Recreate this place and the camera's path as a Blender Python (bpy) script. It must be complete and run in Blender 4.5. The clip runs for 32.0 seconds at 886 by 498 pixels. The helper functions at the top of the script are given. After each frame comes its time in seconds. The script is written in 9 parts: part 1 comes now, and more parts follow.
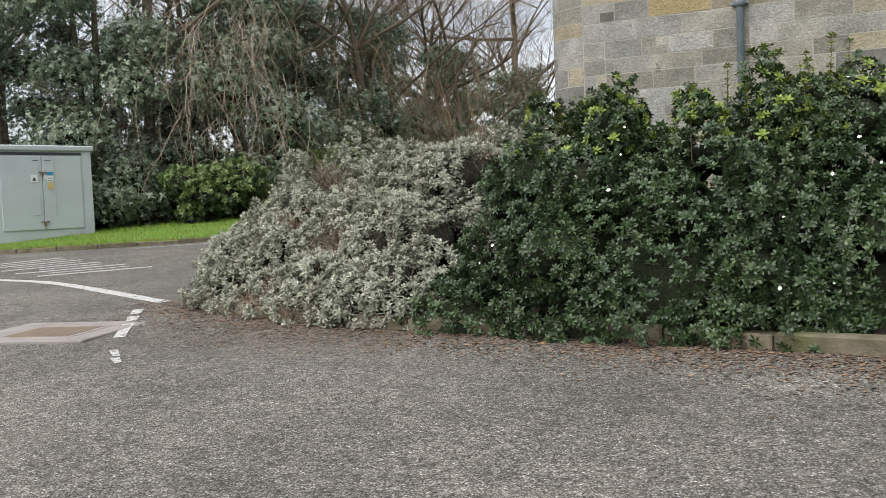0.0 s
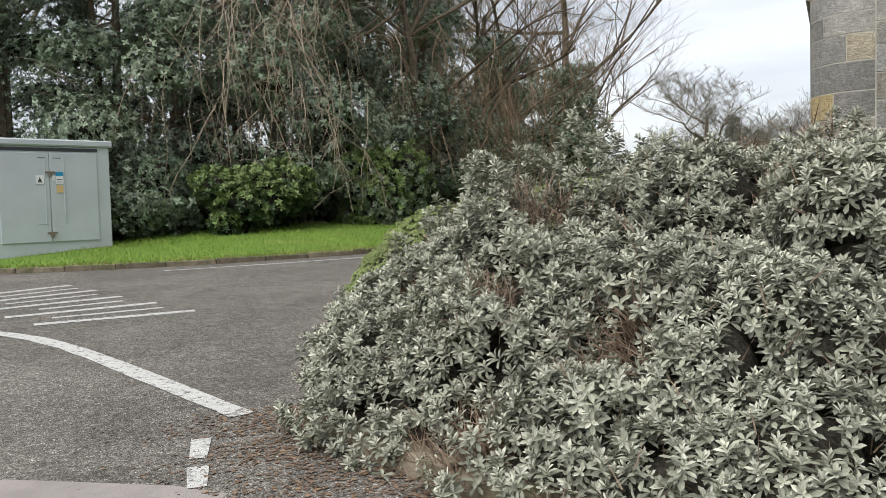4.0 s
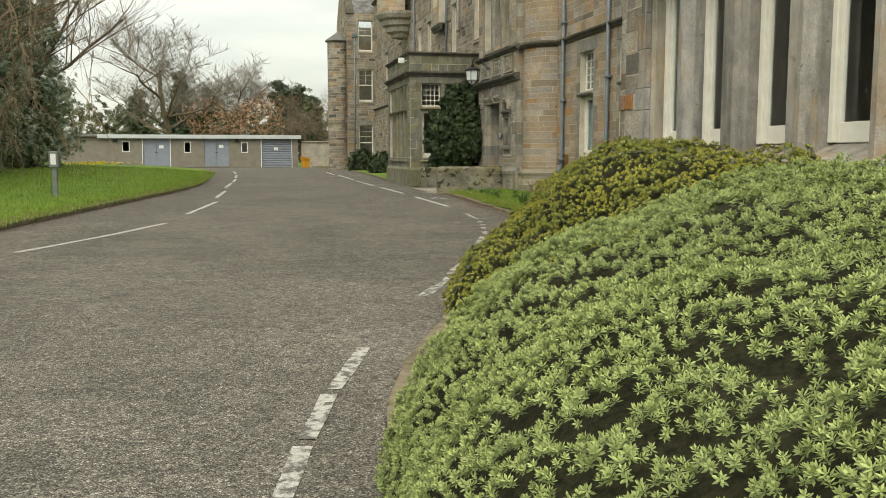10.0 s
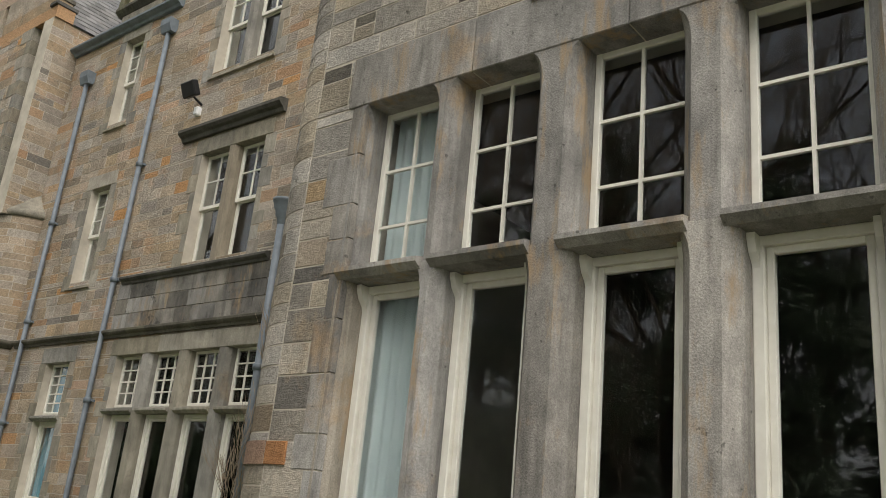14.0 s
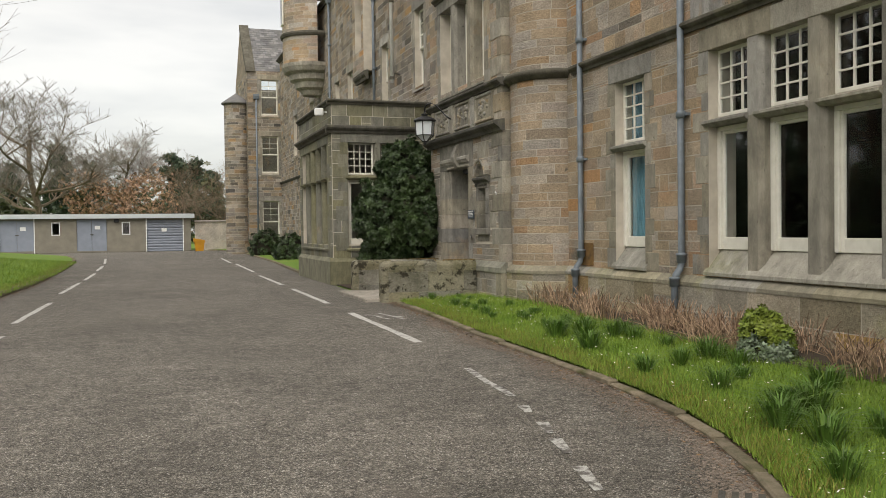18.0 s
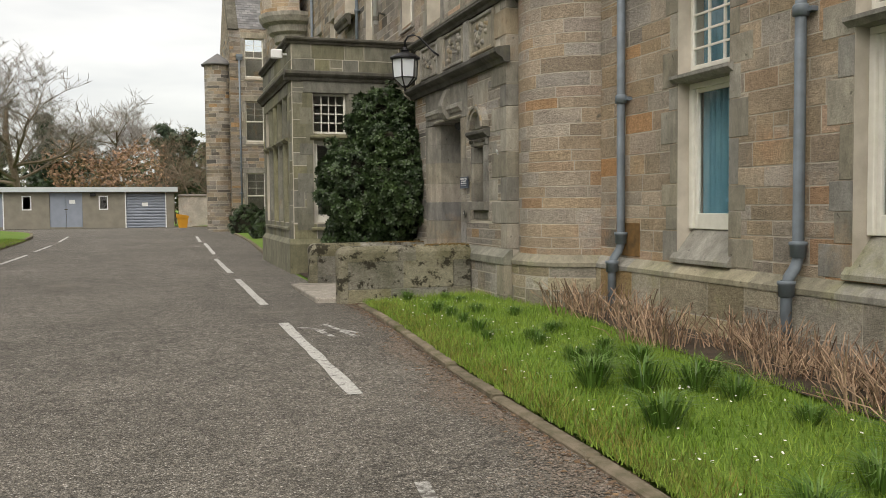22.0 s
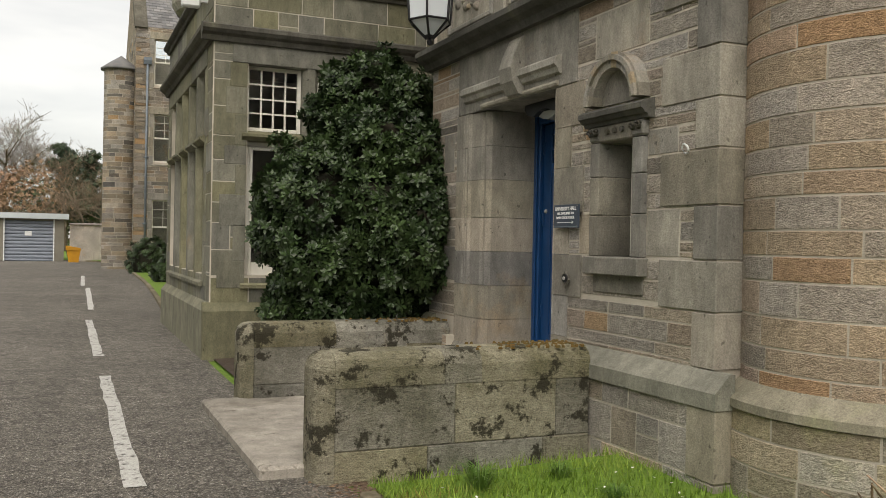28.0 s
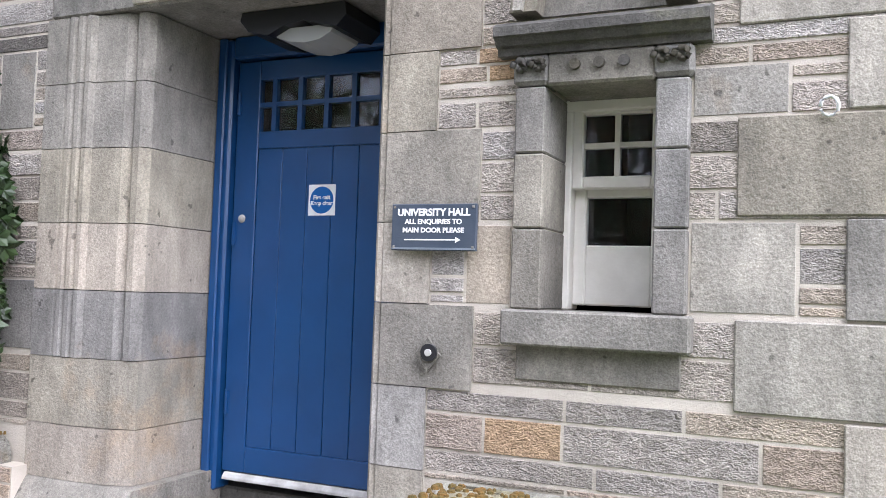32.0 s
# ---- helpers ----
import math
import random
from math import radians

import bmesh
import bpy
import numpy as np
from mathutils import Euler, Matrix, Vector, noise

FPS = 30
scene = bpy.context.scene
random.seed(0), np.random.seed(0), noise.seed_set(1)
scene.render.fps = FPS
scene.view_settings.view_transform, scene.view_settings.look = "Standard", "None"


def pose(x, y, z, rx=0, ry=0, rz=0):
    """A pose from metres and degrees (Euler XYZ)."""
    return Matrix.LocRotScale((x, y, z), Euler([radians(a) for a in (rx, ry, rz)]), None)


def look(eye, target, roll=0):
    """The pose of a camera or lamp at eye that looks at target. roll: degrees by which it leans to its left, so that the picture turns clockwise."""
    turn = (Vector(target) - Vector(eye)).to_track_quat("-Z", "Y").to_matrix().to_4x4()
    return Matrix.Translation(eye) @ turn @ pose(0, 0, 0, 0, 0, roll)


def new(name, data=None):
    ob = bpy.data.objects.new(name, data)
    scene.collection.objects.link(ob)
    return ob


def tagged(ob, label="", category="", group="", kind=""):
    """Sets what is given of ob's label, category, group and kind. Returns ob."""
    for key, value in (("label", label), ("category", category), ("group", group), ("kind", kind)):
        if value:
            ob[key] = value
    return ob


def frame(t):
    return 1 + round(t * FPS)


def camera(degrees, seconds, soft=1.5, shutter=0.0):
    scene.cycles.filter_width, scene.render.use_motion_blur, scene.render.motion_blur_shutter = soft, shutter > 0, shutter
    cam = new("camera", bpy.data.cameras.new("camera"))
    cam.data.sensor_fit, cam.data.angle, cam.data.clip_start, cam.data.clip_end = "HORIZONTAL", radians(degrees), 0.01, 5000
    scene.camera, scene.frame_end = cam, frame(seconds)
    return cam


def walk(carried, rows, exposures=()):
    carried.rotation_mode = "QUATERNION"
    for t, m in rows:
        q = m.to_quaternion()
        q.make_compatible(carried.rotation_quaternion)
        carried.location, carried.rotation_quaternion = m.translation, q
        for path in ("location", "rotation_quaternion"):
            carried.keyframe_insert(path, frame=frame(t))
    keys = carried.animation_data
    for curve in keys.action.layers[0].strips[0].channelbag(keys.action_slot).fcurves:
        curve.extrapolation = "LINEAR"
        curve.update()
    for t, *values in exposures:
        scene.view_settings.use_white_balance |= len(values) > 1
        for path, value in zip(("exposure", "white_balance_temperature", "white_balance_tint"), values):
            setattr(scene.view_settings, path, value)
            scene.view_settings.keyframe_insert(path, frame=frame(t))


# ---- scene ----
from mathutils.kdtree import KDTree

cam = camera(53.9, 32.0, soft=0.85)
METRES, EYE, TILT, LEAN, TURN = 39.0, 1.42, -0.8, 0.46, 23.8
ROWS = [
    (0.0, 0.0, 0.0, 0.0, -0.08, -2.31, 1.96),
    (0.5, -0.0043, 0.0144, 0.0014, 2.22, -2.08, 1.23),
    (1.0, -0.0114, 0.0301, 0.0031, 1.81, -1.54, 0.97),
    (1.5, -0.0171, 0.0451, 0.0044, 1.48, -0.2, 1.25),
    (2.0, -0.0234, 0.0591, 0.0057, 3.19, 0.74, 1.09),
    (2.5, -0.0318, 0.0735, 0.0075, 3.81, 0.53, 1.43),
    (3.0, -0.0378, 0.0883, 0.0076, 3.98, 0.27, 1.52),
    (3.5, -0.0442, 0.1032, 0.0082, 2.72, -0.95, 1.44),
    (5.5, -0.0598, 0.164, 0.0175, -3.4, -4.34, -0.09),
    (6.0, -0.0642, 0.1809, 0.0176, -3.24, -4.56, 0.3),
    (6.5, -0.0697, 0.1988, 0.0184, -4.66, -4.01, 0.51),
    (7.0, -0.0735, 0.2155, 0.018, -7.09, -3.8, 0.23),
    (7.5, -0.0792, 0.2329, 0.0179, -12.17, -3.59, 0.45),
    (8.0, -0.0844, 0.2488, 0.0174, -16.23, -3.88, 0.74),
    (8.5, -0.0889, 0.2637, 0.0185, -20.54, -3.74, 1.22),
    (9.0, -0.0945, 0.2791, 0.02, -25.24, -3.28, 2.09),
    (9.5, -0.0976, 0.2955, 0.0195, -29.01, -4.3, 1.55),
    (10.0, -0.0997, 0.3109, 0.0191, -36.45, -5.29, 0.11),
    (10.5, -0.0982, 0.3261, 0.0213, -46.36, -2.94, -0.71),
    (11.0, -0.0926, 0.3422, 0.0219, -56.11, 2.37, -2.8),
    (11.5, -0.0875, 0.3584, 0.0232, -64.84, 8.17, -3.94),
    (12.0, -0.0797, 0.3718, 0.0235, -68.44, 14.73, -4.13),
    (12.5, -0.072, 0.3854, 0.0242, -70.23, 20.11, -4.82),
    (13.0, -0.0644, 0.3987, 0.0258, -73.07, 23.32, -4.51),
    (13.5, -0.0543, 0.4104, 0.0266, -75.1, 24.27, -4.43),
    (14.0, -0.0458, 0.4231, 0.0255, -75.6, 18.78, -4.78),
    (14.5, -0.0367, 0.4338, 0.0246, -71.88, 10.41, -4.3),
    (15.0, -0.0277, 0.4456, 0.0255, -67.02, 6.27, -2.74),
    (15.5, -0.0197, 0.4585, 0.0273, -62.42, 5.08, -0.8),
    (17.5, 0.015, 0.5016, 0.0299, -44.41, 1.13, 0.56),
    (18.0, 0.0252, 0.5136, 0.03, -42.55, -0.43, 0.9),
    (18.5, 0.0378, 0.5237, 0.0297, -39.98, -1.76, 0.47),
    (19.0, 0.0495, 0.535, 0.0303, -39.19, -1.41, 0.43),
    (19.5, 0.0612, 0.5447, 0.0306, -39.48, -0.55, 0.52),
    (20.0, 0.0733, 0.5541, 0.031, -39.83, -0.37, 0.3),
    (20.5, 0.0848, 0.5655, 0.0321, -41.49, -0.11, -0.04),
    (21.0, 0.0975, 0.5753, 0.0312, -42.29, -0.04, 0.37),
    (21.5, 0.1081, 0.5871, 0.0303, -42.27, -1.29, 0.64),
    (22.0, 0.119, 0.5993, 0.0306, -41.86, -1.97, 0.68),
    (22.5, 0.13, 0.611, 0.0314, -41.12, -1.61, 0.48),
    (23.0, 0.1396, 0.6249, 0.0332, -40.78, 0.04, 0.29),
    (23.5, 0.1503, 0.6372, 0.0344, -40.23, 2.16, 0.26),
    (24.0, 0.1593, 0.6502, 0.0353, -40.53, 3.95, 0.56),
    (24.5, 0.1683, 0.6625, 0.036, -40.71, 5.37, 0.68),
    (25.0, 0.1773, 0.6739, 0.0366, -40.54, 5.63, 0.77),
    (25.5, 0.1841, 0.6874, 0.0369, -39.92, 5.26, 0.68),
    (27.5, 0.2106, 0.7421, 0.0368, -43.46, 1.05, -1.07),
    (28.0, 0.2164, 0.7562, 0.0367, -47.31, 0.52, -0.87),
    (28.5, 0.2242, 0.7695, 0.036, -50.98, 0.78, -1.6),
    (29.0, 0.2313, 0.7833, 0.0359, -56.79, 1.11, -2.48),
    (29.5, 0.238, 0.7971, 0.0363, -63.29, 0.74, -2.24),
    (30.0, 0.2458, 0.8097, 0.0368, -68.6, 0.21, -1.69),
    (30.5, 0.2525, 0.8221, 0.0371, -75.03, 0.06, -1.23),
    (31.0, 0.2603, 0.8328, 0.0372, -79.88, 1.03, -0.82),
    (31.5, 0.2678, 0.8432, 0.0378, -83.99, 2.29, -0.98),
    (32.0, 0.2744, 0.8545, 0.0382, -89.67, 3.22, -1.13),
]
walk(cam, [(t, pose(0, 0, EYE, TILT, LEAN, TURN) @ pose(METRES * x, METRES * y, METRES * z, 90 + pitch, roll, yaw)) for t, x, y, z, yaw, pitch, roll in ROWS],
     exposures=[(0.0, 1.5, 6450, 10), (3.5, 1.42, 6450, 10), (6.0, 1.3, 6700, 10), (8.0, 1.35, 7000, 10), (10.0, 1.4, 7500, 2), (11.2, 1.4, 7800, 2), (12.0, 1.5, 6900, 4), (13.0, 1.55, 6900, 10), (14.0, 1.35, 7000, 10), (15.0, 1.65, 6700, 10), (17.5, 1.4, 7000, 10), (19.0, 1.28, 7300, 10), (21.5, 1.35, 7200, 10), (23.2, 1.45, 7000, 10), (25.0, 1.15, 7000, 10), (28.0, 1.37, 7200, 10), (29.0, 1.5, 7300, 10), (29.4, 1.9, 6800, 10), (30.0, 2.65, 6000, 13), (31.0, 2.88, 5850, 15), (32.0, 2.85, 5850, 19)])

# ---- sky and light: a bright overcast ----
world = bpy.data.worlds.new("overcast")
scene.world = world
world.use_nodes = True
wn, wl = world.node_tree.nodes, world.node_tree.links
wbg = wn["Background"]
sky = wn.new("ShaderNodeTexSky")
sky.sky_type, sky.sun_disc = "NISHITA", False
sky.sun_elevation, sky.sun_rotation = radians(48), radians(200)
sky_dim = wn.new("ShaderNodeMix")
sky_dim.data_type, sky_dim.blend_type = "RGBA", "MULTIPLY"
sky_dim.inputs["Factor"].default_value = 1.0
sky_dim.inputs["B"].default_value = (0.1, 0.1, 0.1, 1)
wl.new(sky.outputs[0], sky_dim.inputs["A"])
wco = wn.new("ShaderNodeTexCoord")
wmap = wn.new("ShaderNodeMapping")
wmap.inputs["Scale"].default_value = (1.0, 1.0, 4.0)
wnoise = wn.new("ShaderNodeTexNoise")
wnoise.inputs["Scale"].default_value, wnoise.inputs["Detail"].default_value, wnoise.inputs["Roughness"].default_value = 2.2, 5.0, 0.5
wramp = wn.new("ShaderNodeValToRGB")
wramp.color_ramp.elements[0].position, wramp.color_ramp.elements[0].color = 0.34, (0.22, 0.232, 0.25, 1)
wramp.color_ramp.elements[1].position, wramp.color_ramp.elements[1].color = 0.62, (0.385, 0.39, 0.395, 1)
wl.new(wco.outputs["Generated"], wmap.inputs["Vector"])
wl.new(wmap.outputs[0], wnoise.inputs["Vector"])
wl.new(wnoise.outputs["Fac"], wramp.inputs["Fac"])
sky_mix = wn.new("ShaderNodeMix")
sky_mix.data_type = "RGBA"
sky_mix.inputs["Factor"].default_value = 0.88
wl.new(sky_dim.outputs["Result"], sky_mix.inputs["A"])
wl.new(wramp.outputs["Color"], sky_mix.inputs["B"])
wl.new(sky_mix.outputs["Result"], wbg.inputs["Color"])
wbg.inputs["Strength"].default_value = 1.0
sun = new("sun", bpy.data.lights.new("sun", "SUN"))
sun.data.energy, sun.data.angle, sun.data.color = 1.5, radians(75), (1.0, 0.98, 0.95)
sun.matrix_world = look((-20, -28, 60), (0, 15, 0))


# ---- materials ----
def mat(name, c1, c2=None, scale=3.0, rough=0.8, bump=0.0, bscale=40.0, metal=0.0, piece=0.0, c3=None, s3=0.6, m3=0.5, spec=0.3, hue=0.0, bdist=0.01, stretch=1.0, odd=None):
    """Two tones by noise, a third by a broad stain, tone varied by piece, and a fine relief."""
    m = bpy.data.materials.new(name)
    m.use_nodes = True
    n, l = m.node_tree.nodes, m.node_tree.links
    b = n["Principled BSDF"]
    b.inputs["Roughness"].default_value, b.inputs["Metallic"].default_value = rough, metal
    b.inputs["Specular IOR Level"].default_value = spec
    co = n.new("ShaderNodeTexCoord")
    geo = n.new("ShaderNodeNewGeometry")

    def noise_tex(sc, det=4.0, ro=0.6, st=1.0):
        t = n.new("ShaderNodeTexNoise")
        t.inputs["Scale"].default_value, t.inputs["Detail"].default_value, t.inputs["Roughness"].default_value = sc, det, ro
        if st == 1.0:
            l.new(geo.outputs["Position"], t.inputs["Vector"])
        else:
            mp = n.new("ShaderNodeMapping")
            mp.inputs["Scale"].default_value = (1, 1, st)
            l.new(geo.outputs["Position"], mp.inputs["Vector"])
            l.new(mp.outputs["Vector"], t.inputs["Vector"])
        return t

    def blend(fac, a, bb, how="MIX"):
        x = n.new("ShaderNodeMix")
        x.data_type, x.blend_type = "RGBA", how
        if isinstance(fac, float):
            x.inputs["Factor"].default_value = fac
        else:
            l.new(fac, x.inputs["Factor"])
        for sock, v in (("A", a), ("B", bb)):
            if isinstance(v, tuple):
                x.inputs[sock].default_value = (*v, 1)
            else:
                l.new(v, x.inputs[sock])
        return x.outputs["Result"]

    def ramp(v, a, bb):
        r = n.new("ShaderNodeMapRange")
        r.inputs["From Min"].default_value, r.inputs["From Max"].default_value = a, bb
        l.new(v, r.inputs["Value"])
        return r.outputs["Result"]

    col = blend(ramp(noise_tex(scale).outputs["Fac"], 0.35, 0.65), c1, c2 or c1)
    if piece:
        info = n.new("ShaderNodeObjectInfo")
        add = n.new("ShaderNodeMath")
        add.operation = "ADD"
        l.new(info.outputs["Random"], add.inputs[0])
        l.new(geo.outputs["Random Per Island"], add.inputs[1])
        fr = n.new("ShaderNodeMath")
        fr.operation = "FRACT"
        l.new(add.outputs[0], fr.inputs[0])
        hsv = n.new("ShaderNodeHueSaturation")
        vr = n.new("ShaderNodeMapRange")
        vr.inputs["To Min"].default_value, vr.inputs["To Max"].default_value = 1.0 - piece, 1.0 + piece
        l.new(fr.outputs[0], vr.inputs["Value"])
        l.new(vr.outputs["Result"], hsv.inputs["Value"])
        if hue:
            mul = n.new("ShaderNodeMath")
            mul.operation = "MULTIPLY"
            mul.inputs[1].default_value = 7.31
            l.new(fr.outputs[0], mul.inputs[0])
            f2 = n.new("ShaderNodeMath")
            f2.operation = "FRACT"
            l.new(mul.outputs[0], f2.inputs[0])
            hr = n.new("ShaderNodeMapRange")
            hr.inputs["To Min"].default_value, hr.inputs["To Max"].default_value = 0.5 - hue, 0.5 + hue
            l.new(f2.outputs[0], hr.inputs["Value"])
            l.new(hr.outputs["Result"], hsv.inputs["Hue"])
            sr = n.new("ShaderNodeMapRange")
            sr.inputs["To Min"].default_value, sr.inputs["To Max"].default_value = 0.45, 1.45
            l.new(f2.outputs[0], sr.inputs["Value"])
            l.new(sr.outputs["Result"], hsv.inputs["Saturation"])
        l.new(col, hsv.inputs["Color"])
        col = hsv.outputs["Color"]
        if odd:
            m13 = n.new("ShaderNodeMath")
            m13.operation = "MULTIPLY"
            m13.inputs[1].default_value = 13.77
            l.new(fr.outputs[0], m13.inputs[0])
            f3 = n.new("ShaderNodeMath")
            f3.operation = "FRACT"
            l.new(m13.outputs[0], f3.inputs[0])
            col = blend(ramp(f3.outputs[0], 0.86, 0.95), col, odd[0])
            col = blend(ramp(f3.outputs[0], 0.05, 0.02), col, odd[1])
    if c3:
        col = blend(ramp(noise_tex(s3, 6.0, 0.65).outputs["Fac"], m3, m3 + 0.14), col, c3)
    l.new(col, b.inputs["Base Color"])
    if bump:
        bp = n.new("ShaderNodeBump")
        bp.inputs["Strength"].default_value, bp.inputs["Distance"].default_value = bump, bdist
        l.new(noise_tex(bscale, 5.0, 0.65, stretch).outputs["Fac"], bp.inputs["Height"])
        l.new(bp.outputs["Normal"], b.inputs["Normal"])
    return m


def nodes_of(name, rough, spec=0.3):
    """An empty procedural material with short helpers for its nodes."""
    m = bpy.data.materials.new(name)
    m.use_nodes = True
    n, l = m.node_tree.nodes, m.node_tree.links
    b = n["Principled BSDF"]
    b.inputs["Roughness"].default_value = rough
    b.inputs["Specular IOR Level"].default_value = spec
    geo = n.new("ShaderNodeNewGeometry")

    def put(v, sock):
        if isinstance(v, (int, float)):
            sock.default_value = v
        elif isinstance(v, tuple):
            sock.default_value = (*v, 1) if len(sock.default_value) == 4 else v
        else:
            l.new(v, sock)

    def place(stretch):
        if stretch == 1.0:
            return geo.outputs["Position"]
        mp = n.new("ShaderNodeMapping")
        mp.inputs["Scale"].default_value = (1, 1, stretch)
        l.new(geo.outputs["Position"], mp.inputs["Vector"])
        return mp.outputs["Vector"]

    def noise_of(scale, detail=3.0, ro=0.6, stretch=1.0, wavy=0.0):
        t = n.new("ShaderNodeTexNoise")
        t.inputs["Scale"].default_value, t.inputs["Detail"].default_value, t.inputs["Roughness"].default_value = scale, detail, ro
        t.inputs["Distortion"].default_value = wavy
        l.new(place(stretch), t.inputs["Vector"])
        return t.outputs["Fac"]

    def cells_of(scale, out="Color", feature="F1"):
        t = n.new("ShaderNodeTexVoronoi")
        t.feature = feature
        t.inputs["Scale"].default_value = scale
        l.new(geo.outputs["Position"], t.inputs["Vector"])
        return t.outputs[out]

    def span(v, a, bb, lo=0.0, hi=1.0):
        r = n.new("ShaderNodeMapRange")
        for k, q in (("From Min", a), ("From Max", bb), ("To Min", lo), ("To Max", hi)):
            r.inputs[k].default_value = q
        l.new(v, r.inputs["Value"])
        return r.outputs["Result"]

    def mixed(fac, a, bb):
        x = n.new("ShaderNodeMix")
        x.data_type = "RGBA"
        put(fac, x.inputs["Factor"])
        put(a, x.inputs["A"])
        put(bb, x.inputs["B"])
        return x.outputs["Result"]

    def calc(how, a, bb=0.0):
        x = n.new("ShaderNodeMath")
        x.operation = how
        put(a, x.inputs[0])
        put(bb, x.inputs[1])
        return x.outputs[0]

    def toned(col, value, sat=1.0):
        h = n.new("ShaderNodeHueSaturation")
        put(value, h.inputs["Value"])
        put(sat, h.inputs["Saturation"])
        l.new(col, h.inputs["Color"])
        return h.outputs["Color"]

    def relief(height, strength, dist):
        bp = n.new("ShaderNodeBump")
        bp.inputs["Strength"].default_value, bp.inputs["Distance"].default_value = strength, dist
        l.new(height, bp.inputs["Height"])
        l.new(bp.outputs["Normal"], b.inputs["Normal"])

    def piece_random():
        info = n.new("ShaderNodeObjectInfo")
        return calc("FRACT", calc("ADD", info.outputs["Random"], geo.outputs["Random Per Island"]))

    return m, b, l, noise_of, cells_of, span, mixed, calc, toned, relief, piece_random


def stone_mat(name, pale, dark, piece=0.25, tooled=True, stain=None, stain_at=0.6, crust=None, crust_at=0.62, odd=None, crust_scale=2.1, pit_shade=0.74, streak=0.0):
    """Weathered sandstone, tooled or dressed smooth: grains, pits with their shade in the colour, broad stains,
    run-down streaks and dark crust, each block its own tone.
    """
    m, b, l, noise_of, cells_of, span, mixed, calc, toned, relief, piece_random = nodes_of(name, 0.92)
    col = mixed(span(noise_of(1.7, 5.0, 0.65), 0.38, 0.62), pale, dark)
    r = piece_random()
    if odd:
        f = calc("FRACT", calc("MULTIPLY", r, 13.77))
        col = mixed(span(f, 0.82, 0.95, 0.0, 0.7), col, odd[0])
        col = mixed(span(f, 0.08, 0.02, 0.0, 0.75), col, odd[1])
    col = toned(col, span(r, 0.0, 1.0, 1 - piece, 1 + piece), span(calc("FRACT", calc("MULTIPLY", r, 7.31)), 0, 1, 0.55, 1.4))
    if stain:
        col = mixed(span(noise_of(0.9, 6.0, 0.7), stain_at, stain_at + 0.13, 0.0, 0.7), col, stain)
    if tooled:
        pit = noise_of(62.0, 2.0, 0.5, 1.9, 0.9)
        # Tooling hollows are darkened in colour as shade, since the relief shows little.
        col = toned(col, span(pit, 0.34, 0.56, pit_shade, 1.1))
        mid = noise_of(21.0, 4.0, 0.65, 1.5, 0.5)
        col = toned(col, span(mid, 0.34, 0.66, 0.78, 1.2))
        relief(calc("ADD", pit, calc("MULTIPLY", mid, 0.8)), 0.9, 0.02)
    else:
        pit = noise_of(70.0, 3.0, 0.6)
        col = toned(col, span(noise_of(7.0, 6.0, 0.72, 0.35), 0.34, 0.66, 0.74, 1.2))
        # Dressed faces take the shade of their pits from colour too.
        col = toned(col, span(pit, 0.3, 0.6, 0.84, 1.1))
        col = toned(col, span(noise_of(17.0, 2.0, 0.5), 0.70, 0.75, 1.0, 0.5))
        relief(pit, 0.5, 0.01)
    col = toned(col, span(noise_of(150.0, 2.0, 0.6), 0.3, 0.7, 0.8, 1.2))
    if streak:
        col = toned(col, span(noise_of(9.0, 5.0, 0.6, 0.1), 0.52, 0.7, 1.0, 1.0 - streak))
        col = mixed(span(noise_of(4.3, 6.0, 0.7, 0.22), 0.55, 0.66, 0.0, 0.75), col, (0.36, 0.255, 0.15))
    if crust:
        col = mixed(span(noise_of(crust_scale, 8.0, 0.72), crust_at, crust_at + 0.045, 0.0, 0.9), col, crust)
    l.new(col, b.inputs["Base Color"])
    return m


def asphalt_mat(name):
    """Worn asphalt: pale and dark chippings in a dark binder, with broad patches and fine cracks."""
    m, b, l, noise_of, cells_of, span, mixed, calc, toned, relief, piece_random = nodes_of(name, 0.9)
    chip = cells_of(95.0)
    sep = m.node_tree.nodes.new("ShaderNodeSeparateColor")
    l.new(chip, sep.inputs["Color"])
    col = mixed(span(sep.outputs[0], 0.0, 1.0), (0.088, 0.081, 0.071), (0.265, 0.244, 0.21))
    col = mixed(span(sep.outputs[1], 0.9, 0.97), col, (0.40, 0.38, 0.35))
    edge = cells_of(95.0, "Distance")
    col = toned(col, span(edge, 0.25, 0.7, 1.08, 0.5))
    for sc, d, k in ((48.0, 2.0, 0.34), (22.0, 3.0, 0.38), (5.0, 4.0, 0.20), (0.9, 5.0, 0.16), (0.22, 4.0, 0.12)):
        col = toned(col, span(noise_of(sc, d, 0.65), 0.32, 0.68, 1 - k, 1 + k))
    crack = cells_of(0.35, "Distance", "DISTANCE_TO_EDGE")
    wander = calc("ADD", crack, calc("MULTIPLY", calc("SUBTRACT", noise_of(3.0, 4.0), 0.5), 0.22))
    gate = span(noise_of(0.3, 2.0), 0.52, 0.58)
    line = calc("MULTIPLY", span(calc("ABSOLUTE", wander), 0.0, 0.006, 0.75, 0.0), gate)
    col = mixed(line, col, (0.03, 0.028, 0.026))
    col = mixed(span(noise_of(0.55, 6.0, 0.7), 0.60, 0.72, 0.0, 0.35), col, (0.20, 0.175, 0.15))
    l.new(col, b.inputs["Base Color"])
    relief(calc("SUBTRACT", 1.0, edge), 0.8, 0.01)
    return m


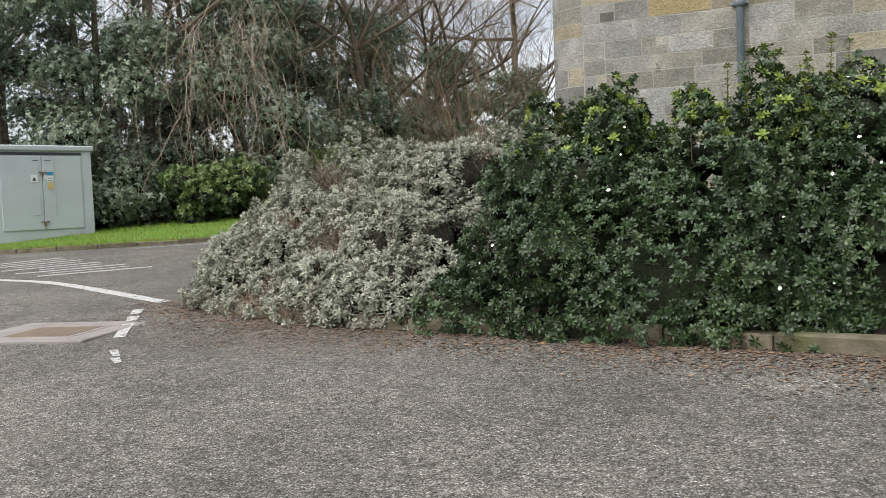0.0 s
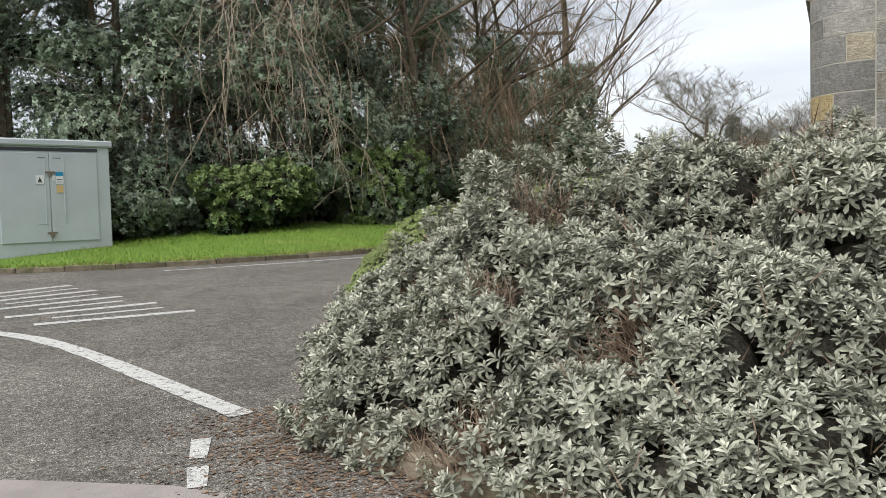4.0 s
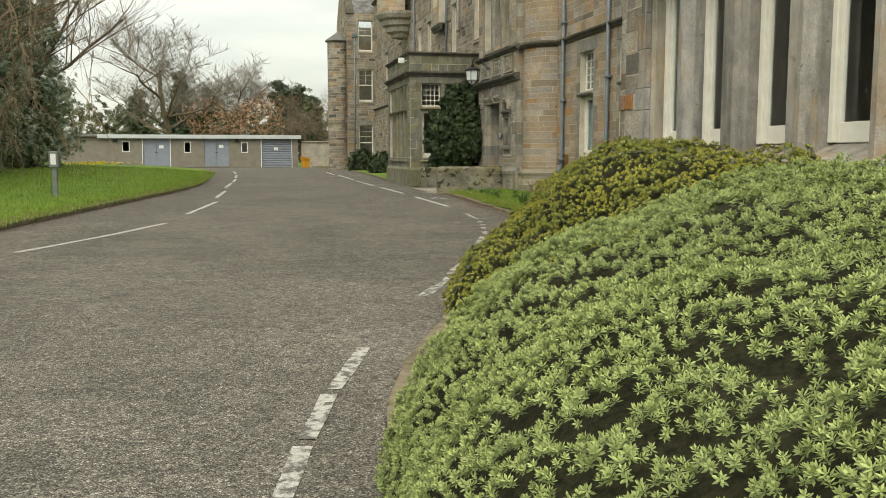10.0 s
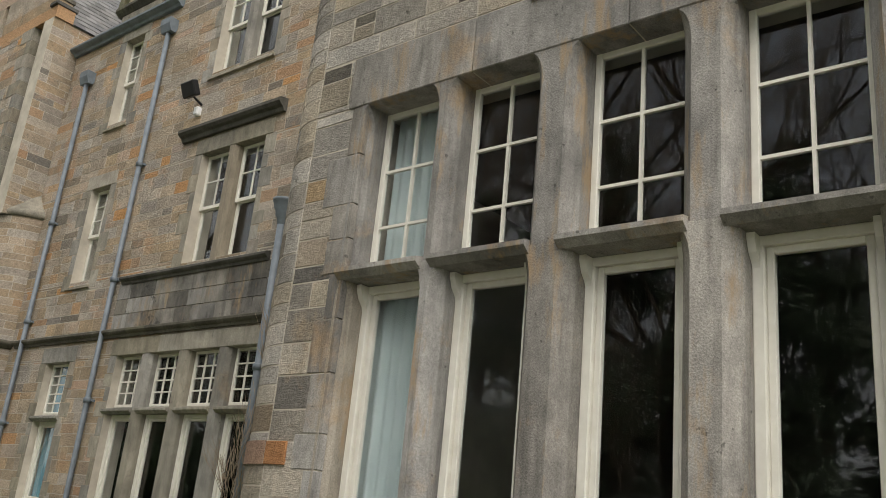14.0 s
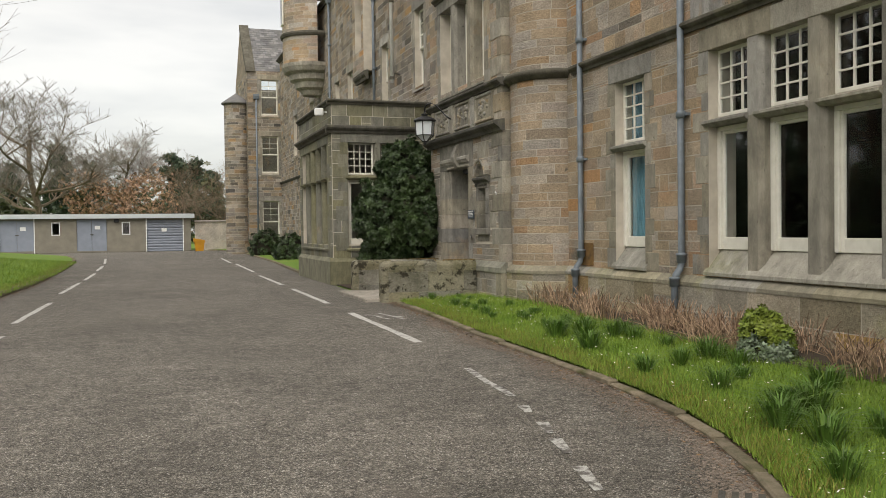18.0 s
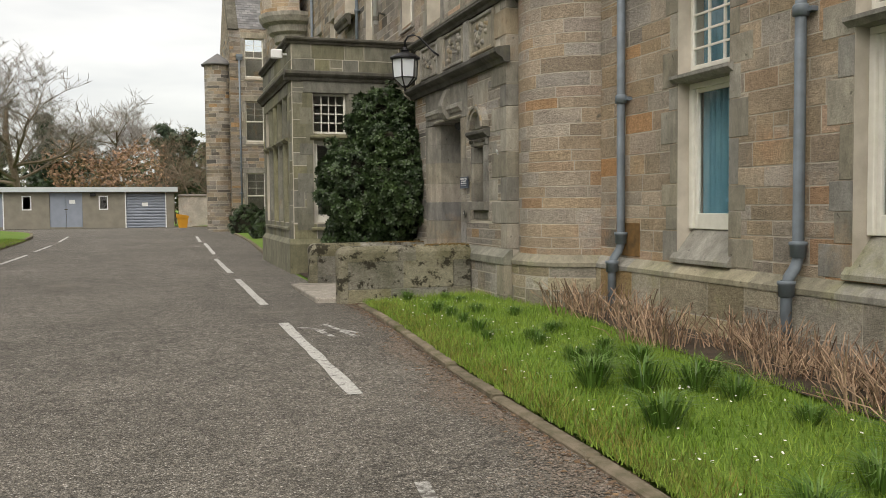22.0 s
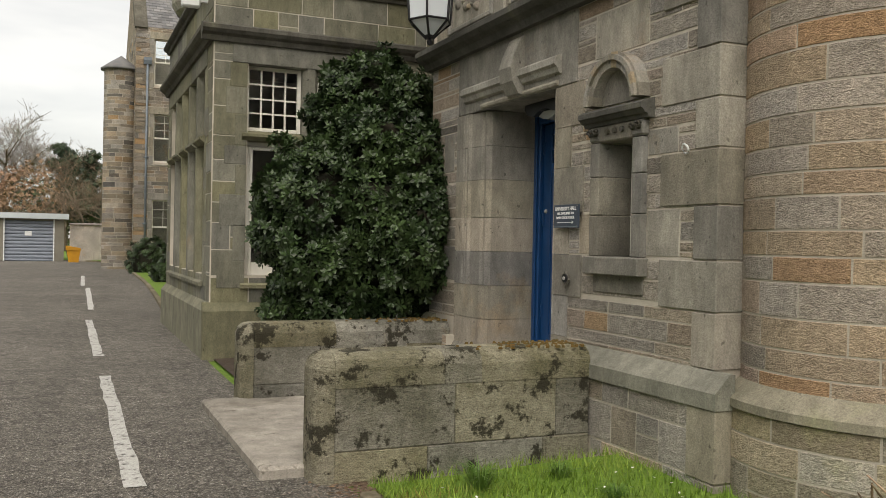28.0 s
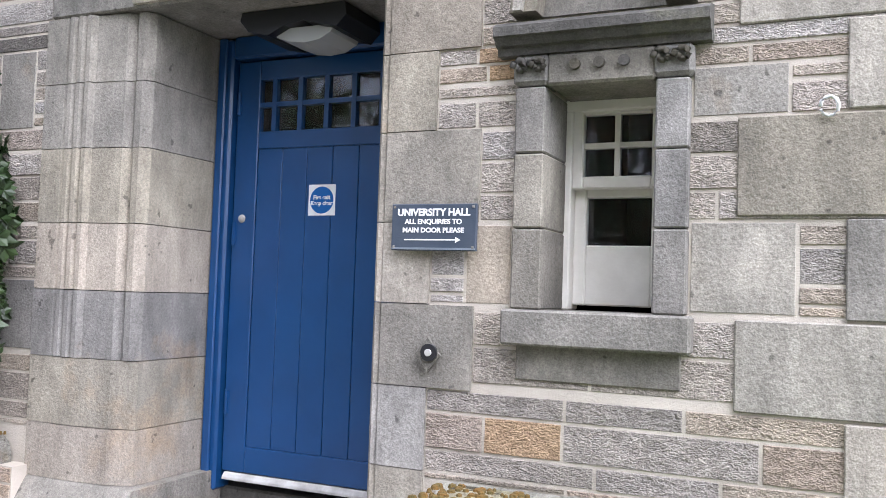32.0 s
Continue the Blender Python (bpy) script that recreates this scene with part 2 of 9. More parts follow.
def leaf_mat(name, c1, c2, rough=0.5, scale=1.5, piece=0.25):
    m = mat(name, c1, c2, scale=scale, rough=rough, piece=piece, spec=0.4)
    m.node_tree.nodes["Principled BSDF"].inputs["Transmission Weight"].default_value = 0.0
    return m


def glass_mat(name):
    m = bpy.data.materials.new(name)
    m.use_nodes = True
    n, l = m.node_tree.nodes, m.node_tree.links
    b = n["Principled BSDF"]
    b.inputs["Base Color"].default_value, b.inputs["Roughness"].default_value = (0.85, 0.9, 0.9, 1), 0.01
    b.inputs["Transmission Weight"].default_value, b.inputs["IOR"].default_value = 1.0, 1.5
    co = n.new("ShaderNodeNewGeometry")
    t = n.new("ShaderNodeTexNoise")
    t.inputs["Scale"].default_value = 3.0
    bp = n.new("ShaderNodeBump")
    bp.inputs["Strength"].default_value, bp.inputs["Distance"].default_value = 0.035, 0.01
    l.new(co.outputs["Position"], t.inputs["Vector"])
    l.new(t.outputs["Fac"], bp.inputs["Height"])
    l.new(bp.outputs["Normal"], b.inputs["Normal"])
    return m


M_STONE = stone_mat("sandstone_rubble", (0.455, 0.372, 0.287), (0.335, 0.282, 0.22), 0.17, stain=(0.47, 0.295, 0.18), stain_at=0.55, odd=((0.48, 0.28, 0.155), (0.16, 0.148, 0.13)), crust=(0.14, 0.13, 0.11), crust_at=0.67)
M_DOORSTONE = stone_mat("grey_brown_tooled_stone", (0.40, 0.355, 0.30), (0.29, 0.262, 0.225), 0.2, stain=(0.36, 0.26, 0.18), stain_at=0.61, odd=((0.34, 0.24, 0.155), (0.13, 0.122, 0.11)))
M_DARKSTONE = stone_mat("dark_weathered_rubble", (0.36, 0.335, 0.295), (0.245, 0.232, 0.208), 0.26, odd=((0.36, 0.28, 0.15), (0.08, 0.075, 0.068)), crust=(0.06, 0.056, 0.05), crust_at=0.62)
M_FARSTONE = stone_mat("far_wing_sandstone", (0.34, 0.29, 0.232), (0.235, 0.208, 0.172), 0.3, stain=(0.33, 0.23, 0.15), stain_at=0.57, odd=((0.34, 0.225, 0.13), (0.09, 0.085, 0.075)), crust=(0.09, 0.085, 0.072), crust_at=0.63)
M_BAYSTONE = stone_mat("grey_tooled_stone", (0.46, 0.413, 0.345), (0.315, 0.288, 0.245), 0.3, odd=((0.30, 0.21, 0.12), (0.07, 0.066, 0.06)), stain=(0.40, 0.295, 0.185), stain_at=0.57, crust=(0.05, 0.047, 0.04), crust_at=0.65, pit_shade=0.76)
M_ASHLAR = stone_mat("dressed_sandstone", (0.34, 0.315, 0.265), (0.235, 0.22, 0.187), 0.22, False, stain=(0.33, 0.24, 0.15), stain_at=0.60, crust=(0.12, 0.115, 0.09), crust_at=0.66, odd=((0.38, 0.305, 0.21), (0.21, 0.205, 0.195)))
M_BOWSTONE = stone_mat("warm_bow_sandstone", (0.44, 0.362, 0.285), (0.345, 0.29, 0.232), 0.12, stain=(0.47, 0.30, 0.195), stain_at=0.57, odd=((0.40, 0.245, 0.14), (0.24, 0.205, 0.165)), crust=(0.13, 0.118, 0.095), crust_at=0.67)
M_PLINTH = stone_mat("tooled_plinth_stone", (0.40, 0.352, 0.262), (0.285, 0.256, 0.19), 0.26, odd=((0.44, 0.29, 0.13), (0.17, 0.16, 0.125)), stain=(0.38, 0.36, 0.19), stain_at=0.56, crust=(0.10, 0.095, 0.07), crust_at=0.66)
M_GREYSTONE = stone_mat("grey_dressed_stone", (0.335, 0.318, 0.295), (0.215, 0.206, 0.193), 0.22, False, stain=(0.40, 0.275, 0.16), stain_at=0.555, crust=(0.07, 0.066, 0.058), crust_at=0.66, odd=((0.36, 0.30, 0.215), (0.17, 0.165, 0.16)), streak=0.35)
M_GREENSTONE = stone_mat("greenish_dressed_stone", (0.235, 0.225, 0.165), (0.17, 0.166, 0.122), 0.16, False, stain=(0.28, 0.205, 0.115), stain_at=0.64, crust=(0.09, 0.088, 0.064), crust_at=0.64)
M_NICHE = stone_mat("dark_dressed_stone", (0.26, 0.245, 0.215), (0.15, 0.143, 0.126), 0.12, False, stain=(0.21, 0.20, 0.185), stain_at=0.58)
M_MORTAR = mat("lime_mortar", (0.60, 0.55, 0.47), (0.44, 0.40, 0.335), 2.5, 0.95, 0.5, 90.0)
M_DARKMORTAR = mat("grey_mortar", (0.46, 0.43, 0.37), (0.33, 0.31, 0.27), 2.5, 0.95, 0.5, 90.0)
M_BUFF = stone_mat("damp_buff_stone", (0.335, 0.31, 0.25), (0.25, 0.235, 0.185), 0.2, False, stain=(0.25, 0.25, 0.145), stain_at=0.56, crust=(0.11, 0.105, 0.08), crust_at=0.67)
M_SOOT = stone_mat("sooty_moulding", (0.12, 0.113, 0.095), (0.075, 0.07, 0.058), 0.1, False, stain=(0.16, 0.155, 0.095), stain_at=0.58)
M_MOSSWALL = stone_mat("lichened_stone", (0.28, 0.262, 0.205), (0.155, 0.145, 0.10), 0.2, stain=(0.27, 0.18, 0.08), stain_at=0.60, crust=(0.026, 0.023, 0.013), crust_at=0.535, crust_scale=3.8)
M_SLATE = mat("roof_slate", (0.12, 0.12, 0.125), (0.17, 0.165, 0.16), 2.0, 0.7, 0.3, 30.0, piece=0.35)
M_PAINT = mat("cream_window_paint", (0.80, 0.78, 0.71), (0.71, 0.69, 0.62), 6.0, 0.5, 0.1, 60.0)
M_BLUE = mat("blue_door_paint", (0.009, 0.06, 0.185), (0.008, 0.05, 0.155), 3.0, 0.32, 0.08, 30.0, spec=0.5)
M_PIPE = mat("grey_blue_pipe_paint", (0.18, 0.215, 0.25), (0.13, 0.155, 0.18), 5.0, 0.5, 0.1, 40.0, spec=0.4)
# Near-black stands in for the shade of unlit rooms behind the glass.
M_DARK = mat("interior_shade", (0.005, 0.0045, 0.004), (0.008, 0.007, 0.006), 1.0, 0.9, spec=0.03)
M_ASPHALT = asphalt_mat("worn_asphalt")
M_GRASS = mat("mown_grass", (0.09, 0.175, 0.02), (0.16, 0.25, 0.04), 30.0, 0.9, 1.0, 60.0, c3=(0.17, 0.22, 0.045), s3=0.5, m3=0.54)
M_SOIL = mat("bare_soil", (0.055, 0.042, 0.032), (0.085, 0.065, 0.048), 8.0, 0.95, 0.9, 40.0)
M_KERB = mat("mossy_kerb", (0.23, 0.19, 0.14), (0.13, 0.115, 0.075), 7.0, 0.95, 0.9, 50.0, piece=0.25, c3=(0.10, 0.10, 0.045), s3=1.5, m3=0.55)
M_WHITE = mat("worn_road_paint", (0.60, 0.60, 0.57), (0.42, 0.41, 0.39), 60.0, 0.85, 0.8, 95.0, c3=(0.13, 0.12, 0.112), s3=16.0, m3=0.52, bdist=0.012)
M_WORNWHITE = mat("flaking_road_paint", (0.56, 0.56, 0.53), (0.40, 0.39, 0.37), 60.0, 0.85, 0.8, 95.0, c3=(0.13, 0.12, 0.11), s3=13.0, m3=0.44, bdist=0.012)
M_GLASS = glass_mat("window_glass")
M_CURTAIN = mat("pale_blue_curtain", (0.62, 0.69, 0.70), (0.54, 0.61, 0.63), 3.0, 0.9)
M_BLUECURT = mat("teal_curtain", (0.17, 0.34, 0.42), (0.13, 0.28, 0.36), 3.0, 0.9)
M_BARK = mat("grey_brown_bark", (0.11, 0.085, 0.06), (0.17, 0.135, 0.10), 5.0, 0.95, 0.8, 25.0)
M_TWIG = mat("brown_twigs", (0.12, 0.085, 0.06), (0.19, 0.14, 0.10), 2.0, 0.95)
# Near-black puts the inner shade of bushes and crowns into their cores.
M_CORE = mat("core_twig_shade", (0.02, 0.022, 0.014), (0.035, 0.03, 0.02), 6.0, 0.95)
L_GREY = leaf_mat("felty_grey_leaves", (0.198, 0.207, 0.155), (0.272, 0.28, 0.215), 0.9, 2.0, piece=0.4)
L_SILVER = leaf_mat("silver_young_leaves", (0.385, 0.389, 0.313), (0.475, 0.477, 0.393), 0.9, 2.0, piece=0.3)
L_HEBE = leaf_mat("grey_green_hebe_leaves", (0.15, 0.20, 0.07), (0.20, 0.25, 0.095), 0.6, 2.5, piece=0.3)
L_HEBETIP = leaf_mat("pale_hebe_tips", (0.34, 0.40, 0.15), (0.27, 0.33, 0.125), 0.6, 2.5, piece=0.3)
L_BOXTIP = leaf_mat("olive_new_leaves", (0.34, 0.325, 0.055), (0.19, 0.21, 0.04), 0.5, 2.5, piece=0.45)
L_BOX = leaf_mat("olive_box_leaves", (0.048, 0.072, 0.018), (0.09, 0.112, 0.027), 0.5, 2.5, piece=0.35)
L_HEDGE = leaf_mat("glossy_dark_hedge_leaves", (0.024, 0.045, 0.017), (0.05, 0.08, 0.03), 0.3, 2.0, piece=0.45)
L_LAUREL = leaf_mat("glossy_dark_laurel_leaves", (0.018, 0.036, 0.012), (0.045, 0.075, 0.024), 0.42, 2.0, piece=0.45)
L_YOUNG = leaf_mat("yellow_green_young_leaves", (0.19, 0.24, 0.035), (0.14, 0.20, 0.03), 0.5, 2.0, piece=0.3)
L_HOLLY = leaf_mat("grey_green_evergreen_leaves", (0.105, 0.15, 0.092), (0.22, 0.265, 0.18), 0.32, 0.35, piece=0.55)
L_RHODO = leaf_mat("bright_evergreen_leaves", (0.11, 0.165, 0.045), (0.16, 0.215, 0.075), 0.45, 1.0, piece=0.45)
M_GARAGE = mat("grey_harled_wall", (0.24, 0.225, 0.185), (0.20, 0.185, 0.155), 2.0, 0.95, 0.5, 60.0)
M_GDOOR = mat("grey_blue_garage_door", (0.25, 0.28, 0.34), (0.22, 0.25, 0.30), 2.0, 0.5)
M_CAB = mat("pale_grey_cabinet_paint", (0.50, 0.545, 0.565), (0.45, 0.49, 0.51), 1.0, 0.5, 0.05, 20.0)


# ---- building blocks ----
GY = (-400, -20, 0, 7, 14, 20, 26, 36, 84, 400)
GZ = (-0.2, 0.0, 0.12, 0.28, 0.48, 0.62, 0.73, 0.80, 0.92, 1.5)


def ground_z(y):
    return float(np.interp(y, GY, GZ))


def west(x):
    """Wall frame: u runs along +y, d comes out towards -x."""
    return Matrix(((0, -1, 0, x), (1, 0, 0, 0), (0, 0, 1, 0), (0, 0, 0, 1)))


def south(y):
    return Matrix(((-1, 0, 0, 0), (0, -1, 0, y), (0, 0, 1, 0), (0, 0, 0, 1)))


def north(y):
    return Matrix(((1, 0, 0, 0), (0, 1, 0, y), (0, 0, 1, 0), (0, 0, 0, 1)))


class Shape:
    """Vertices and faces gathered for one mesh."""

    def __init__(self, frame_m=None):
        self.v, self.f, self.m = [], [], frame_m

    def add(self, verts, faces):
        k = len(self.v)
        self.v += [tuple(p) for p in verts]
        self.f += [tuple(i + k for i in q) for q in faces]

    def box(self, a0, a1, b0, b1, c0, c1, bevel=0.0):
        if bevel:
            e = min(bevel, (a1 - a0) / 3, (b1 - b0) / 3, (c1 - c0) / 3)
            pts, idx = [], {}
            for sx in (0, 1):
                for sy in (0, 1):
                    for sz in (0, 1):
                        c = ((a0, a1)[sx], (b0, b1)[sy], (c0, c1)[sz])
                        g = (e * (1 - 2 * sx), e * (1 - 2 * sy), e * (1 - 2 * sz))
                        for ax in range(3):
                            p = [c[i] + (g[i] if i != ax else 0) for i in range(3)]
                            idx[sx, sy, sz, ax] = len(pts)
                            pts.append(p)
            fc = []
            for ax in range(3):
                o1, o2 = [i for i in range(3) if i != ax]
                for s in (0, 1):
                    ring = []
                    for q1, q2 in ((0, 0), (1, 0), (1, 1), (0, 1)):
                        k = [0, 0, 0]
                        k[ax], k[o1], k[o2] = s, q1, q2
                        ring.append(idx[k[0], k[1], k[2], ax])
                    fc.append(ring if (s == 1) == (ax != 1) else ring[::-1])
            for ax in range(3):
                o1, o2 = [i for i in range(3) if i != ax]
                for q1 in (0, 1):
                    for q2 in (0, 1):
                        k0, k1 = [0, 0, 0], [0, 0, 0]
                        k0[ax], k1[ax] = 0, 1
                        k0[o1] = k1[o1] = q1
                        k0[o2] = k1[o2] = q2
                        fc.append([idx[(*k0, o1)], idx[(*k1, o1)], idx[(*k1, o2)], idx[(*k0, o2)]])
            for sx in (0, 1):
                for sy in (0, 1):
                    for sz in (0, 1):
                        fc.append([idx[sx, sy, sz, 0], idx[sx, sy, sz, 1], idx[sx, sy, sz, 2]])
            self.add(pts, fc)
            return self
        self.add([(a, b, c) for a in (a0, a1) for b in (b0, b1) for c in (c0, c1)],
                 [(0, 1, 3, 2), (4, 6, 7, 5), (0, 4, 5, 1), (2, 3, 7, 6), (0, 2, 6, 4), (1, 5, 7, 3)])
        return self

    def prism(self, outline, a0, a1, axis=0):
        """An outline of two coordinates swept along the axis."""
        n = len(outline)
        pts = []
        for a in (a0, a1):
            for p, q in outline:
                pts.append({0: (a, p, q), 1: (p, a, q), 2: (p, q, a)}[axis])
        self.add(pts, [tuple(range(n)), tuple(range(2 * n - 1, n - 1, -1))] + [(i, (i + 1) % n, n + (i + 1) % n, n + i) for i in range(n)])
        return self

    def tube(self, pts, r, n=8, r2=None):
        pts = [Vector(p) for p in pts]
        rings = []
        for i, p in enumerate(pts):
            t = (pts[min(i + 1, len(pts) - 1)] - pts[max(i - 1, 0)]).normalized()
            a = t.orthogonal().normalized() if abs(t.z) < 0.99 else Vector((1, 0, 0))
            b = t.cross(a)
            rr = r if r2 is None else r + (r2 - r) * i / (len(pts) - 1)
            rings.append([p + rr * (math.cos(6.28318 * k / n) * a + math.sin(6.28318 * k / n) * b) for k in range(n)])
        self.add([q for ring in rings for q in ring],
                 [(i * n + k, i * n + (k + 1) % n, (i + 1) * n + (k + 1) % n, (i + 1) * n + k) for i in range(len(pts) - 1) for k in range(n)]
                 + [tuple(range(n))[::-1], tuple(range((len(pts) - 1) * n, len(pts) * n))])
        return self

    def lathe(self, profile, centre, n=24, a0=0.0, a1=360.0):
        """A profile of (radius, z) turned about a vertical axis."""
        full = abs(a1 - a0) >= 360
        m = n if full else n + 1
        pts = []
        for r, z in profile:
            for k in range(m):
                a = radians(a0 + (a1 - a0) * k / n)
                pts.append((centre[0] + r * math.cos(a), centre[1] + r * math.sin(a), z))
        fc = []
        for i in range(len(profile) - 1):
            for k in range(n):
                k2 = (k + 1) % m
                fc.append((i * m + k, i * m + k2, (i + 1) * m + k2, (i + 1) * m + k))
        self.add(pts, fc)
        return self

    def mesh(self, name, material, smooth=False):
        me = bpy.data.meshes.new(name)
        vs = [self.m @ Vector(p) for p in self.v] if self.m else self.v
        me.from_pydata([tuple(p) for p in vs], [], self.f)
        if smooth:
            for p in me.polygons:
                p.use_smooth = True
        me.materials.append(material)
        return me


def part(name, shape, material, parent=None, label="", smooth=False):
    ob = new(name, shape.mesh(name, material, smooth) if isinstance(shape, Shape) else shape)
    ob.parent = parent
    if parent is not None:
        ob.matrix_parent_inverse = parent.matrix_world.inverted()
    if label:
        tagged(ob, label)
    return ob


def thing(name, label, category, at=(0, 0, 0), group="", kind=""):
    ob = new(name)
    ob.empty_display_size = 0.1
    ob.location = at
    ob.matrix_world = Matrix.Translation(at)
    return tagged(ob, label, category, group, kind)


def structure(name, shape, material, label="", category="", smooth=False):
    return tagged(part(name, shape, material, None, smooth=smooth), label, category, kind="structure")


def bulk(name, verts, faces, material, smooth=False):
    """A mesh from arrays: verts n x 3, faces n x 3 or n x 4."""
    me = bpy.data.meshes.new(name)
    verts, faces = np.asarray(verts, np.float32), np.asarray(faces, np.int32)
    k = faces.shape[1]
    me.vertices.add(len(verts))
    me.vertices.foreach_set("co", verts.ravel())
    me.loops.add(faces.size)
    me.loops.foreach_set("vertex_index", faces.ravel())
    me.polygons.add(len(faces))
    me.polygons.foreach_set("loop_start", np.arange(0, faces.size, k, dtype=np.int32))
    me.polygons.foreach_set("use_smooth", np.full(len(faces), bool(smooth)))
    me.materials.append(material)
    me.update(calc_edges=True)
    return me


def gaps(u0, u1, z0, z1, holes):
    """The rectangles that are left of u0..u1, z0..z1 around the holes."""
    zs = sorted({z0, z1, *[min(max(z, z0), z1) for h in holes for z in h[2:4]]})
    out = []
    for a, b in zip(zs, zs[1:]):
        if b - a < 1e-4:
            continue
        u = u0
        for h in sorted(h for h in holes if h[2] < b - 1e-4 and h[3] > a + 1e-4):
            if h[0] > u + 1e-4:
                out.append((u, min(h[0], u1), a, b))
            u = max(u, h[1])
        if u < u1 - 1e-4:
            out.append((u, u1, a, b))
    return out


def wall(name, frame_m, u0, u1, z0, z1, holes=(), thick=0.45, label="", stones=True, stone=None, seed=1, course=(0.13, 0.27), length=(0.28, 0.8), dress=(), material=None, near=None):
    s = Shape(frame_m)
    for a, b, c, d in gaps(u0, u1, z0, z1, holes):
        s.box(a, b, -thick, 0, c, d)
    ob = structure(name, s, material or M_MORTAR, label or "weathered brown sandstone wall of an old hall", "wall")
    if stones:
        rects = layout(u0, u1, z0, z1, list(holes) + list(dress), seed, course, length)
        if near:
            mine = [q for q in rects if q[0] >= near[0] and q[1] <= near[1] and q[2] >= near[2] and q[3] <= near[3]][:300]
            chosen = set(mine)
            lay_stones(ob, frame_m, mine, stone or M_STONE, seed)
            rects = [q for q in rects if q not in chosen]
        if not rects:
            return ob
        v, f = stone_arrays(rects, seed)
        m = np.array(frame_m)
        v = v @ m[:3, :3].T + m[:3, 3]
        st = part("stonework", bulk("stonework", v, f, stone or M_STONE), None, ob, "squared sandstone blocks in uneven courses")
        tagged(st, kind="stuff")
    return ob


def layout(u0, u1, z0, z1, holes, seed, course, length):
    rnd = random.Random(seed)
    z, out = z0, []
    while z < z1 - 0.02:
        h = rnd.uniform(*course)
        if z1 - z - h < course[0] * 0.6:
            h = z1 - z
        u = u0
        rects = gaps(u0, u1, z, z + h, holes)
        for a, b, c, d in rects:
            u = a
            while u < b - 0.01:
                w = rnd.uniform(*length)
                if b - u - w < length[0] * 0.6:
                    w = b - u
                if d - c > 0.24 and rnd.random() < 0.12 and w > 0.3:
                    k = rnd.uniform(0.4, 0.6) * (d - c)
                    out += [(u, u + w * 0.45, c, c + k), (u, u + w * 0.45, c + k, d), (u + w * 0.45, u + w, c, d)]
                else:
                    out.append((u, u + w, c, d))
                u += w
        z += h
    return out


def stone_arrays(rects, seed, joint=0.0055, proud=(0.003, 0.007)):
    rnd = np.random.RandomState(seed)
    r = np.array([q for q in rects if q[1] - q[0] > 0.03 and q[3] - q[2] > 0.03])
    n = len(r)
    d = rnd.uniform(*proud, (n, 1))
    e = 0.003
    a, b, c, dd = (r[:, i:i + 1] for i in range(4))
    back = [np.hstack([p, np.full((n, 1), -0.002), q]) for p, q in ((a + joint, c + joint), (b - joint, c + joint), (b - joint, dd - joint), (a + joint, dd - joint))]
    front = [np.hstack([p, d + rnd.uniform(-0.0025, 0.0025, (n, 1)), q]) for p, q in ((a + joint + e, c + joint + e), (b - joint - e, c + joint + e), (b - joint - e, dd - joint - e), (a + joint + e, dd - joint - e))]
    v = np.stack(back + front, 1).reshape(-1, 3)
    base = np.array([(4, 5, 6, 7), (0, 1, 5, 4), (1, 2, 6, 5), (2, 3, 7, 6), (3, 0, 4, 7)])[:, ::-1]
    f = (base[None] + 8 * np.arange(n)[:, None, None]).reshape(-1, 4)
    return v, f


def lay_stones(parent, frame_m, rects, material, seed):
    """Single stones, each an object under the wall it belongs to."""
    for k, q in enumerate(rects):
        if q[1] - q[0] <= 0.03 or q[3] - q[2] <= 0.03:
            continue
        v, f = stone_arrays([q], seed + k)
        c = np.array(((q[0] + q[1]) / 2, 0, (q[2] + q[3]) / 2))
        m = np.array(frame_m)
        ob = new("stone", bulk("stone", (v - c) @ m[:3, :3].T, f, material))
        ob.parent = parent
        ob.location = m[:3, :3] @ c + m[:3, 3]


def stonework(frame_m, u0, u1, z0, z1, holes, seed, course, length):
    v, f = stone_arrays(layout(u0, u1, z0, z1, holes, seed, course, length), seed)
    m = np.array(frame_m)
    return v @ m[:3, :3].T + m[:3, 3], f


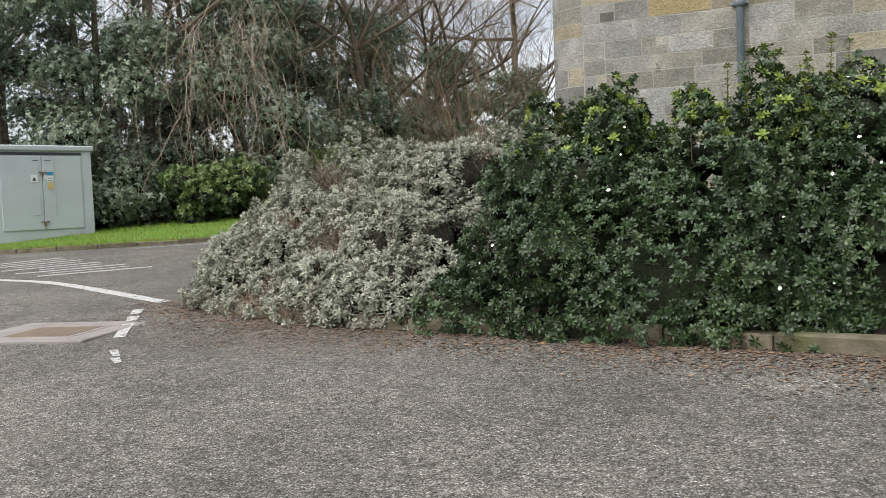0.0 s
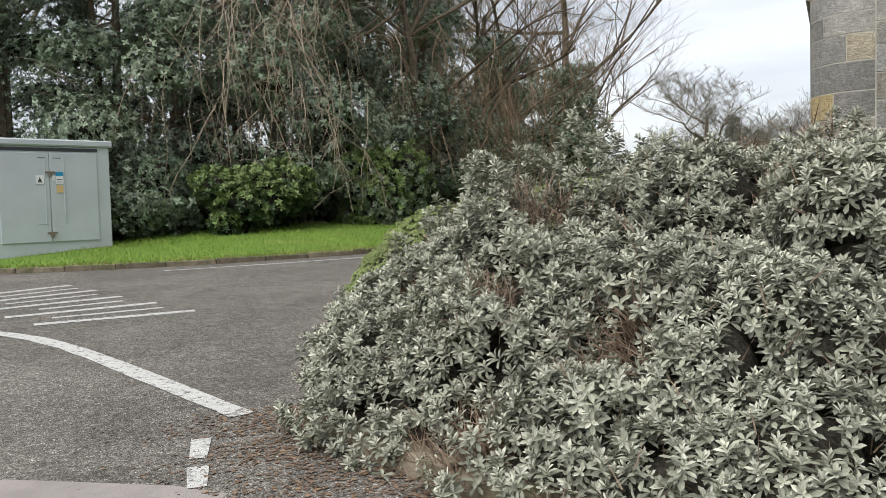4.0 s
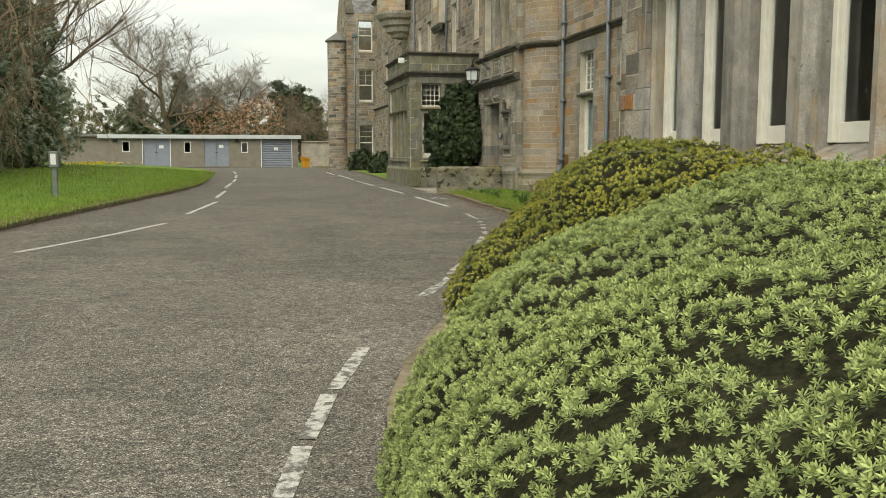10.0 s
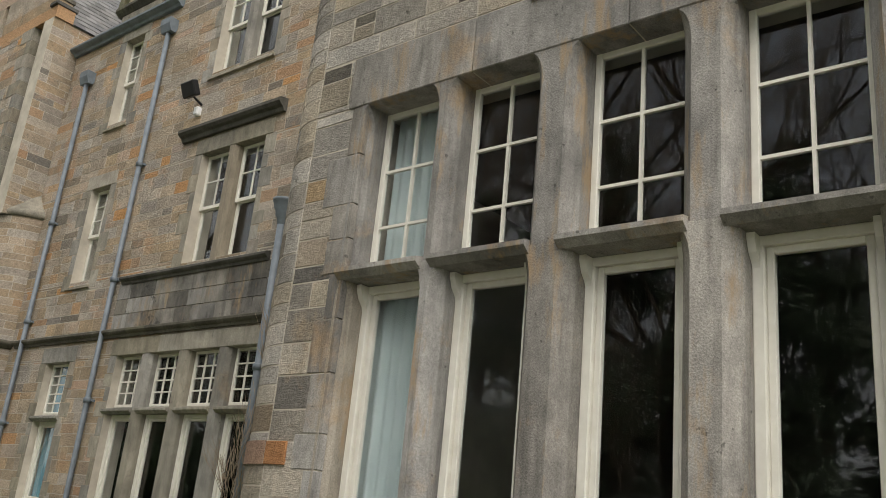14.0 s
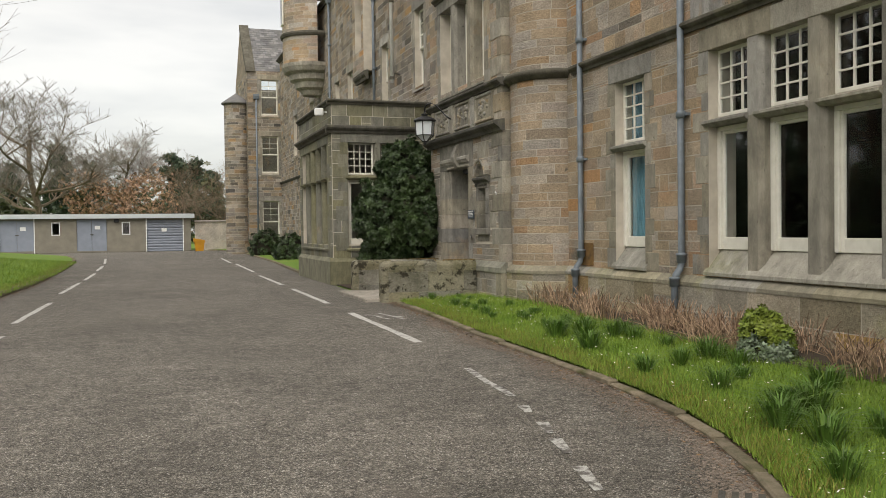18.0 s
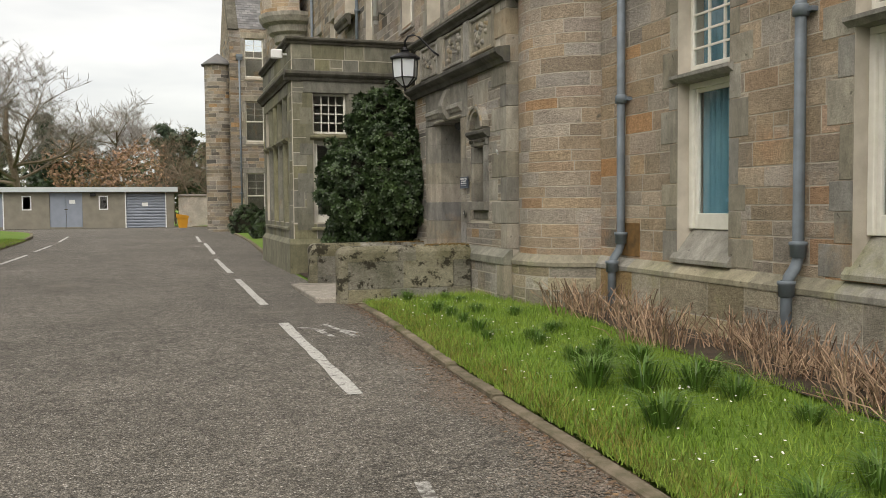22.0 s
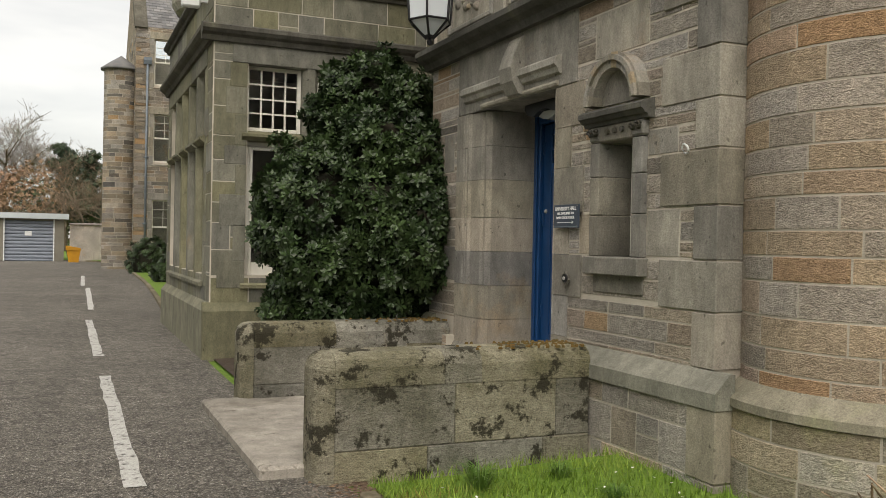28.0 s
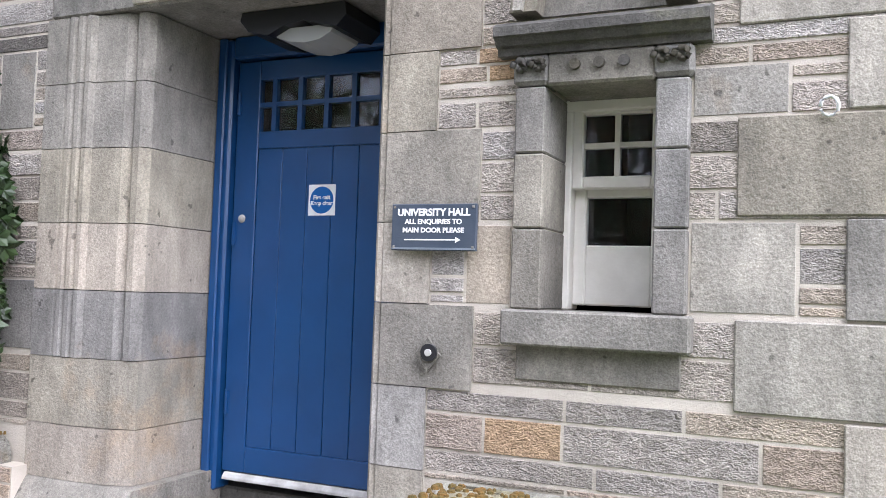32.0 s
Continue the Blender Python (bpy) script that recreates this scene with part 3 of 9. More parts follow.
def bow(name, centre, r, a0, a1, z0, z1, seed, label, stone=None, course=(0.13, 0.25), length=(0.3, 0.8), n=20, near=None, mortar=None):
    """A rounded wall with curved stones."""
    s = Shape().lathe([(0.01, z0), (r, z0), (r, z1), (0.01, z1)], centre, n, a0, a1)
    ob = structure(name, s, mortar or M_MORTAR, label, "wall", smooth=False)
    arc = radians(a1 - a0) * r
    V, F, k = [], [], 0
    singles = []
    for a, b, c, d in layout(0, arc, z0, z1, (), seed, course, length):
        if near and d < near and len(singles) < 300:
            V2, F2 = V, F
            V, F = [], []
        m = max(3, int((b - a) / 0.045))
        rr = r + random.Random(seed + k).uniform(0.003, 0.007)
        base = len(V)
        for rad, e in ((r - 0.002, 0.0055), (rr, 0.0085)):
            for z in (c + e, d - e):
                for i in range(m + 1):
                    ang = radians(a0) + (a + e + (b - a - 2 * e) * i / m) / r
                    V.append((centre[0] + rad * math.cos(ang), centre[1] + rad * math.sin(ang), z))
        q = m + 1
        for i in range(m):
            F.append((base + 2 * q + i, base + 2 * q + i + 1, base + 3 * q + i + 1, base + 3 * q + i))
            F.append((base + i, base + i + 1, base + 2 * q + i + 1, base + 2 * q + i))
            F.append((base + 3 * q + i, base + 3 * q + i + 1, base + q + i + 1, base + q + i))
        F.append((base, base + 2 * q, base + 3 * q, base + q))
        F.append((base + m, base + q + m, base + 3 * q + m, base + 2 * q + m))
        if near and d < near and len(singles) < 300:
            singles.append((V, [t if len(t) == 4 else t for t in F]))
            V, F = V2, F2
        k += 1
    for v2, f2 in singles:
        c = np.mean(v2, axis=0)
        so = new("stone", bulk("stone", np.array(v2) - c, f2, stone or M_STONE))
        so.parent, so.location = ob, c
    if F:
        st = part("stonework", bulk("stonework", V, F, stone or M_STONE), None, ob, "curved sandstone blocks in courses")
        tagged(st, kind="stuff")
    return ob


def moulding(name, frame_m, u0, u1, z, size=0.14, out=0.14, material=None, label="weathered moulded stone string course"):
    """A projecting course with a rounded nose and an undercut."""
    o = [(-0.02, z - size), (out * 0.35, z - size), (out * 0.5, z - size * 0.7), (out * 0.8, z - size * 0.55), (out, z - size * 0.35), (out, z - size * 0.1), (out * 0.85, z), (-0.02, z + size * 0.15)]
    s = Shape(frame_m).prism(o, u0, u1)
    return structure(name, s, material or M_SOOT, label, "moulding")


def quoins(parent, frame_m, u, z0, z1, side, seed, wide=0.34, narrow=0.2, high=(0.24, 0.46), proud=0.010, stone=None, name="quoin"):
    """Dressed blocks stacked up an edge; side +1 spreads towards +u."""
    rnd = random.Random(seed)
    z, k = z0, 0
    while z < z1 - 0.02:
        h = min(rnd.uniform(*high), z1 - z)
        if z1 - z - h < 0.15:
            h = z1 - z
        w = (wide, narrow)[k % 2] * rnd.uniform(0.75, 1.3)
        a, b = (u, u + w) if side > 0 else (u - w, u)
        part(name, Shape(frame_m).box(a + 0.004, b - 0.004, -0.05, proud, z + 0.005, z + h - 0.005, 0.004), stone or M_ASHLAR, parent)
        z += h
        k += 1


def curtain(parent, frame_m, u0, u1, z0, z1, d, material, label):
    n = max(10, int((u1 - u0) / 0.02))
    v, f = [], []
    for i in range(n + 1):
        u = u0 + (u1 - u0) * i / n
        w = 0.022 * math.sin(u * 62) + 0.012 * math.sin(u * 27 + 1)
        for z in (z0, (z0 + z1) / 2, z1):
            for o in (0, -0.006):
                v.append((u, d + w * (1 if z != z1 else 0.6) + o, z))
    for i in range(n):
        a, b = i * 6, (i + 1) * 6
        for j in (0, 2):
            f += [(a + j, b + j, b + j + 2, a + j + 2), (a + j + 3, b + j + 3, b + j + 1, a + j + 1)]
    s = Shape(frame_m)
    s.add(v, f)
    return part("curtain", s, material, parent, label, smooth=True)


def sash(parent, frame_m, u0, u1, z0, z1, d, cols, rows, bar=0.022, rail=0.05, low_rail=0.07, short=1.0):
    """A painted sash: one frame, its glazing bars and the pane behind."""
    s = Shape(frame_m)
    s.box(u0, u0 + rail, d, d + 0.05, z0, z1, 0.006).box(u1 - rail, u1, d, d + 0.05, z0, z1, 0.006)
    s.box(u0 + rail, u1 - rail, d + 0.002, d + 0.048, z0, z0 + low_rail, 0.006).box(u0 + rail, u1 - rail, d + 0.002, d + 0.048, z1 - rail, z1, 0.006)
    fr = part("window_frame", s, M_PAINT, parent)
    a, b, c, e = u0 + rail, u1 - rail, z0 + low_rail, z1 - rail
    for i in range(1, cols):
        u = a + (b - a) * i / cols
        part("glazing_bar", Shape(frame_m).box(u - bar / 2, u + bar / 2, d + 0.012, d + 0.042, c, e), M_PAINT, fr)
    for i in range(1, rows):
        z = c + (e - c) * (i - 1 + short) / (rows - 1 + short)
        part("glazing_bar", Shape(frame_m).box(a, b, d + 0.010, d + 0.040, z - bar / 2, z + bar / 2), M_PAINT, fr)
    pane = part("pane", Shape(frame_m).box(a - 0.01, b + 0.01, d + 0.018, d + 0.023, c - 0.01, e + 0.01), M_GLASS, fr)
    pane.visible_shadow = False
    return fr


def mullion_shape(frame_m, a, b, back, z0, z1, chamfer, stops, both=True):
    """An upright with chamfered front edges; the chamfers die out in curved stops below the head."""
    s = Shape(frame_m)
    cw, cd = chamfer
    rise = [(0.0, 1.0), (0.62, 1.0), (0.7, 0.96), (0.8, 0.83), (0.88, 0.64), (0.94, 0.4), (0.97, 0.16), (1.0, 0.02)]
    zs = [(z0, 1.0)] + [(z1 - stops + stops * (t - 0.4) / 0.6, k) for t, k in rise if t > 0.4] if stops else [(z0, 1.0), (z1, 1.0)]
    v, m = [], 0
    for z, k in zs:
        ring = [(a, back), (a, 0.012 - cd * k), (a + cw * k, 0.012)] + ([(b - cw * k, 0.012), (b, 0.012 - cd * k)] if both else [(b, 0.012)]) + [(b, back)]
        m = len(ring)
        v += [(p, q, z) for p, q in ring]
    n = len(zs)
    s.add(v, [(i * m + j, i * m + (j + 1) % m, (i + 1) * m + (j + 1) % m, (i + 1) * m + j) for i in range(n - 1) for j in range(m)] + [tuple(range(m))[::-1], tuple(range((n - 1) * m, n * m))])
    return s


def window(name, frame_m, u0, u1, z0, z1, n=1, mull=0.2, transom=None, up=(2, 3), low=(1, 1), depth=0.2, stone=None, lintel=0.3, sill=0.16, hoods=True, drapes=None, label="", jambs=True, seed=1, two_sash=False, mull_mat=None, lights=None, chamfer=(0.05, 0.07), stops=0.0):
    """A stone-dressed window of n lights, with a transom if its height is given; lights may give their spans, north to south or back."""
    stone = stone or M_ASHLAR
    root = thing(name, label or "cream-painted sash window in a dressed stone opening", "window", tuple(frame_m @ Vector(((u0 + u1) / 2, 0, z0))), kind="structure")
    if lintel:
        cuts = max(1, round((u1 - u0) / 1.2))
        for i in range(cuts):
            a, b = u0 - 0.2 + (u1 - u0 + 0.4) * i / cuts, u0 - 0.2 + (u1 - u0 + 0.4) * (i + 1) / cuts
            part("lintel", Shape(frame_m).box(a + 0.003, b - 0.003, -depth - 0.05, 0.022, z1 - 0.006, z1 + lintel, 0.008), stone, root)
    if sill:
        part("sill", Shape(frame_m).prism([(-depth - 0.1, z0 - sill), (0.06, z0 - sill), (0.06, z0 - sill + 0.045), (-depth, z0), (-depth - 0.1, z0)], u0 - 0.06, u1 + 0.06), M_BUFF if sill > 0.3 else stone, root)
    if jambs:
        quoins(root, frame_m, u0, z0 - sill, z1, -1, seed, 0.3, 0.18, stone=stone, name="jamb_stone")
        quoins(root, frame_m, u1, z0 - sill, z1, 1, seed + 1, 0.3, 0.18, stone=stone, name="jamb_stone")
    w = (u1 - u0 - mull * (n - 1)) / n
    spans = lights or [(u0 + i * (w + mull), u0 + i * (w + mull) + w) for i in range(n)]
    d = -depth
    levels = ((z0 - sill + 0.002, transom), (transom, z1)) if transom else ((z0 - sill + 0.002, z1),)
    for i, (a, b) in enumerate(spans):
        w = b - a
        if i < n - 1:
            for za, zb in levels:
                part("mullion", mullion_shape(frame_m, b, spans[i + 1][0], d - 0.05, za, zb - 0.001, chamfer, stops), mull_mat or stone, root)
        if lights and i == n - 1:
            for za, zb in levels:
                part("jamb_shaft", mullion_shape(frame_m, b, u1 + 0.04, d - 0.05, za, zb - 0.001, chamfer, stops, False), stone, root)
        if transom:
            p = [(d - 0.06, transom - 0.06), (0.015, transom - 0.06), (0.075, transom - 0.015), (0.075, transom + 0.02), (d, transom + 0.09), (d - 0.06, transom + 0.09)]
            part("transom", Shape(frame_m).prism(p, a - (0.07 if hoods else 0), b + (0.07 if hoods else 0)), stone, root, "projecting weathered stone transom")
            sash(root, frame_m, a, b, transom + 0.08, z1, d, *up, low_rail=0.05, short=0.62 if stops else 1.0)
            part("frame_head", Shape(frame_m).box(a, b, d - 0.02, d + 0.06, transom - 0.12, transom - 0.06, 0.005), M_PAINT, root)
            if stops:
                for q, r in ((a + 0.004, a + 0.05), (b - 0.05, b - 0.004)):
                    part("frame_horn", Shape(frame_m).prism([(d + 0.06, transom - 0.065), (d + 0.15, transom - 0.065), (d + 0.15, transom - 0.10), (d + 0.12, transom - 0.17), (d + 0.075, transom - 0.22), (d + 0.06, transom - 0.26)], q, r), M_PAINT, root, "painted curved bracket")
            for q, r in ((a, a + 0.07), (b - 0.07, b)):
                part("box_frame", Shape(frame_m).box(q, r, d - 0.03, d + 0.065, z0, transom - 0.12, 0.008), M_PAINT, root)
            sash(root, frame_m, a + 0.07, b - 0.07, z0, transom - 0.12, d - 0.02, *low, rail=0.045, low_rail=0.17)
        elif two_sash:
            zm = (z0 + z1) / 2
            sash(root, frame_m, a, b, zm - 0.02, z1, d, *up, rail=0.06)
            sash(root, frame_m, a, b, z0, zm + 0.03, d - 0.055, *low, rail=0.06, low_rail=0.09)
        else:
            sash(root, frame_m, a, b, z0, z1, d, *up)
        if drapes and drapes[i]:
            curtain(root, frame_m, a + 0.02, b - 0.02 if drapes[i][1] >= 1 else a + w * drapes[i][1], z0, z1, d - 0.10, drapes[i][0], "hanging folded curtain")
    return root


def downpipe(frame_m, u, z0, z1, d=0.09, r=0.05, collars=(), hopper=True, kick=None, label="grey-blue painted cast-iron downpipe fixed to the stone wall"):
    root = thing("downpipe", label, "pipe", tuple(frame_m @ Vector((u, d, z0))))
    if kick:
        zk, out = kick
        path = [(u, out, z0), (u, out, zk - 0.2), (u, out - 0.02, zk - 0.13), (u, d + 0.03, zk - 0.04), (u, d, zk + 0.04), (u, d, z1)]
        for z, e in ((zk - 0.24, out), (zk + 0.1, d)):
            part("socket", Shape(frame_m).lathe([(r, z - 0.05), (r + 0.018, z - 0.05), (r + 0.022, z + 0.05), (r + 0.03, z + 0.055), (r + 0.03, z + 0.085), (r, z + 0.09)], (u, e), 12), M_PIPE, root, smooth=True)
    else:
        path = [(u, d, z0), (u, d, z1)]
    part("pipe", Shape(frame_m).tube(path, r, 12), M_PIPE, root, smooth=True)
    for z in collars:
        part("collar", Shape(frame_m).lathe([(r, z - 0.05), (r + 0.02, z - 0.05), (r + 0.022, z + 0.03), (r + 0.01, z + 0.05), (r, z + 0.05)], (u, d), 12), M_PIPE, root, smooth=True)
        part("bracket", Shape(frame_m).box(u - r - 0.06, u + r + 0.06, 0, d - 0.02, z - 0.02, z + 0.02), M_PIPE, root)
    if hopper:
        part("hopper", Shape(frame_m).prism([(d - 0.11, z1 + 0.3), (d + 0.12, z1 + 0.3), (d + 0.12, z1 + 0.16), (d + 0.06, z1), (d - 0.06, z1), (d - 0.11, z1 + 0.16)], u - 0.17, u + 0.17), M_PIPE, root, "rainwater hopper head")
    return root


# ---- ground, drive, kerbs ----
LEFT_KERB = ((-60, 4), (-30, 11.5), (-20.4, 15.6), (-17.2, 17.2), (-14.8, 19.4), (-13.1, 22), (-12.3, 27), (-11.4, 33), (-10.5, 40), (-10.2, 48), (-10.3, 58), (-10.8, 68), (-12.5, 75), (-18, 79.5), (-30, 81.5))
RIGHT_KERB = ((14, 5.3), (4, 5.9), (0.3, 6.3), (-1.7, 6.75), (-3.5, 6.85), (-5.2, 7.3), (-6.75, 8.15), (-7.45, 9.3), (-7.8, 11), (-7.85, 13), (-7.65, 14.6), (-7.05, 16.2), (-6.25, 17.9), (-5.25, 20.4), (-3.9, 22.6), (-3.15, 24.6), (-2.9, 27), (-2.8, 30), (-2.55, 34), (-2.5, 37), (-2.5, 41.6), (-2.35, 48), (-1.75, 62), (-1.75, 80), (-3.2, 84))


def smooth_line(pts, step=0.5):
    """A curve through the points, with places about every step metres."""
    p = np.array([pts[0], *pts, pts[-1]], float)
    out = []
    for i in range(1, len(p) - 2):
        n = max(2, int(np.linalg.norm(p[i + 1] - p[i]) / step))
        for k in range(n):
            t = k / n
            out.append(0.5 * (2 * p[i] + (p[i + 1] - p[i - 1]) * t + (2 * p[i - 1] - 5 * p[i] + 4 * p[i + 1] - p[i + 2]) * t * t + (3 * p[i] - p[i - 1] - 3 * p[i + 1] + p[i + 2]) * t ** 3))
    return np.array(out + [p[-1]])


left_line, right_line = smooth_line(LEFT_KERB), smooth_line(RIGHT_KERB)


def sheet(name, outline, lift, material, label, category):
    """A flat-laid area inside an outline, draped on the ground."""
    bm = bmesh.new()
    vs = [bm.verts.new((x, y, 0)) for x, y in outline]
    bm.faces.new(vs)
    y0, y1 = min(y for _, y in outline), max(y for _, y in outline)
    for yy in GY:
        if y0 < yy < y1:
            bmesh.ops.bisect_plane(bm, geom=bm.verts[:] + bm.edges[:] + bm.faces[:], plane_co=(0, yy, 0), plane_no=(0, 1, 0))
    bmesh.ops.triangulate(bm, faces=bm.faces[:])
    for v in bm.verts:
        v.co.z = ground_z(v.co.y) + lift
    bmesh.ops.recalc_face_normals(bm, faces=bm.faces[:])
    me = bpy.data.meshes.new(name)
    bm.to_mesh(me)
    bm.free()
    if me.polygons[0].normal.z < 0:
        me.flip_normals()
    me.materials.append(material)
    ob = new(name, me)
    return tagged(ob, label, category, kind="structure")


g = Shape()
xs = (-500, 500)
for (ya, za), (yb, zb) in zip(zip(GY, GZ), zip(GY[1:], GZ[1:])):
    g.add([(xs[0], ya, za), (xs[1], ya, za), (xs[1], yb, zb), (xs[0], yb, zb)], [(0, 1, 2, 3)])
structure("ground", g, M_GRASS, "rough grass and earth reaching to the horizon", "ground")
road = [tuple(p) for p in left_line] + [(-30, 86.5), (-3.2, 86.5)] + [tuple(p) for p in right_line[::-1]] + [(14, -25), (-60, -25)]
sheet("road", road, 0.02, M_ASPHALT, "worn grey asphalt drive with patches and fine cracks", "road")

def bank(name, line, side, profile, material, label):
    """Ground that rises from a kerb: (distance, lift) pairs off the line."""
    d = np.gradient(line, axis=0)
    nrm = np.stack([-d[:, 1], d[:, 0]], 1) / np.linalg.norm(d, axis=1)[:, None] * side
    v = []
    for p, q in zip(line, nrm):
        for o, h in profile:
            xy = p + q * o
            v.append((xy[0], xy[1], ground_z(p[1]) + h))
    k = len(profile)
    f = [(i * k + j, i * k + j + 1, (i + 1) * k + j + 1, (i + 1) * k + j) for i in range(len(line) - 1) for j in range(k - 1)]
    s = Shape()
    s.add(v, f if side > 0 else [q[::-1] for q in f])
    return structure(name, s, material, label, "lawn", smooth=True)


bank("verge_lawn", left_line, 1, ((0.14, 0.12), (1.0, 0.2), (3, 0.36), (7, 0.52), (16, 0.75), (40, 0.9)), M_GRASS, "bright spring grass rising gently from the kerb")
strip = right_line[(right_line[:, 1] > 19.6) & (right_line[:, 1] < 35.6)]
bank("lawn_strip", strip, -1, ((0.12, 0.07), (0.6, 0.10), (1.6, 0.14), (4.5, 0.18)), M_GRASS, "narrow daisied grass strip below the hall")
strip2 = right_line[(right_line[:, 1] > 46.8) & (right_line[:, 1] < 84)]
bank("lawn_strip_far", strip2, -1, ((0.12, 0.07), (0.6, 0.10), (3.0, 0.14)), M_GRASS, "narrow grass strip along the far wall")
bed = right_line[(right_line[:, 1] < 19.7)]
bank("planting_bed", bed, -1, ((0.16, 0.12), (0.8, 0.2), (3.2, 0.3)), M_SOIL, "dark soil of a raised shrub bed")


def kerb(name, line, side, width, height, length, label, seed):
    """Kerb stones set end to end along a line."""
    rnd = random.Random(seed)
    root = thing(name, label, "kerb", (*line[0], ground_z(line[0][1])), kind="structure")
    seg = np.linalg.norm(np.diff(line, axis=0), axis=1)
    s = np.concatenate([[0], np.cumsum(seg)])
    at = lambda q: np.array([np.interp(q, s, line[:, 0]), np.interp(q, s, line[:, 1])])
    q = 0.0
    while q < s[-1] - 0.1:
        w = min(rnd.uniform(*length), s[-1] - q)
        a, b = at(q + 0.008), at(q + w - 0.008)
        dirn = (b - a) / max(np.linalg.norm(b - a), 1e-6)
        nn = np.array([-dirn[1], dirn[0]]) * side
        sh = Shape()
        L = float(np.linalg.norm(b - a))
        sh.box(0, L, 0, width, -0.1, height + rnd.uniform(-0.012, 0.012), 0.015)
        m = Matrix(((dirn[0], nn[0], 0, a[0]), (dirn[1], nn[1], 0, a[1]), (0, 0, 1, ground_z(a[1]) + 0.0), (0, 0, 0, 1)))
        sh.m = m
        part("kerb_stone", sh, M_KERB, root)
        q += w


kerb("kerb", left_line[(left_line[:, 1] > 12) & (left_line[:, 0] > -26)], 1, 0.14, 0.14, (0.9, 1.1), "mossy stone kerb along the verge", 3)
kerb("kerb_bed", bed[bed[:, 0] < 6], -1, 0.16, 0.14, (0.5, 0.9), "low worn stone edging of the shrub bed", 4)
kerb("kerb_strip", strip, -1, 0.11, 0.066, (0.6, 0.9), "low mossy edging of the grass strip", 5)
kerb("kerb_far", strip2, -1, 0.12, 0.09, (0.8, 1.0), "low edging of the far grass strip", 6)


# ---- foliage helpers ----
def turned(n_vec, rs, spread):
    """Random frames whose z lies near the given normals: n x 3 x 3."""
    n = len(n_vec)
    z = n_vec + rs.normal(0, spread, (n, 3))
    z /= np.linalg.norm(z, axis=1)[:, None]
    x = np.cross(z, rs.normal(0, 1, (n, 3)))
    x /= np.linalg.norm(x, axis=1)[:, None]
    return np.stack([x, np.cross(z, x), z], 2)


def scatter(pts, frames, scale, tv, tf):
    """Copies of a small template at many places."""
    tv, tf = np.asarray(tv, float), np.asarray(tf)
    v = np.einsum("nij,kj->nki", frames, tv) * np.asarray(scale).reshape(-1, 1, 1) + pts[:, None]
    f = tf[None] + len(tv) * np.arange(len(pts))[:, None, None]
    return v.reshape(-1, 3), f.reshape(-1, tf.shape[1])


def rosette(n, length, width, up, fold=0.25, layers=1):
    """A whorl of pointed leaves, each of two folded halves."""
    v, f = [], []
    for j in range(layers):
        for i in range(n):
            a = 6.28318 * (i + 0.5 * j) / n
            el = radians(up + 28 * j)
            l = length * (1 - 0.25 * j)
            d = np.array((math.cos(a) * math.cos(el), math.sin(a) * math.cos(el), math.sin(el)))
            s = np.array((-math.sin(a), math.cos(a), 0))
            u = np.cross(d, s) * -1
            b = np.array((0, 0, 0.12 * length * j))
            k = len(v)
            droop = np.array((0, 0, -0.18 * l))
            v += [b, b + d * l * 0.5 + s * width * 0.5 + u * width * fold, b + d * l + droop, b + d * l * 0.5 - s * width * 0.5 + u * width * fold]
            f += [(k, k + 1, k + 2), (k, k + 2, k + 3)]
    return v, f


def cloud(ells, n, seed, low=None, bumpy=0.12, depth=0, east=None):
    """Places and normals on the outside of a heap of ellipsoids."""
    rs = np.random.RandomState(seed)
    area = np.array([(e[3] * e[4] + e[3] * e[5] + e[4] * e[5]) for e in ells])
    P, N = [], []
    boost = 1.0 if len(ells) < 2 else 1.7
    for k, e in enumerate(ells):
        m = int(boost * n * area[k] / area.sum())
        d = rs.normal(0, 1, (m, 3))
        d /= np.linalg.norm(d, axis=1)[:, None]
        r = np.array(e[3:6])
        wob = 1 + bumpy * (np.sin(d[:, 0:1] * 7 + k) * np.sin(d[:, 1:2] * 8 + 2 * k) + 0.6 * np.sin(d[:, 2:3] * 13 + d[:, 0:1] * 11)) + rs.normal(0, 0.025, (m, 1))
        p = np.array(e[:3]) + d * r * wob
        nn = d / r
        nn /= np.linalg.norm(nn, axis=1)[:, None]
        keep = np.ones(m, bool)
        for j, o in enumerate(ells):
            if j != k:
                keep &= (((p - np.array(o[:3])) / np.array(o[3:6])) ** 2).sum(1) > 0.86
        if low is not None:
            keep &= p[:, 2] > low
        P.append(p[keep])
        N.append(nn[keep])
    P, N = np.concatenate(P), np.concatenate(N)
    if east is not None:
        seen = (N[:, 0] < east) | (N[:, 2] > 0.75)
        P, N = P[seen], N[seen]
    if len(P) < n * 0.9 and len(ells) > 1 and depth < 3:
        p2, n2, _ = cloud(ells, int(n - len(P)), seed + 977 * (depth + 1), low, bumpy, depth + 1, east)
        P, N = np.concatenate([P, p2]), np.concatenate([N, n2])
    return P, N, rs


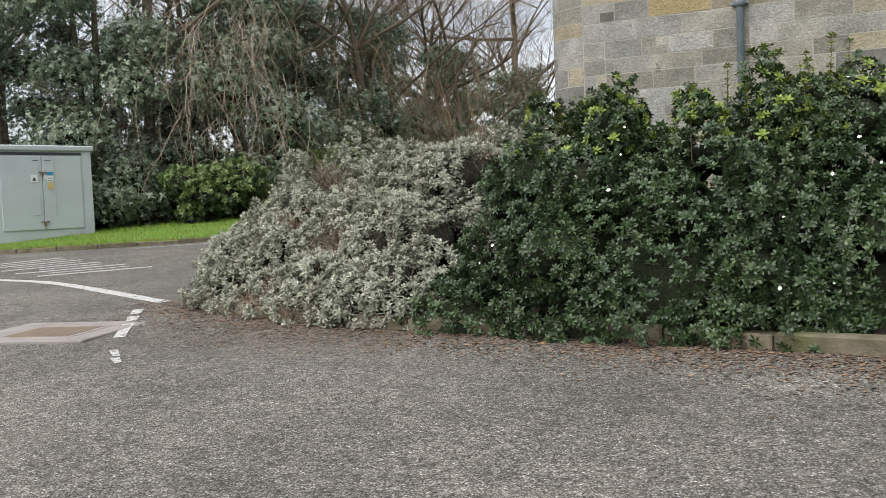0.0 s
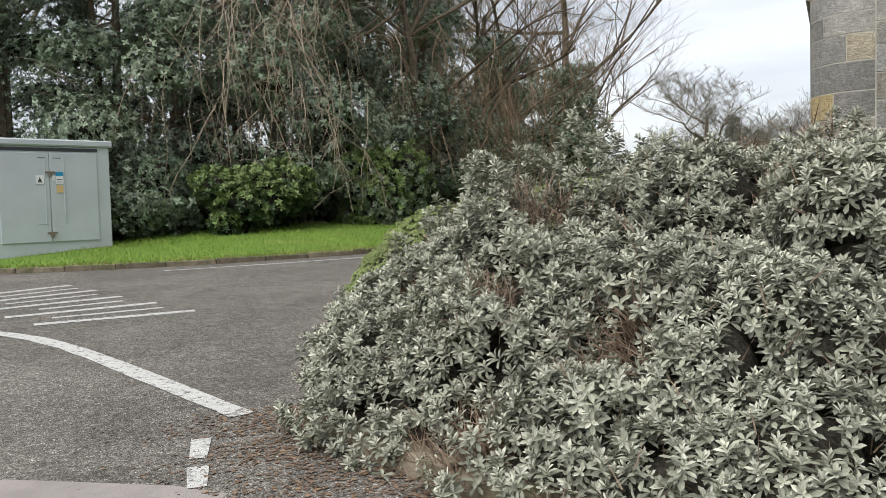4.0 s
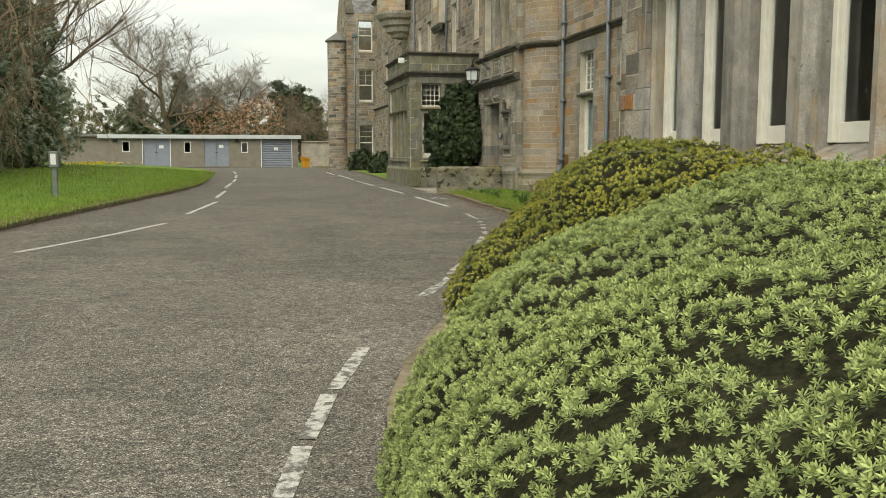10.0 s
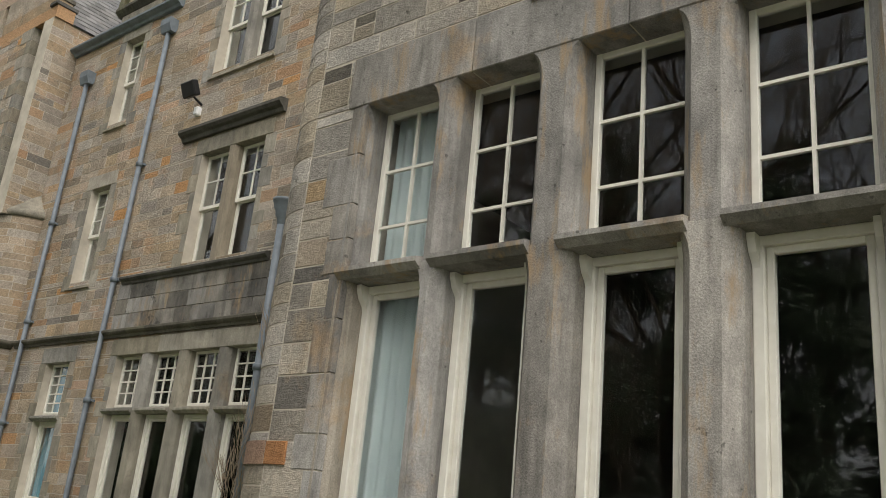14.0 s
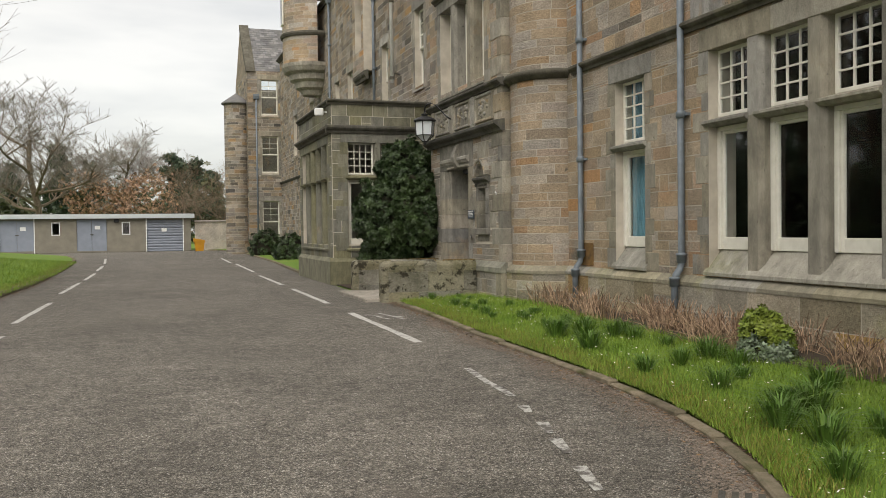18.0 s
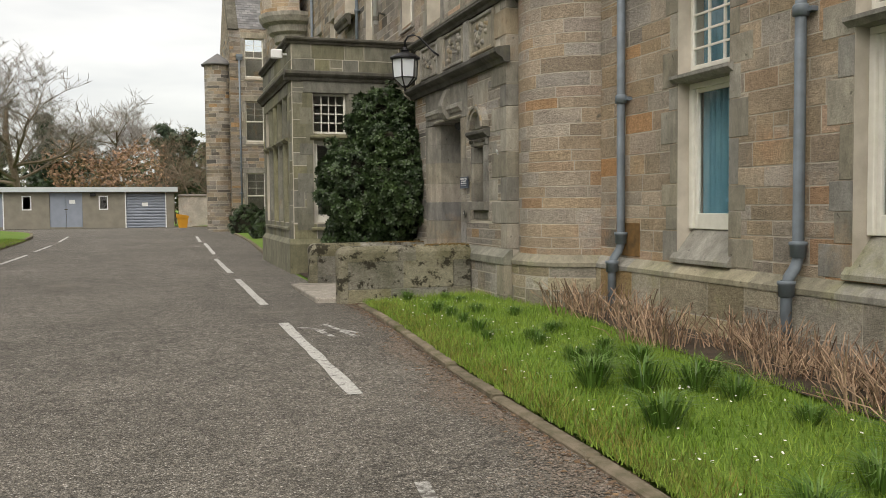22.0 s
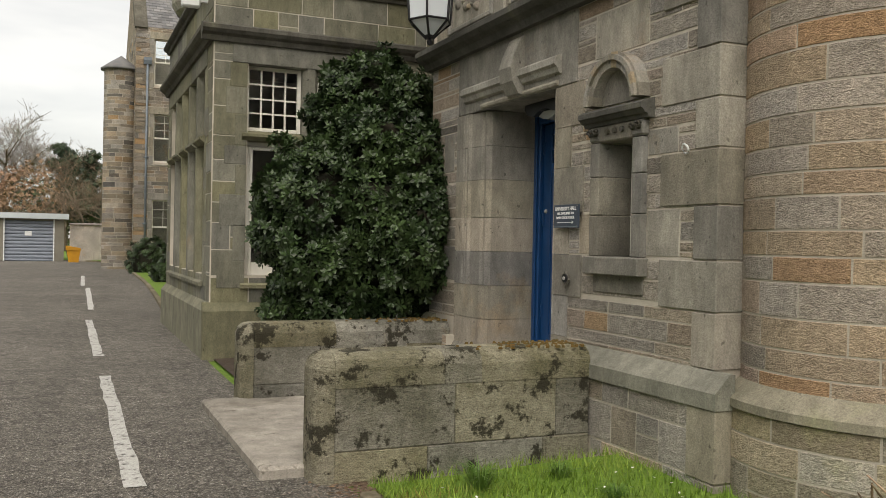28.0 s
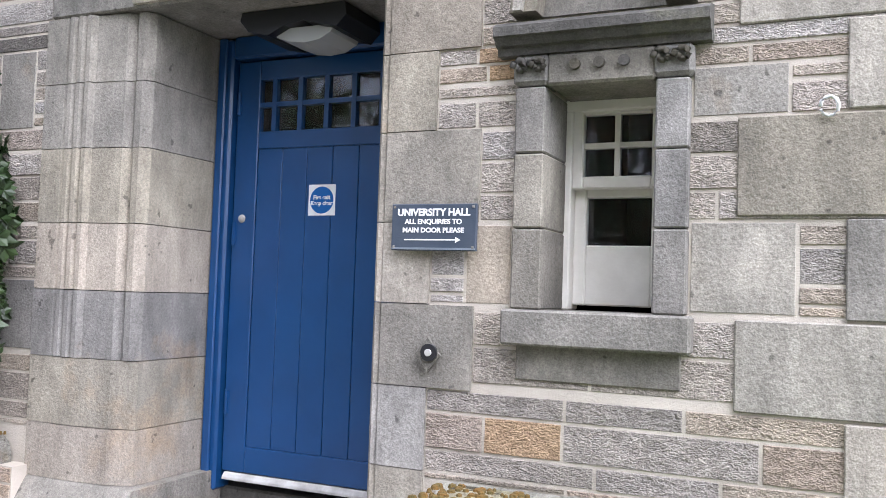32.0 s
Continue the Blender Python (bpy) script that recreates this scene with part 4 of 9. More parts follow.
def core(ells, shrink=0.86, low=None):
    """A closed inner body of the same heap, a little smaller."""
    s = Shape()
    for i, e in enumerate(ells):
        v, f = [], []
        for a in range(9):
            for b in range(16):
                th, ph = math.pi * a / 8, 6.28318 * b / 16
                w = shrink * (1 + 0.05 * math.sin(3 * ph + i) * math.sin(4 * th))
                z = e[2] + e[5] * w * math.cos(th)
                v.append((e[0] + e[3] * w * math.sin(th) * math.cos(ph), e[1] + e[4] * w * math.sin(th) * math.sin(ph), z if low is None else max(z, low)))
        for a in range(8):
            for b in range(16):
                f.append((a * 16 + b, (a + 1) * 16 + b, (a + 1) * 16 + (b + 1) % 16, a * 16 + (b + 1) % 16))
        s.add(v, f)
    return s


def cane_mass(p, nn, rs, length, width):
    """Thin bare canes at many places, each a narrow folded strip."""
    n = len(p)
    fr = turned(nn, rs, 0.5)
    tv = np.array(((-0.5, 0, 0), (0.5, 0, 0), (0.3, 0.4, 0.5), (-0.3, -0.4, 0.5), (0, 0.3, 1.0)))
    tf = ((0, 1, 2), (0, 2, 3), (3, 2, 4))
    sc = np.array((width, width, 1.0))
    ln = rs.uniform(*length, n)
    v = np.einsum("nij,nkj->nki", fr, (tv * sc)[None] * np.stack([np.ones(n), np.ones(n), ln], 1)[:, None]) + p[:, None]
    f = np.array(tf)[None] + 5 * np.arange(n)[:, None, None]
    return v.reshape(-1, 3), f.reshape(-1, 3)


def shrub(name, label, ells, n, template, size, leaf, seed, low, spread=0.45, lift=0.35, young=None, bumpy=0.12, shrink=0.86, core_mat=None, tip=None, canes=None, east=None):
    root = thing(name, label, "shrub", (ells[0][0], ells[0][1], low))
    # The core is coloured dark as the shade behind the leaves.
    part("inner_bush", core(ells, shrink, low - 0.05), core_mat or M_CORE, root, "inner twigs coloured near-black for their shade", smooth=True)
    p, nn, rs = cloud(ells, n, seed, low, bumpy, 0, east)
    nn = nn + np.array((0, 0, lift))
    nn /= np.linalg.norm(nn, axis=1)[:, None]
    sc = rs.uniform(size[0], size[1], len(p))
    fr = turned(nn, rs, spread)
    sel = np.zeros(len(p), bool)
    bare = np.zeros(len(p), bool)
    if canes:
        bare = np.sin(p[:, 0] * 3.9 + 1) * np.sin(p[:, 1] * 4.3 + 0.4) * np.sin(p[:, 2] * 5.1 + 2) > 0.52
        bare &= rs.random_sample(len(p)) < 0.85
    if young:
        sel = rs.random_sample(len(p)) < np.clip((nn[:, 2] - young[2] if len(young) > 2 else nn[:, 2] - 0.25), 0, 1) * young[1]
        if len(young) > 3:
            sel &= p[:, 2] > young[3]
    v, f = scatter(p[~sel & ~bare], fr[~sel & ~bare], sc[~sel & ~bare], *template)
    tagged(part("foliage", bulk("foliage", v, f, leaf), None, root), kind="stuff")
    if young:
        q = p[sel] + nn[sel] * 0.04
        v, f = scatter(q, fr[sel], sc[sel], *template)
        tagged(part("young_foliage", bulk("young_foliage", v, f, young[0]), None, root, "yellow-green new shoots"), kind="stuff")
    if tip:
        keep = (rs.random_sample(len(p)) < tip[2]) & ~bare
        v, f = scatter(p[keep], fr[keep], sc[keep], *tip[0])
        tagged(part("tip_foliage", bulk("tip_foliage", v, f, tip[1]), None, root, "paler young leaves at the shoot tips"), kind="stuff")
    if canes:
        k = np.concatenate([rs.permutation(len(p))[:canes[0] // 3], rs.choice(np.flatnonzero(bare), canes[0])])
        v, f = cane_mass(p[k] + rs.normal(0, 0.05, (len(k), 3)) - nn[k] * canes[1][0] * 1.0, nn[k], rs, canes[1], canes[2])
        tagged(part("cane_mass", bulk("cane_mass", v, f, canes[3]), None, root, "dry brown inner twigs"), kind="stuff")
    return root


# ---- the near bay, with its five tall lights ----
BAY = west(-3.9)
wall("wall_bay", BAY, 13.6, 19.6, 0.3, 7.2, [(14.39, 19.04, 2.0, 5.42)], dress=[(16.2, 17.45, 5.88, 7.2)], seed=11, stone=M_BAYSTONE, near=(13.5, 19.7, 1.5, 7.3), label="grey weathered sandstone bay wall")
wall("wall_bay_top", BAY, 13.6, 19.6, 7.35, 10.2, [], seed=12, label="upper wall of the sandstone bay")
bow("wall_bay_corner", (-3.3, 19.6), 0.6, 90, 180, 0.3, 7.2, 13, "rounded corner of the grey sandstone bay", M_BAYSTONE, near=7.3)
bow("wall_bay_corner_top", (-3.3, 19.6), 0.6, 90, 180, 7.35, 10.2, 14, "upper rounded corner of the bay")
bow("wall_south_corner", (-3.3, 13.6), 0.6, 180, 270, 0.3, 10.2, 15, "rounded corner of dark sandstone", M_DARKSTONE, mortar=M_DARKMORTAR, course=(0.2, 0.3), length=(0.35, 0.8))
wall("wall_bay_north", north(20.2), -3.3, 0.15, 0.3, 10.2, [], seed=16, label="side wall of the bay in brown sandstone")
wall("wall_south", south(13.0), -9.0, 3.3, 0.3, 10.2, [(-1.1, 0.2, 4.4, 7.2)], seed=17, label="dark weathered sandstone end wall", stone=M_DARKSTONE, material=M_DARKMORTAR, course=(0.2, 0.3), length=(0.35, 0.9))
window("window_2", south(13.0), -1.1, 0.2, 4.4, 7.2, 1, two_sash=True, up=(2, 2), low=(1, 1), sill=0.3, seed=5)
window("window_1", BAY, 14.39, 19.02, 2.12, 5.42, 5, 0.22, transom=4.0, up=(2, 3), depth=0.27, stone=M_GREYSTONE, lintel=0.46, sill=0.2, seed=3,
       lights=[(14.39, 15.09), (15.32, 16.02), (16.37, 17.07), (17.43, 18.10), (18.33, 19.0)], chamfer=(0.085, 0.11), stops=0.36,
       drapes=[(M_CURTAIN, 0.8), None, None, None, (M_CURTAIN, 1.0)], label="tall mullioned bay window of five lights with cream frames")
structure("orange_corner_stone", Shape().lathe([(0.58, 2.567), (0.624, 2.567), (0.624, 2.74), (0.58, 2.74)], (-3.3, 19.6), 8, 140, 179.9).box(-3.924, -3.88, 19.375, 19.6, 2.567, 2.738, 0.004), stone_mat("orange_sandstone", (0.42, 0.20, 0.085), (0.30, 0.15, 0.07), 0.1, crust=(0.09, 0.06, 0.04), crust_at=0.66), "single orange sandstone block in the grey corner", "stone")
moulding("cornice_bay", BAY, 13.6, 19.6, 7.35, 0.17, 0.2)
for nm, c, a0 in (("cornice_bay_corner", (-3.3, 19.6), 90), ("cornice_south_corner", (-3.3, 13.6), 180)):
    structure(nm, Shape().lathe([(0.55, 7.18), (0.66, 7.18), (0.7, 7.24), (0.76, 7.27), (0.8, 7.3), (0.8, 7.34), (0.77, 7.37), (0.55, 7.38)], c, 14, a0, a0 + 90), M_SOOT, "rounded sooty stone cornice", "moulding", smooth=True)
moulding("cornice_bay_north", north(20.2), -3.3, 0.15, 7.35, 0.17, 0.2)
oriel = thing("oriel_turret", "round corbelled stone turret rising from the bay cornice", "turret", (-3.75, 18.6, 7.4), kind="structure")
part("corbel", Shape().lathe([(0.05, 7.36), (0.3, 7.38), (0.36, 7.46), (0.5, 7.5), (0.55, 7.6), (0.68, 7.66), (0.73, 7.78), (0.84, 7.86), (0.86, 7.98), (0.8, 8.05), (0.78, 10.4), (0.05, 10.4)], (-3.75, 18.55), 28), M_ASHLAR, oriel, "ringed stone corbel", smooth=False)
dial = thing("sundial", "worn brown stone sundial slab framed in the bay wall", "sundial", (-3.92, 16.8, 5.85))
part("slab", Shape(BAY).box(16.42, 17.22, -0.06, 0.02, 5.98, 7.2, 0.01), mat("iron_stained_sandstone", (0.235, 0.15, 0.088), (0.115, 0.08, 0.052), 5.5, 0.92, 0.6, 40.0, c3=(0.05, 0.042, 0.03), s3=2.4, m3=0.54), dial, "rust-brown weathered slab")
for a, b, c, e in ((16.22, 16.40, 5.96, 7.2), (17.24, 17.42, 5.96, 7.2), (16.16, 17.48, 5.84, 5.95)):
    part("frame_stone", Shape(BAY).box(a, b, -0.06, 0.06, c, e, 0.025), M_ASHLAR, dial)
    part("frame_stone", Shape(BAY).box(a + 0.05, b - 0.05, 0.06, 0.085, c + 0.03, e - 0.03, 0.012), M_ASHLAR, dial)
part("gnomon", Shape(BAY).tube([(16.85, 0.02, 7.05), (17.35, 0.28, 6.62)], 0.014, 8), M_SOOT, dial, "dark iron rod")
part("gnomon_stay", Shape(BAY).tube([(17.0, 0.02, 6.75), (17.1, 0.16, 6.85)], 0.012, 8), M_SOOT, dial)
for i in range(9):
    a = radians(-66 + i * 14)
    part("hour_line", Shape(BAY).tube([(16.9 + 0.1 * math.sin(a), 0.019, 7.1 - 0.1 * math.cos(a)), (16.9 + min(0.95, 0.44 / max(abs(math.sin(a)), 0.05)) * math.sin(a), 0.019, 7.1 - min(0.95, 0.44 / max(abs(math.sin(a)), 0.05)) * math.cos(a))], 0.005, 5), M_SOOT, dial)

# ---- the main front between the bay and the round stair ----
MAIN = west(0.2)
H_MAIN = [(24.95, 29.0, 1.70, 4.72), (30.63, 31.53, 1.70, 4.68), (25.75, 27.55, 6.32, 8.45), (30.62, 31.35, 6.33, 8.4), (25.95, 27.75, 10.2, 12.3), (30.62, 31.35, 9.9, 12.0)]
wall("wall_main", MAIN, 20.0, 33.6, 1.55, 12.4, H_MAIN, dress=[(24.6, 29.4, 5.2, 6.1)], seed=21, near=(24, 33.7, 1.5, 5.3))
wall("plinth_main", west(0.09), 20.0, 33.6, 0.3, 1.45, [], seed=22, thick=0.5, course=(0.3, 0.42), length=(0.5, 1.1), stone=M_PLINTH, near=(19, 34, 0.2, 1.5), label="projecting stone plinth of the hall")
cap_main = thing("plinth_cap", "sloping dressed stone plinth cap", "moulding", (0.1, 26.8, 1.45), kind="structure")
u = 20.0
for k in range(12):
    w = (1.1, 1.25, 0.98, 1.2)[k % 4]
    w = min(w, 33.6 - u)
    part("cap_stone", Shape(MAIN).prism([(-0.02, 1.45), (0.125, 1.45), (0.125, 1.5), (0.0, 1.6), (-0.02, 1.6)], u + 0.002, u + w - 0.002), M_BUFF, cap_main)
    u += w
window("window_3", MAIN, 24.95, 29.0, 1.97, 4.72, 4, 0.3, transom=3.72, up=(3, 4), seed=7, drapes=[None, None, None, (M_CURTAIN, 0.3)], label="mullioned window of four lights with cream sashes", mull_mat=M_ASHLAR, sill=0.36)
window("window_4", MAIN, 30.63, 31.53, 1.97, 4.68, 1, transom=3.6, up=(3, 5), seed=8, drapes=[(M_BLUECURT, 1.0)], label="tall narrow window with a teal curtain drawn behind it", sill=0.36)
window("window_5", MAIN, 25.75, 27.55, 6.32, 8.45, 2, 0.24, two_sash=True, up=(2, 2), low=(1, 1), seed=9, drapes=[None, None])
window("window_6", MAIN, 30.62, 31.35, 6.33, 8.4, 1, two_sash=True, up=(2, 3), low=(1, 1), seed=10)
window("window_7", MAIN, 25.95, 27.75, 10.2, 12.3, 2, 0.22, two_sash=True, up=(2, 2), low=(1, 1), seed=12)
window("window_8", MAIN, 30.62, 31.35, 9.9, 12.0, 1, two_sash=True, up=(2, 3), low=(1, 1), seed=13)
moulding("string_main", MAIN, 20.0, 33.0, 5.2, 0.15, 0.13)
moulding("string_panel", MAIN, 25.1, 29.3, 6.22, 0.14, 0.12)
band = thing("ashlar_band", "soot-darkened band of large dressed grey stones between the string courses", "stonework", (0.2, 27.0, 5.2), kind="structure")
M_SOOTSTONE = stone_mat("sooty_grey_ashlar", (0.235, 0.222, 0.20), (0.125, 0.12, 0.11), 0.3, False, odd=((0.36, 0.345, 0.32), (0.06, 0.058, 0.054)), stain=(0.29, 0.22, 0.145), stain_at=0.58, crust=(0.05, 0.048, 0.043), crust_at=0.6, streak=0.4)
rnd = random.Random(77)
for za, zb in ((5.2, 5.5), (5.5, 5.79), (5.79, 6.1)):
    u = 24.6
    while u < 29.38:
        w = min(rnd.uniform(0.4, 0.85), 29.4 - u)
        if 29.4 - u - w < 0.2:
            w = 29.4 - u
        part("stone", Shape(MAIN).box(u + 0.004, u + w - 0.004, -0.02, 0.012 + rnd.uniform(0, 0.006), za + 0.004, zb - 0.004, 0.006), M_SOOTSTONE, band)
        u += w
moulding("hood_upper", MAIN, 25.3, 28.2, 9.0, 0.22, 0.2)
moulding("gutter_main", MAIN, 29.3, 33.6, 12.4, 0.18, 0.22, M_PIPE, "grey painted gutter along the eaves")
downpipe(MAIN, 29.53, 0.95, 11.6, collars=(3.9, 6.2, 8.6), d=0.09, kick=(1.72, 0.21))
downpipe(MAIN, 32.6, 0.95, 11.2, collars=(3.5, 5.6, 7.8), d=0.09, kick=(1.72, 0.21))
corner_pipe = downpipe(MAIN, 24.72, 0.75, 6.7, collars=(1.6, 4.3), d=0.2, r=0.06, hopper=False)
part("hopper", Shape(MAIN).lathe([(0.055, 6.55), (0.075, 6.6), (0.08, 6.66), (0.11, 6.7), (0.12, 6.78), (0.155, 6.84), (0.165, 6.92), (0.19, 6.94), (0.19, 6.98), (0.15, 6.98), (0.05, 6.7)], (24.72, 0.2), 16), M_PIPE, corner_pipe, "round moulded rainwater head", smooth=True)
structure("damp_patch_stone", Shape(MAIN).box(32.3, 32.85, 0.0, 0.016, 1.62, 2.02, 0.006), mat("rust_stained_stone", (0.27, 0.15, 0.055), (0.12, 0.075, 0.035), 6.0, 0.9, 0.4), "rust-stained stone behind the downpipe", "stone")
# stepped gable over the paired windows
gable = thing("gable_main", "crow-stepped sandstone gable above the paired windows", "gable", (0.2, 26.8, 12.4), kind="structure")
for i in range(9):
    h0 = 12.4 + i * 0.36
    half = 2.55 - i * 0.27
    sh = Shape(MAIN).box(26.75 - half, 26.75 + half, -0.45, 0.0, h0, h0 + 0.36)
    part("gable_wall", sh, M_STONE, gable)
    for a in (26.75 - half, 26.75 + half - 0.27):
        part("crow_step", Shape(MAIN).box(a - 0.02, a + 0.30, -0.5, 0.05, h0 + 0.362, h0 + 0.46, 0.012), M_SOOT, gable)
ped = thing("dormer_pediment", "sooty segmental stone pediment over the upper window", "pediment", (0.2, 31, 12.4), kind="structure")
part("dormer_wall", Shape(MAIN).box(30.2, 31.75, -0.45, 0.05, 12.405, 12.75, 0.01), M_ASHLAR, ped)
part("cornice", Shape(MAIN).prism([(-0.3, 12.75), (0.06, 12.75), (0.17, 12.86), (0.17, 12.92), (-0.3, 12.94)], 30.05, 31.9), M_SOOT, ped)
part("tympanum", Shape(MAIN).prism([(30.97 + 0.72 * math.cos(radians(a)), 12.94 + 0.62 * math.sin(radians(a))) for a in range(0, 181, 12)], -0.4, 0.03, axis=1), M_ASHLAR, ped)
arch = Shape(MAIN)
for a in range(0, 180, 12):
    p = [(30.97 + r * math.cos(radians(b)), 12.94 + r * 0.88 * math.sin(radians(b))) for r, b in ((0.72, a), (0.93, a), (0.93, a + 12), (0.72, a + 12))]
    arch.prism(p, -0.4, 0.13, axis=1)
part("arch_moulding", arch, M_SOOT, ped)


M_POT = mat("buff_clay", (0.42, 0.33, 0.23), (0.34, 0.26, 0.18), 5.0, 0.85)
M_REDPOT = mat("red_clay", (0.30, 0.095, 0.05), (0.24, 0.08, 0.045), 5.0, 0.85)


def chimney(name, x0, x1, y0, y1, z0, z1, pots, along):
    root = thing(name, "weathered sandstone chimney stack with buff clay pots", "chimney", ((x0 + x1) / 2, (y0 + y1) / 2, z0), kind="structure")
    part("stack", Shape().box(x0, x1, y0, y1, z0, z1), M_STONE, root)
    part("cap", Shape().box(x0 - 0.1, x1 + 0.1, y0 - 0.1, y1 + 0.1, z1, z1 + 0.16, 0.04), M_SOOT, root)
    clay = M_POT
    for i in range(pots):
        t = (i + 0.5) / pots
        c = ((x0 + x1) / 2 + (0 if along == "y" else (t - 0.5) * (x1 - x0)), (y0 + y1) / 2 + ((t - 0.5) * (y1 - y0) if along == "y" else 0))
        part("chimney_pot", Shape().lathe([(0.12, z1 + 0.16), (0.15, z1 + 0.17), (0.13, z1 + 0.3), (0.12, z1 + 0.62), (0.155, z1 + 0.66), (0.155, z1 + 0.74), (0.1, z1 + 0.74), (0.09, z1 + 0.2)], c, 14), clay if i < pots - 1 or pots < 4 else M_REDPOT, root, smooth=True)


chimney("chimney_main", 0.25, 1.0, 29.15, 30.9, 12.4, 15.1, 3, "y")
chimney("chimney_door", 1.2, 4.6, 37.2, 38.0, 12.5, 15.9, 4, "x")

# ---- roofs and the closed back of the hall, added to keep its rooms dark ----
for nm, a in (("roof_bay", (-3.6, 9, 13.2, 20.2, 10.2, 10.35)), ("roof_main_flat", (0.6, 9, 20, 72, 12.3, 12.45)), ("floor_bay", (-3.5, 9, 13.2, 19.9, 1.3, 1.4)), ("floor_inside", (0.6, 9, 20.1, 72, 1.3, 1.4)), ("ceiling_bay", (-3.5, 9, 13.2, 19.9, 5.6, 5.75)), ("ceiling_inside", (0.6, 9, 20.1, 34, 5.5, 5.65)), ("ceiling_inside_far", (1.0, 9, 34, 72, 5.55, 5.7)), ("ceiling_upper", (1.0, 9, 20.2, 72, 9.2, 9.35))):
    structure(nm, Shape().box(*a), M_DARK, "plain near-black slab added to close the hall", "slab")
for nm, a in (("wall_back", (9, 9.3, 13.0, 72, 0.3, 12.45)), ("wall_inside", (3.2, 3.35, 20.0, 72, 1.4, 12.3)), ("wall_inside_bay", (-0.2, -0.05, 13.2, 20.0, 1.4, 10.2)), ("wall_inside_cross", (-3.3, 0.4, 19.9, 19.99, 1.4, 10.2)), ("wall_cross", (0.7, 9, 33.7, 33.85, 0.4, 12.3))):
    structure(nm, Shape().box(*a), M_DARK, "plain near-black inner wall added for room shade", "wall")

# ---- the round stair bow and the door tower ----
TOWER = west(-0.55)
BOWC = (0.36, 34.1)
bow("wall_stair_bow", BOWC, 0.86, 143, 262, 1.55, 8.0, 31, "bowed stair wall of warm brown sandstone", M_BOWSTONE, course=(0.13, 0.2), near=5.3)
bow("plinth_stair_bow", BOWC, 0.96, 147, 262, 0.3, 1.45, 32, "rounded plinth of the stair bow", M_PLINTH, near=1.5)
structure("plinth_cap_bow", Shape().lathe([(0.8, 1.45), (0.985, 1.45), (0.985, 1.5), (0.86, 1.6), (0.8, 1.6)], BOWC, 20, 145, 262), M_BUFF, "rounded sloping plinth cap", "moulding")
structure("string_bow", Shape().lathe([(0.8, 5.05), (0.9, 5.05), (0.93, 5.1), (0.99, 5.13), (1.0, 5.18), (0.97, 5.22), (0.8, 5.24)], BOWC, 20, 145, 262), M_SOOT, "rounded string course on the stair bow", "moulding", smooth=True)
structure("bow_cap", Shape().lathe([(0.8, 8.0), (0.9, 8.0), (0.95, 8.08), (0.9, 8.16), (0.7, 8.35), (0.45, 8.7), (0.1, 8.95)], BOWC, 20, 130, 270), M_ASHLAR, "domed stone cap of the stair bow", "roof", smooth=True)
H_DOOR = [(36.28, 38.3, 0.8, 3.9), (35.4, 35.82, 2.288, 3.16), (35.5, 38.3, 5.45, 7.35), (35.5, 38.3, 8.9, 11.2), (36.55, 36.95, 13.0, 14.3)]
door_wall = wall("wall_door", TOWER, 34.585, 39.1, 0.3, 13.0, H_DOOR, stones=False, label="grey-brown sandstone wall round the blue door")
up = stonework(TOWER, 34.6, 39.1, 5.25, 13.0, [(35.5, 38.3, 5.45, 7.35), (35.5, 38.3, 8.9, 11.2)], 33, (0.14, 0.34), (0.3, 0.85))
tagged(part("stonework", bulk("stonework", *up, M_STONE), None, door_wall, "squared sandstone blocks in uneven courses"), kind="stuff")
edges = [1.63, 1.98, 2.30, 2.64, 2.99, 3.30, 3.62, 3.93, 4.24] + [4.24 + 0.365 * k for k in range(1, 25)]
for k, (za, zb) in enumerate(zip(edges, edges[1:])):
    part("quoin", Shape(TOWER).box(34.575, 34.585 + (0.21 if k % 2 == 0 else 0.55), -0.24, 0.016, za + 0.005, zb - 0.005, 0.005), M_ASHLAR, door_wall)
wall("wall_tower_side", south(33.65), -3.2, 0.55, 8.0, 13.0, [], seed=34, label="side wall of the gabled tower")
window("window_9", TOWER, 35.5, 38.3, 5.45, 7.35, 3, 0.3, up=(2, 3), seed=14, depth=0.3, lintel=0.3, label="mullioned stone window of three lights")
window("window_10", TOWER, 35.5, 38.3, 8.9, 11.2, 3, 0.3, up=(2, 3), seed=15, depth=0.3)
moulding("cornice_door", TOWER, 34.5, 39.15, 4.42, 0.2, 0.2)
moulding("string_door", TOWER, 34.5, 39.15, 5.24, 0.14, 0.14)
moulding("cornice_upper", TOWER, 34.5, 39.2, 8.5, 0.26, 0.24)
moulding("cornice_mid", TOWER, 35.2, 38.6, 7.72, 0.12, 0.12)
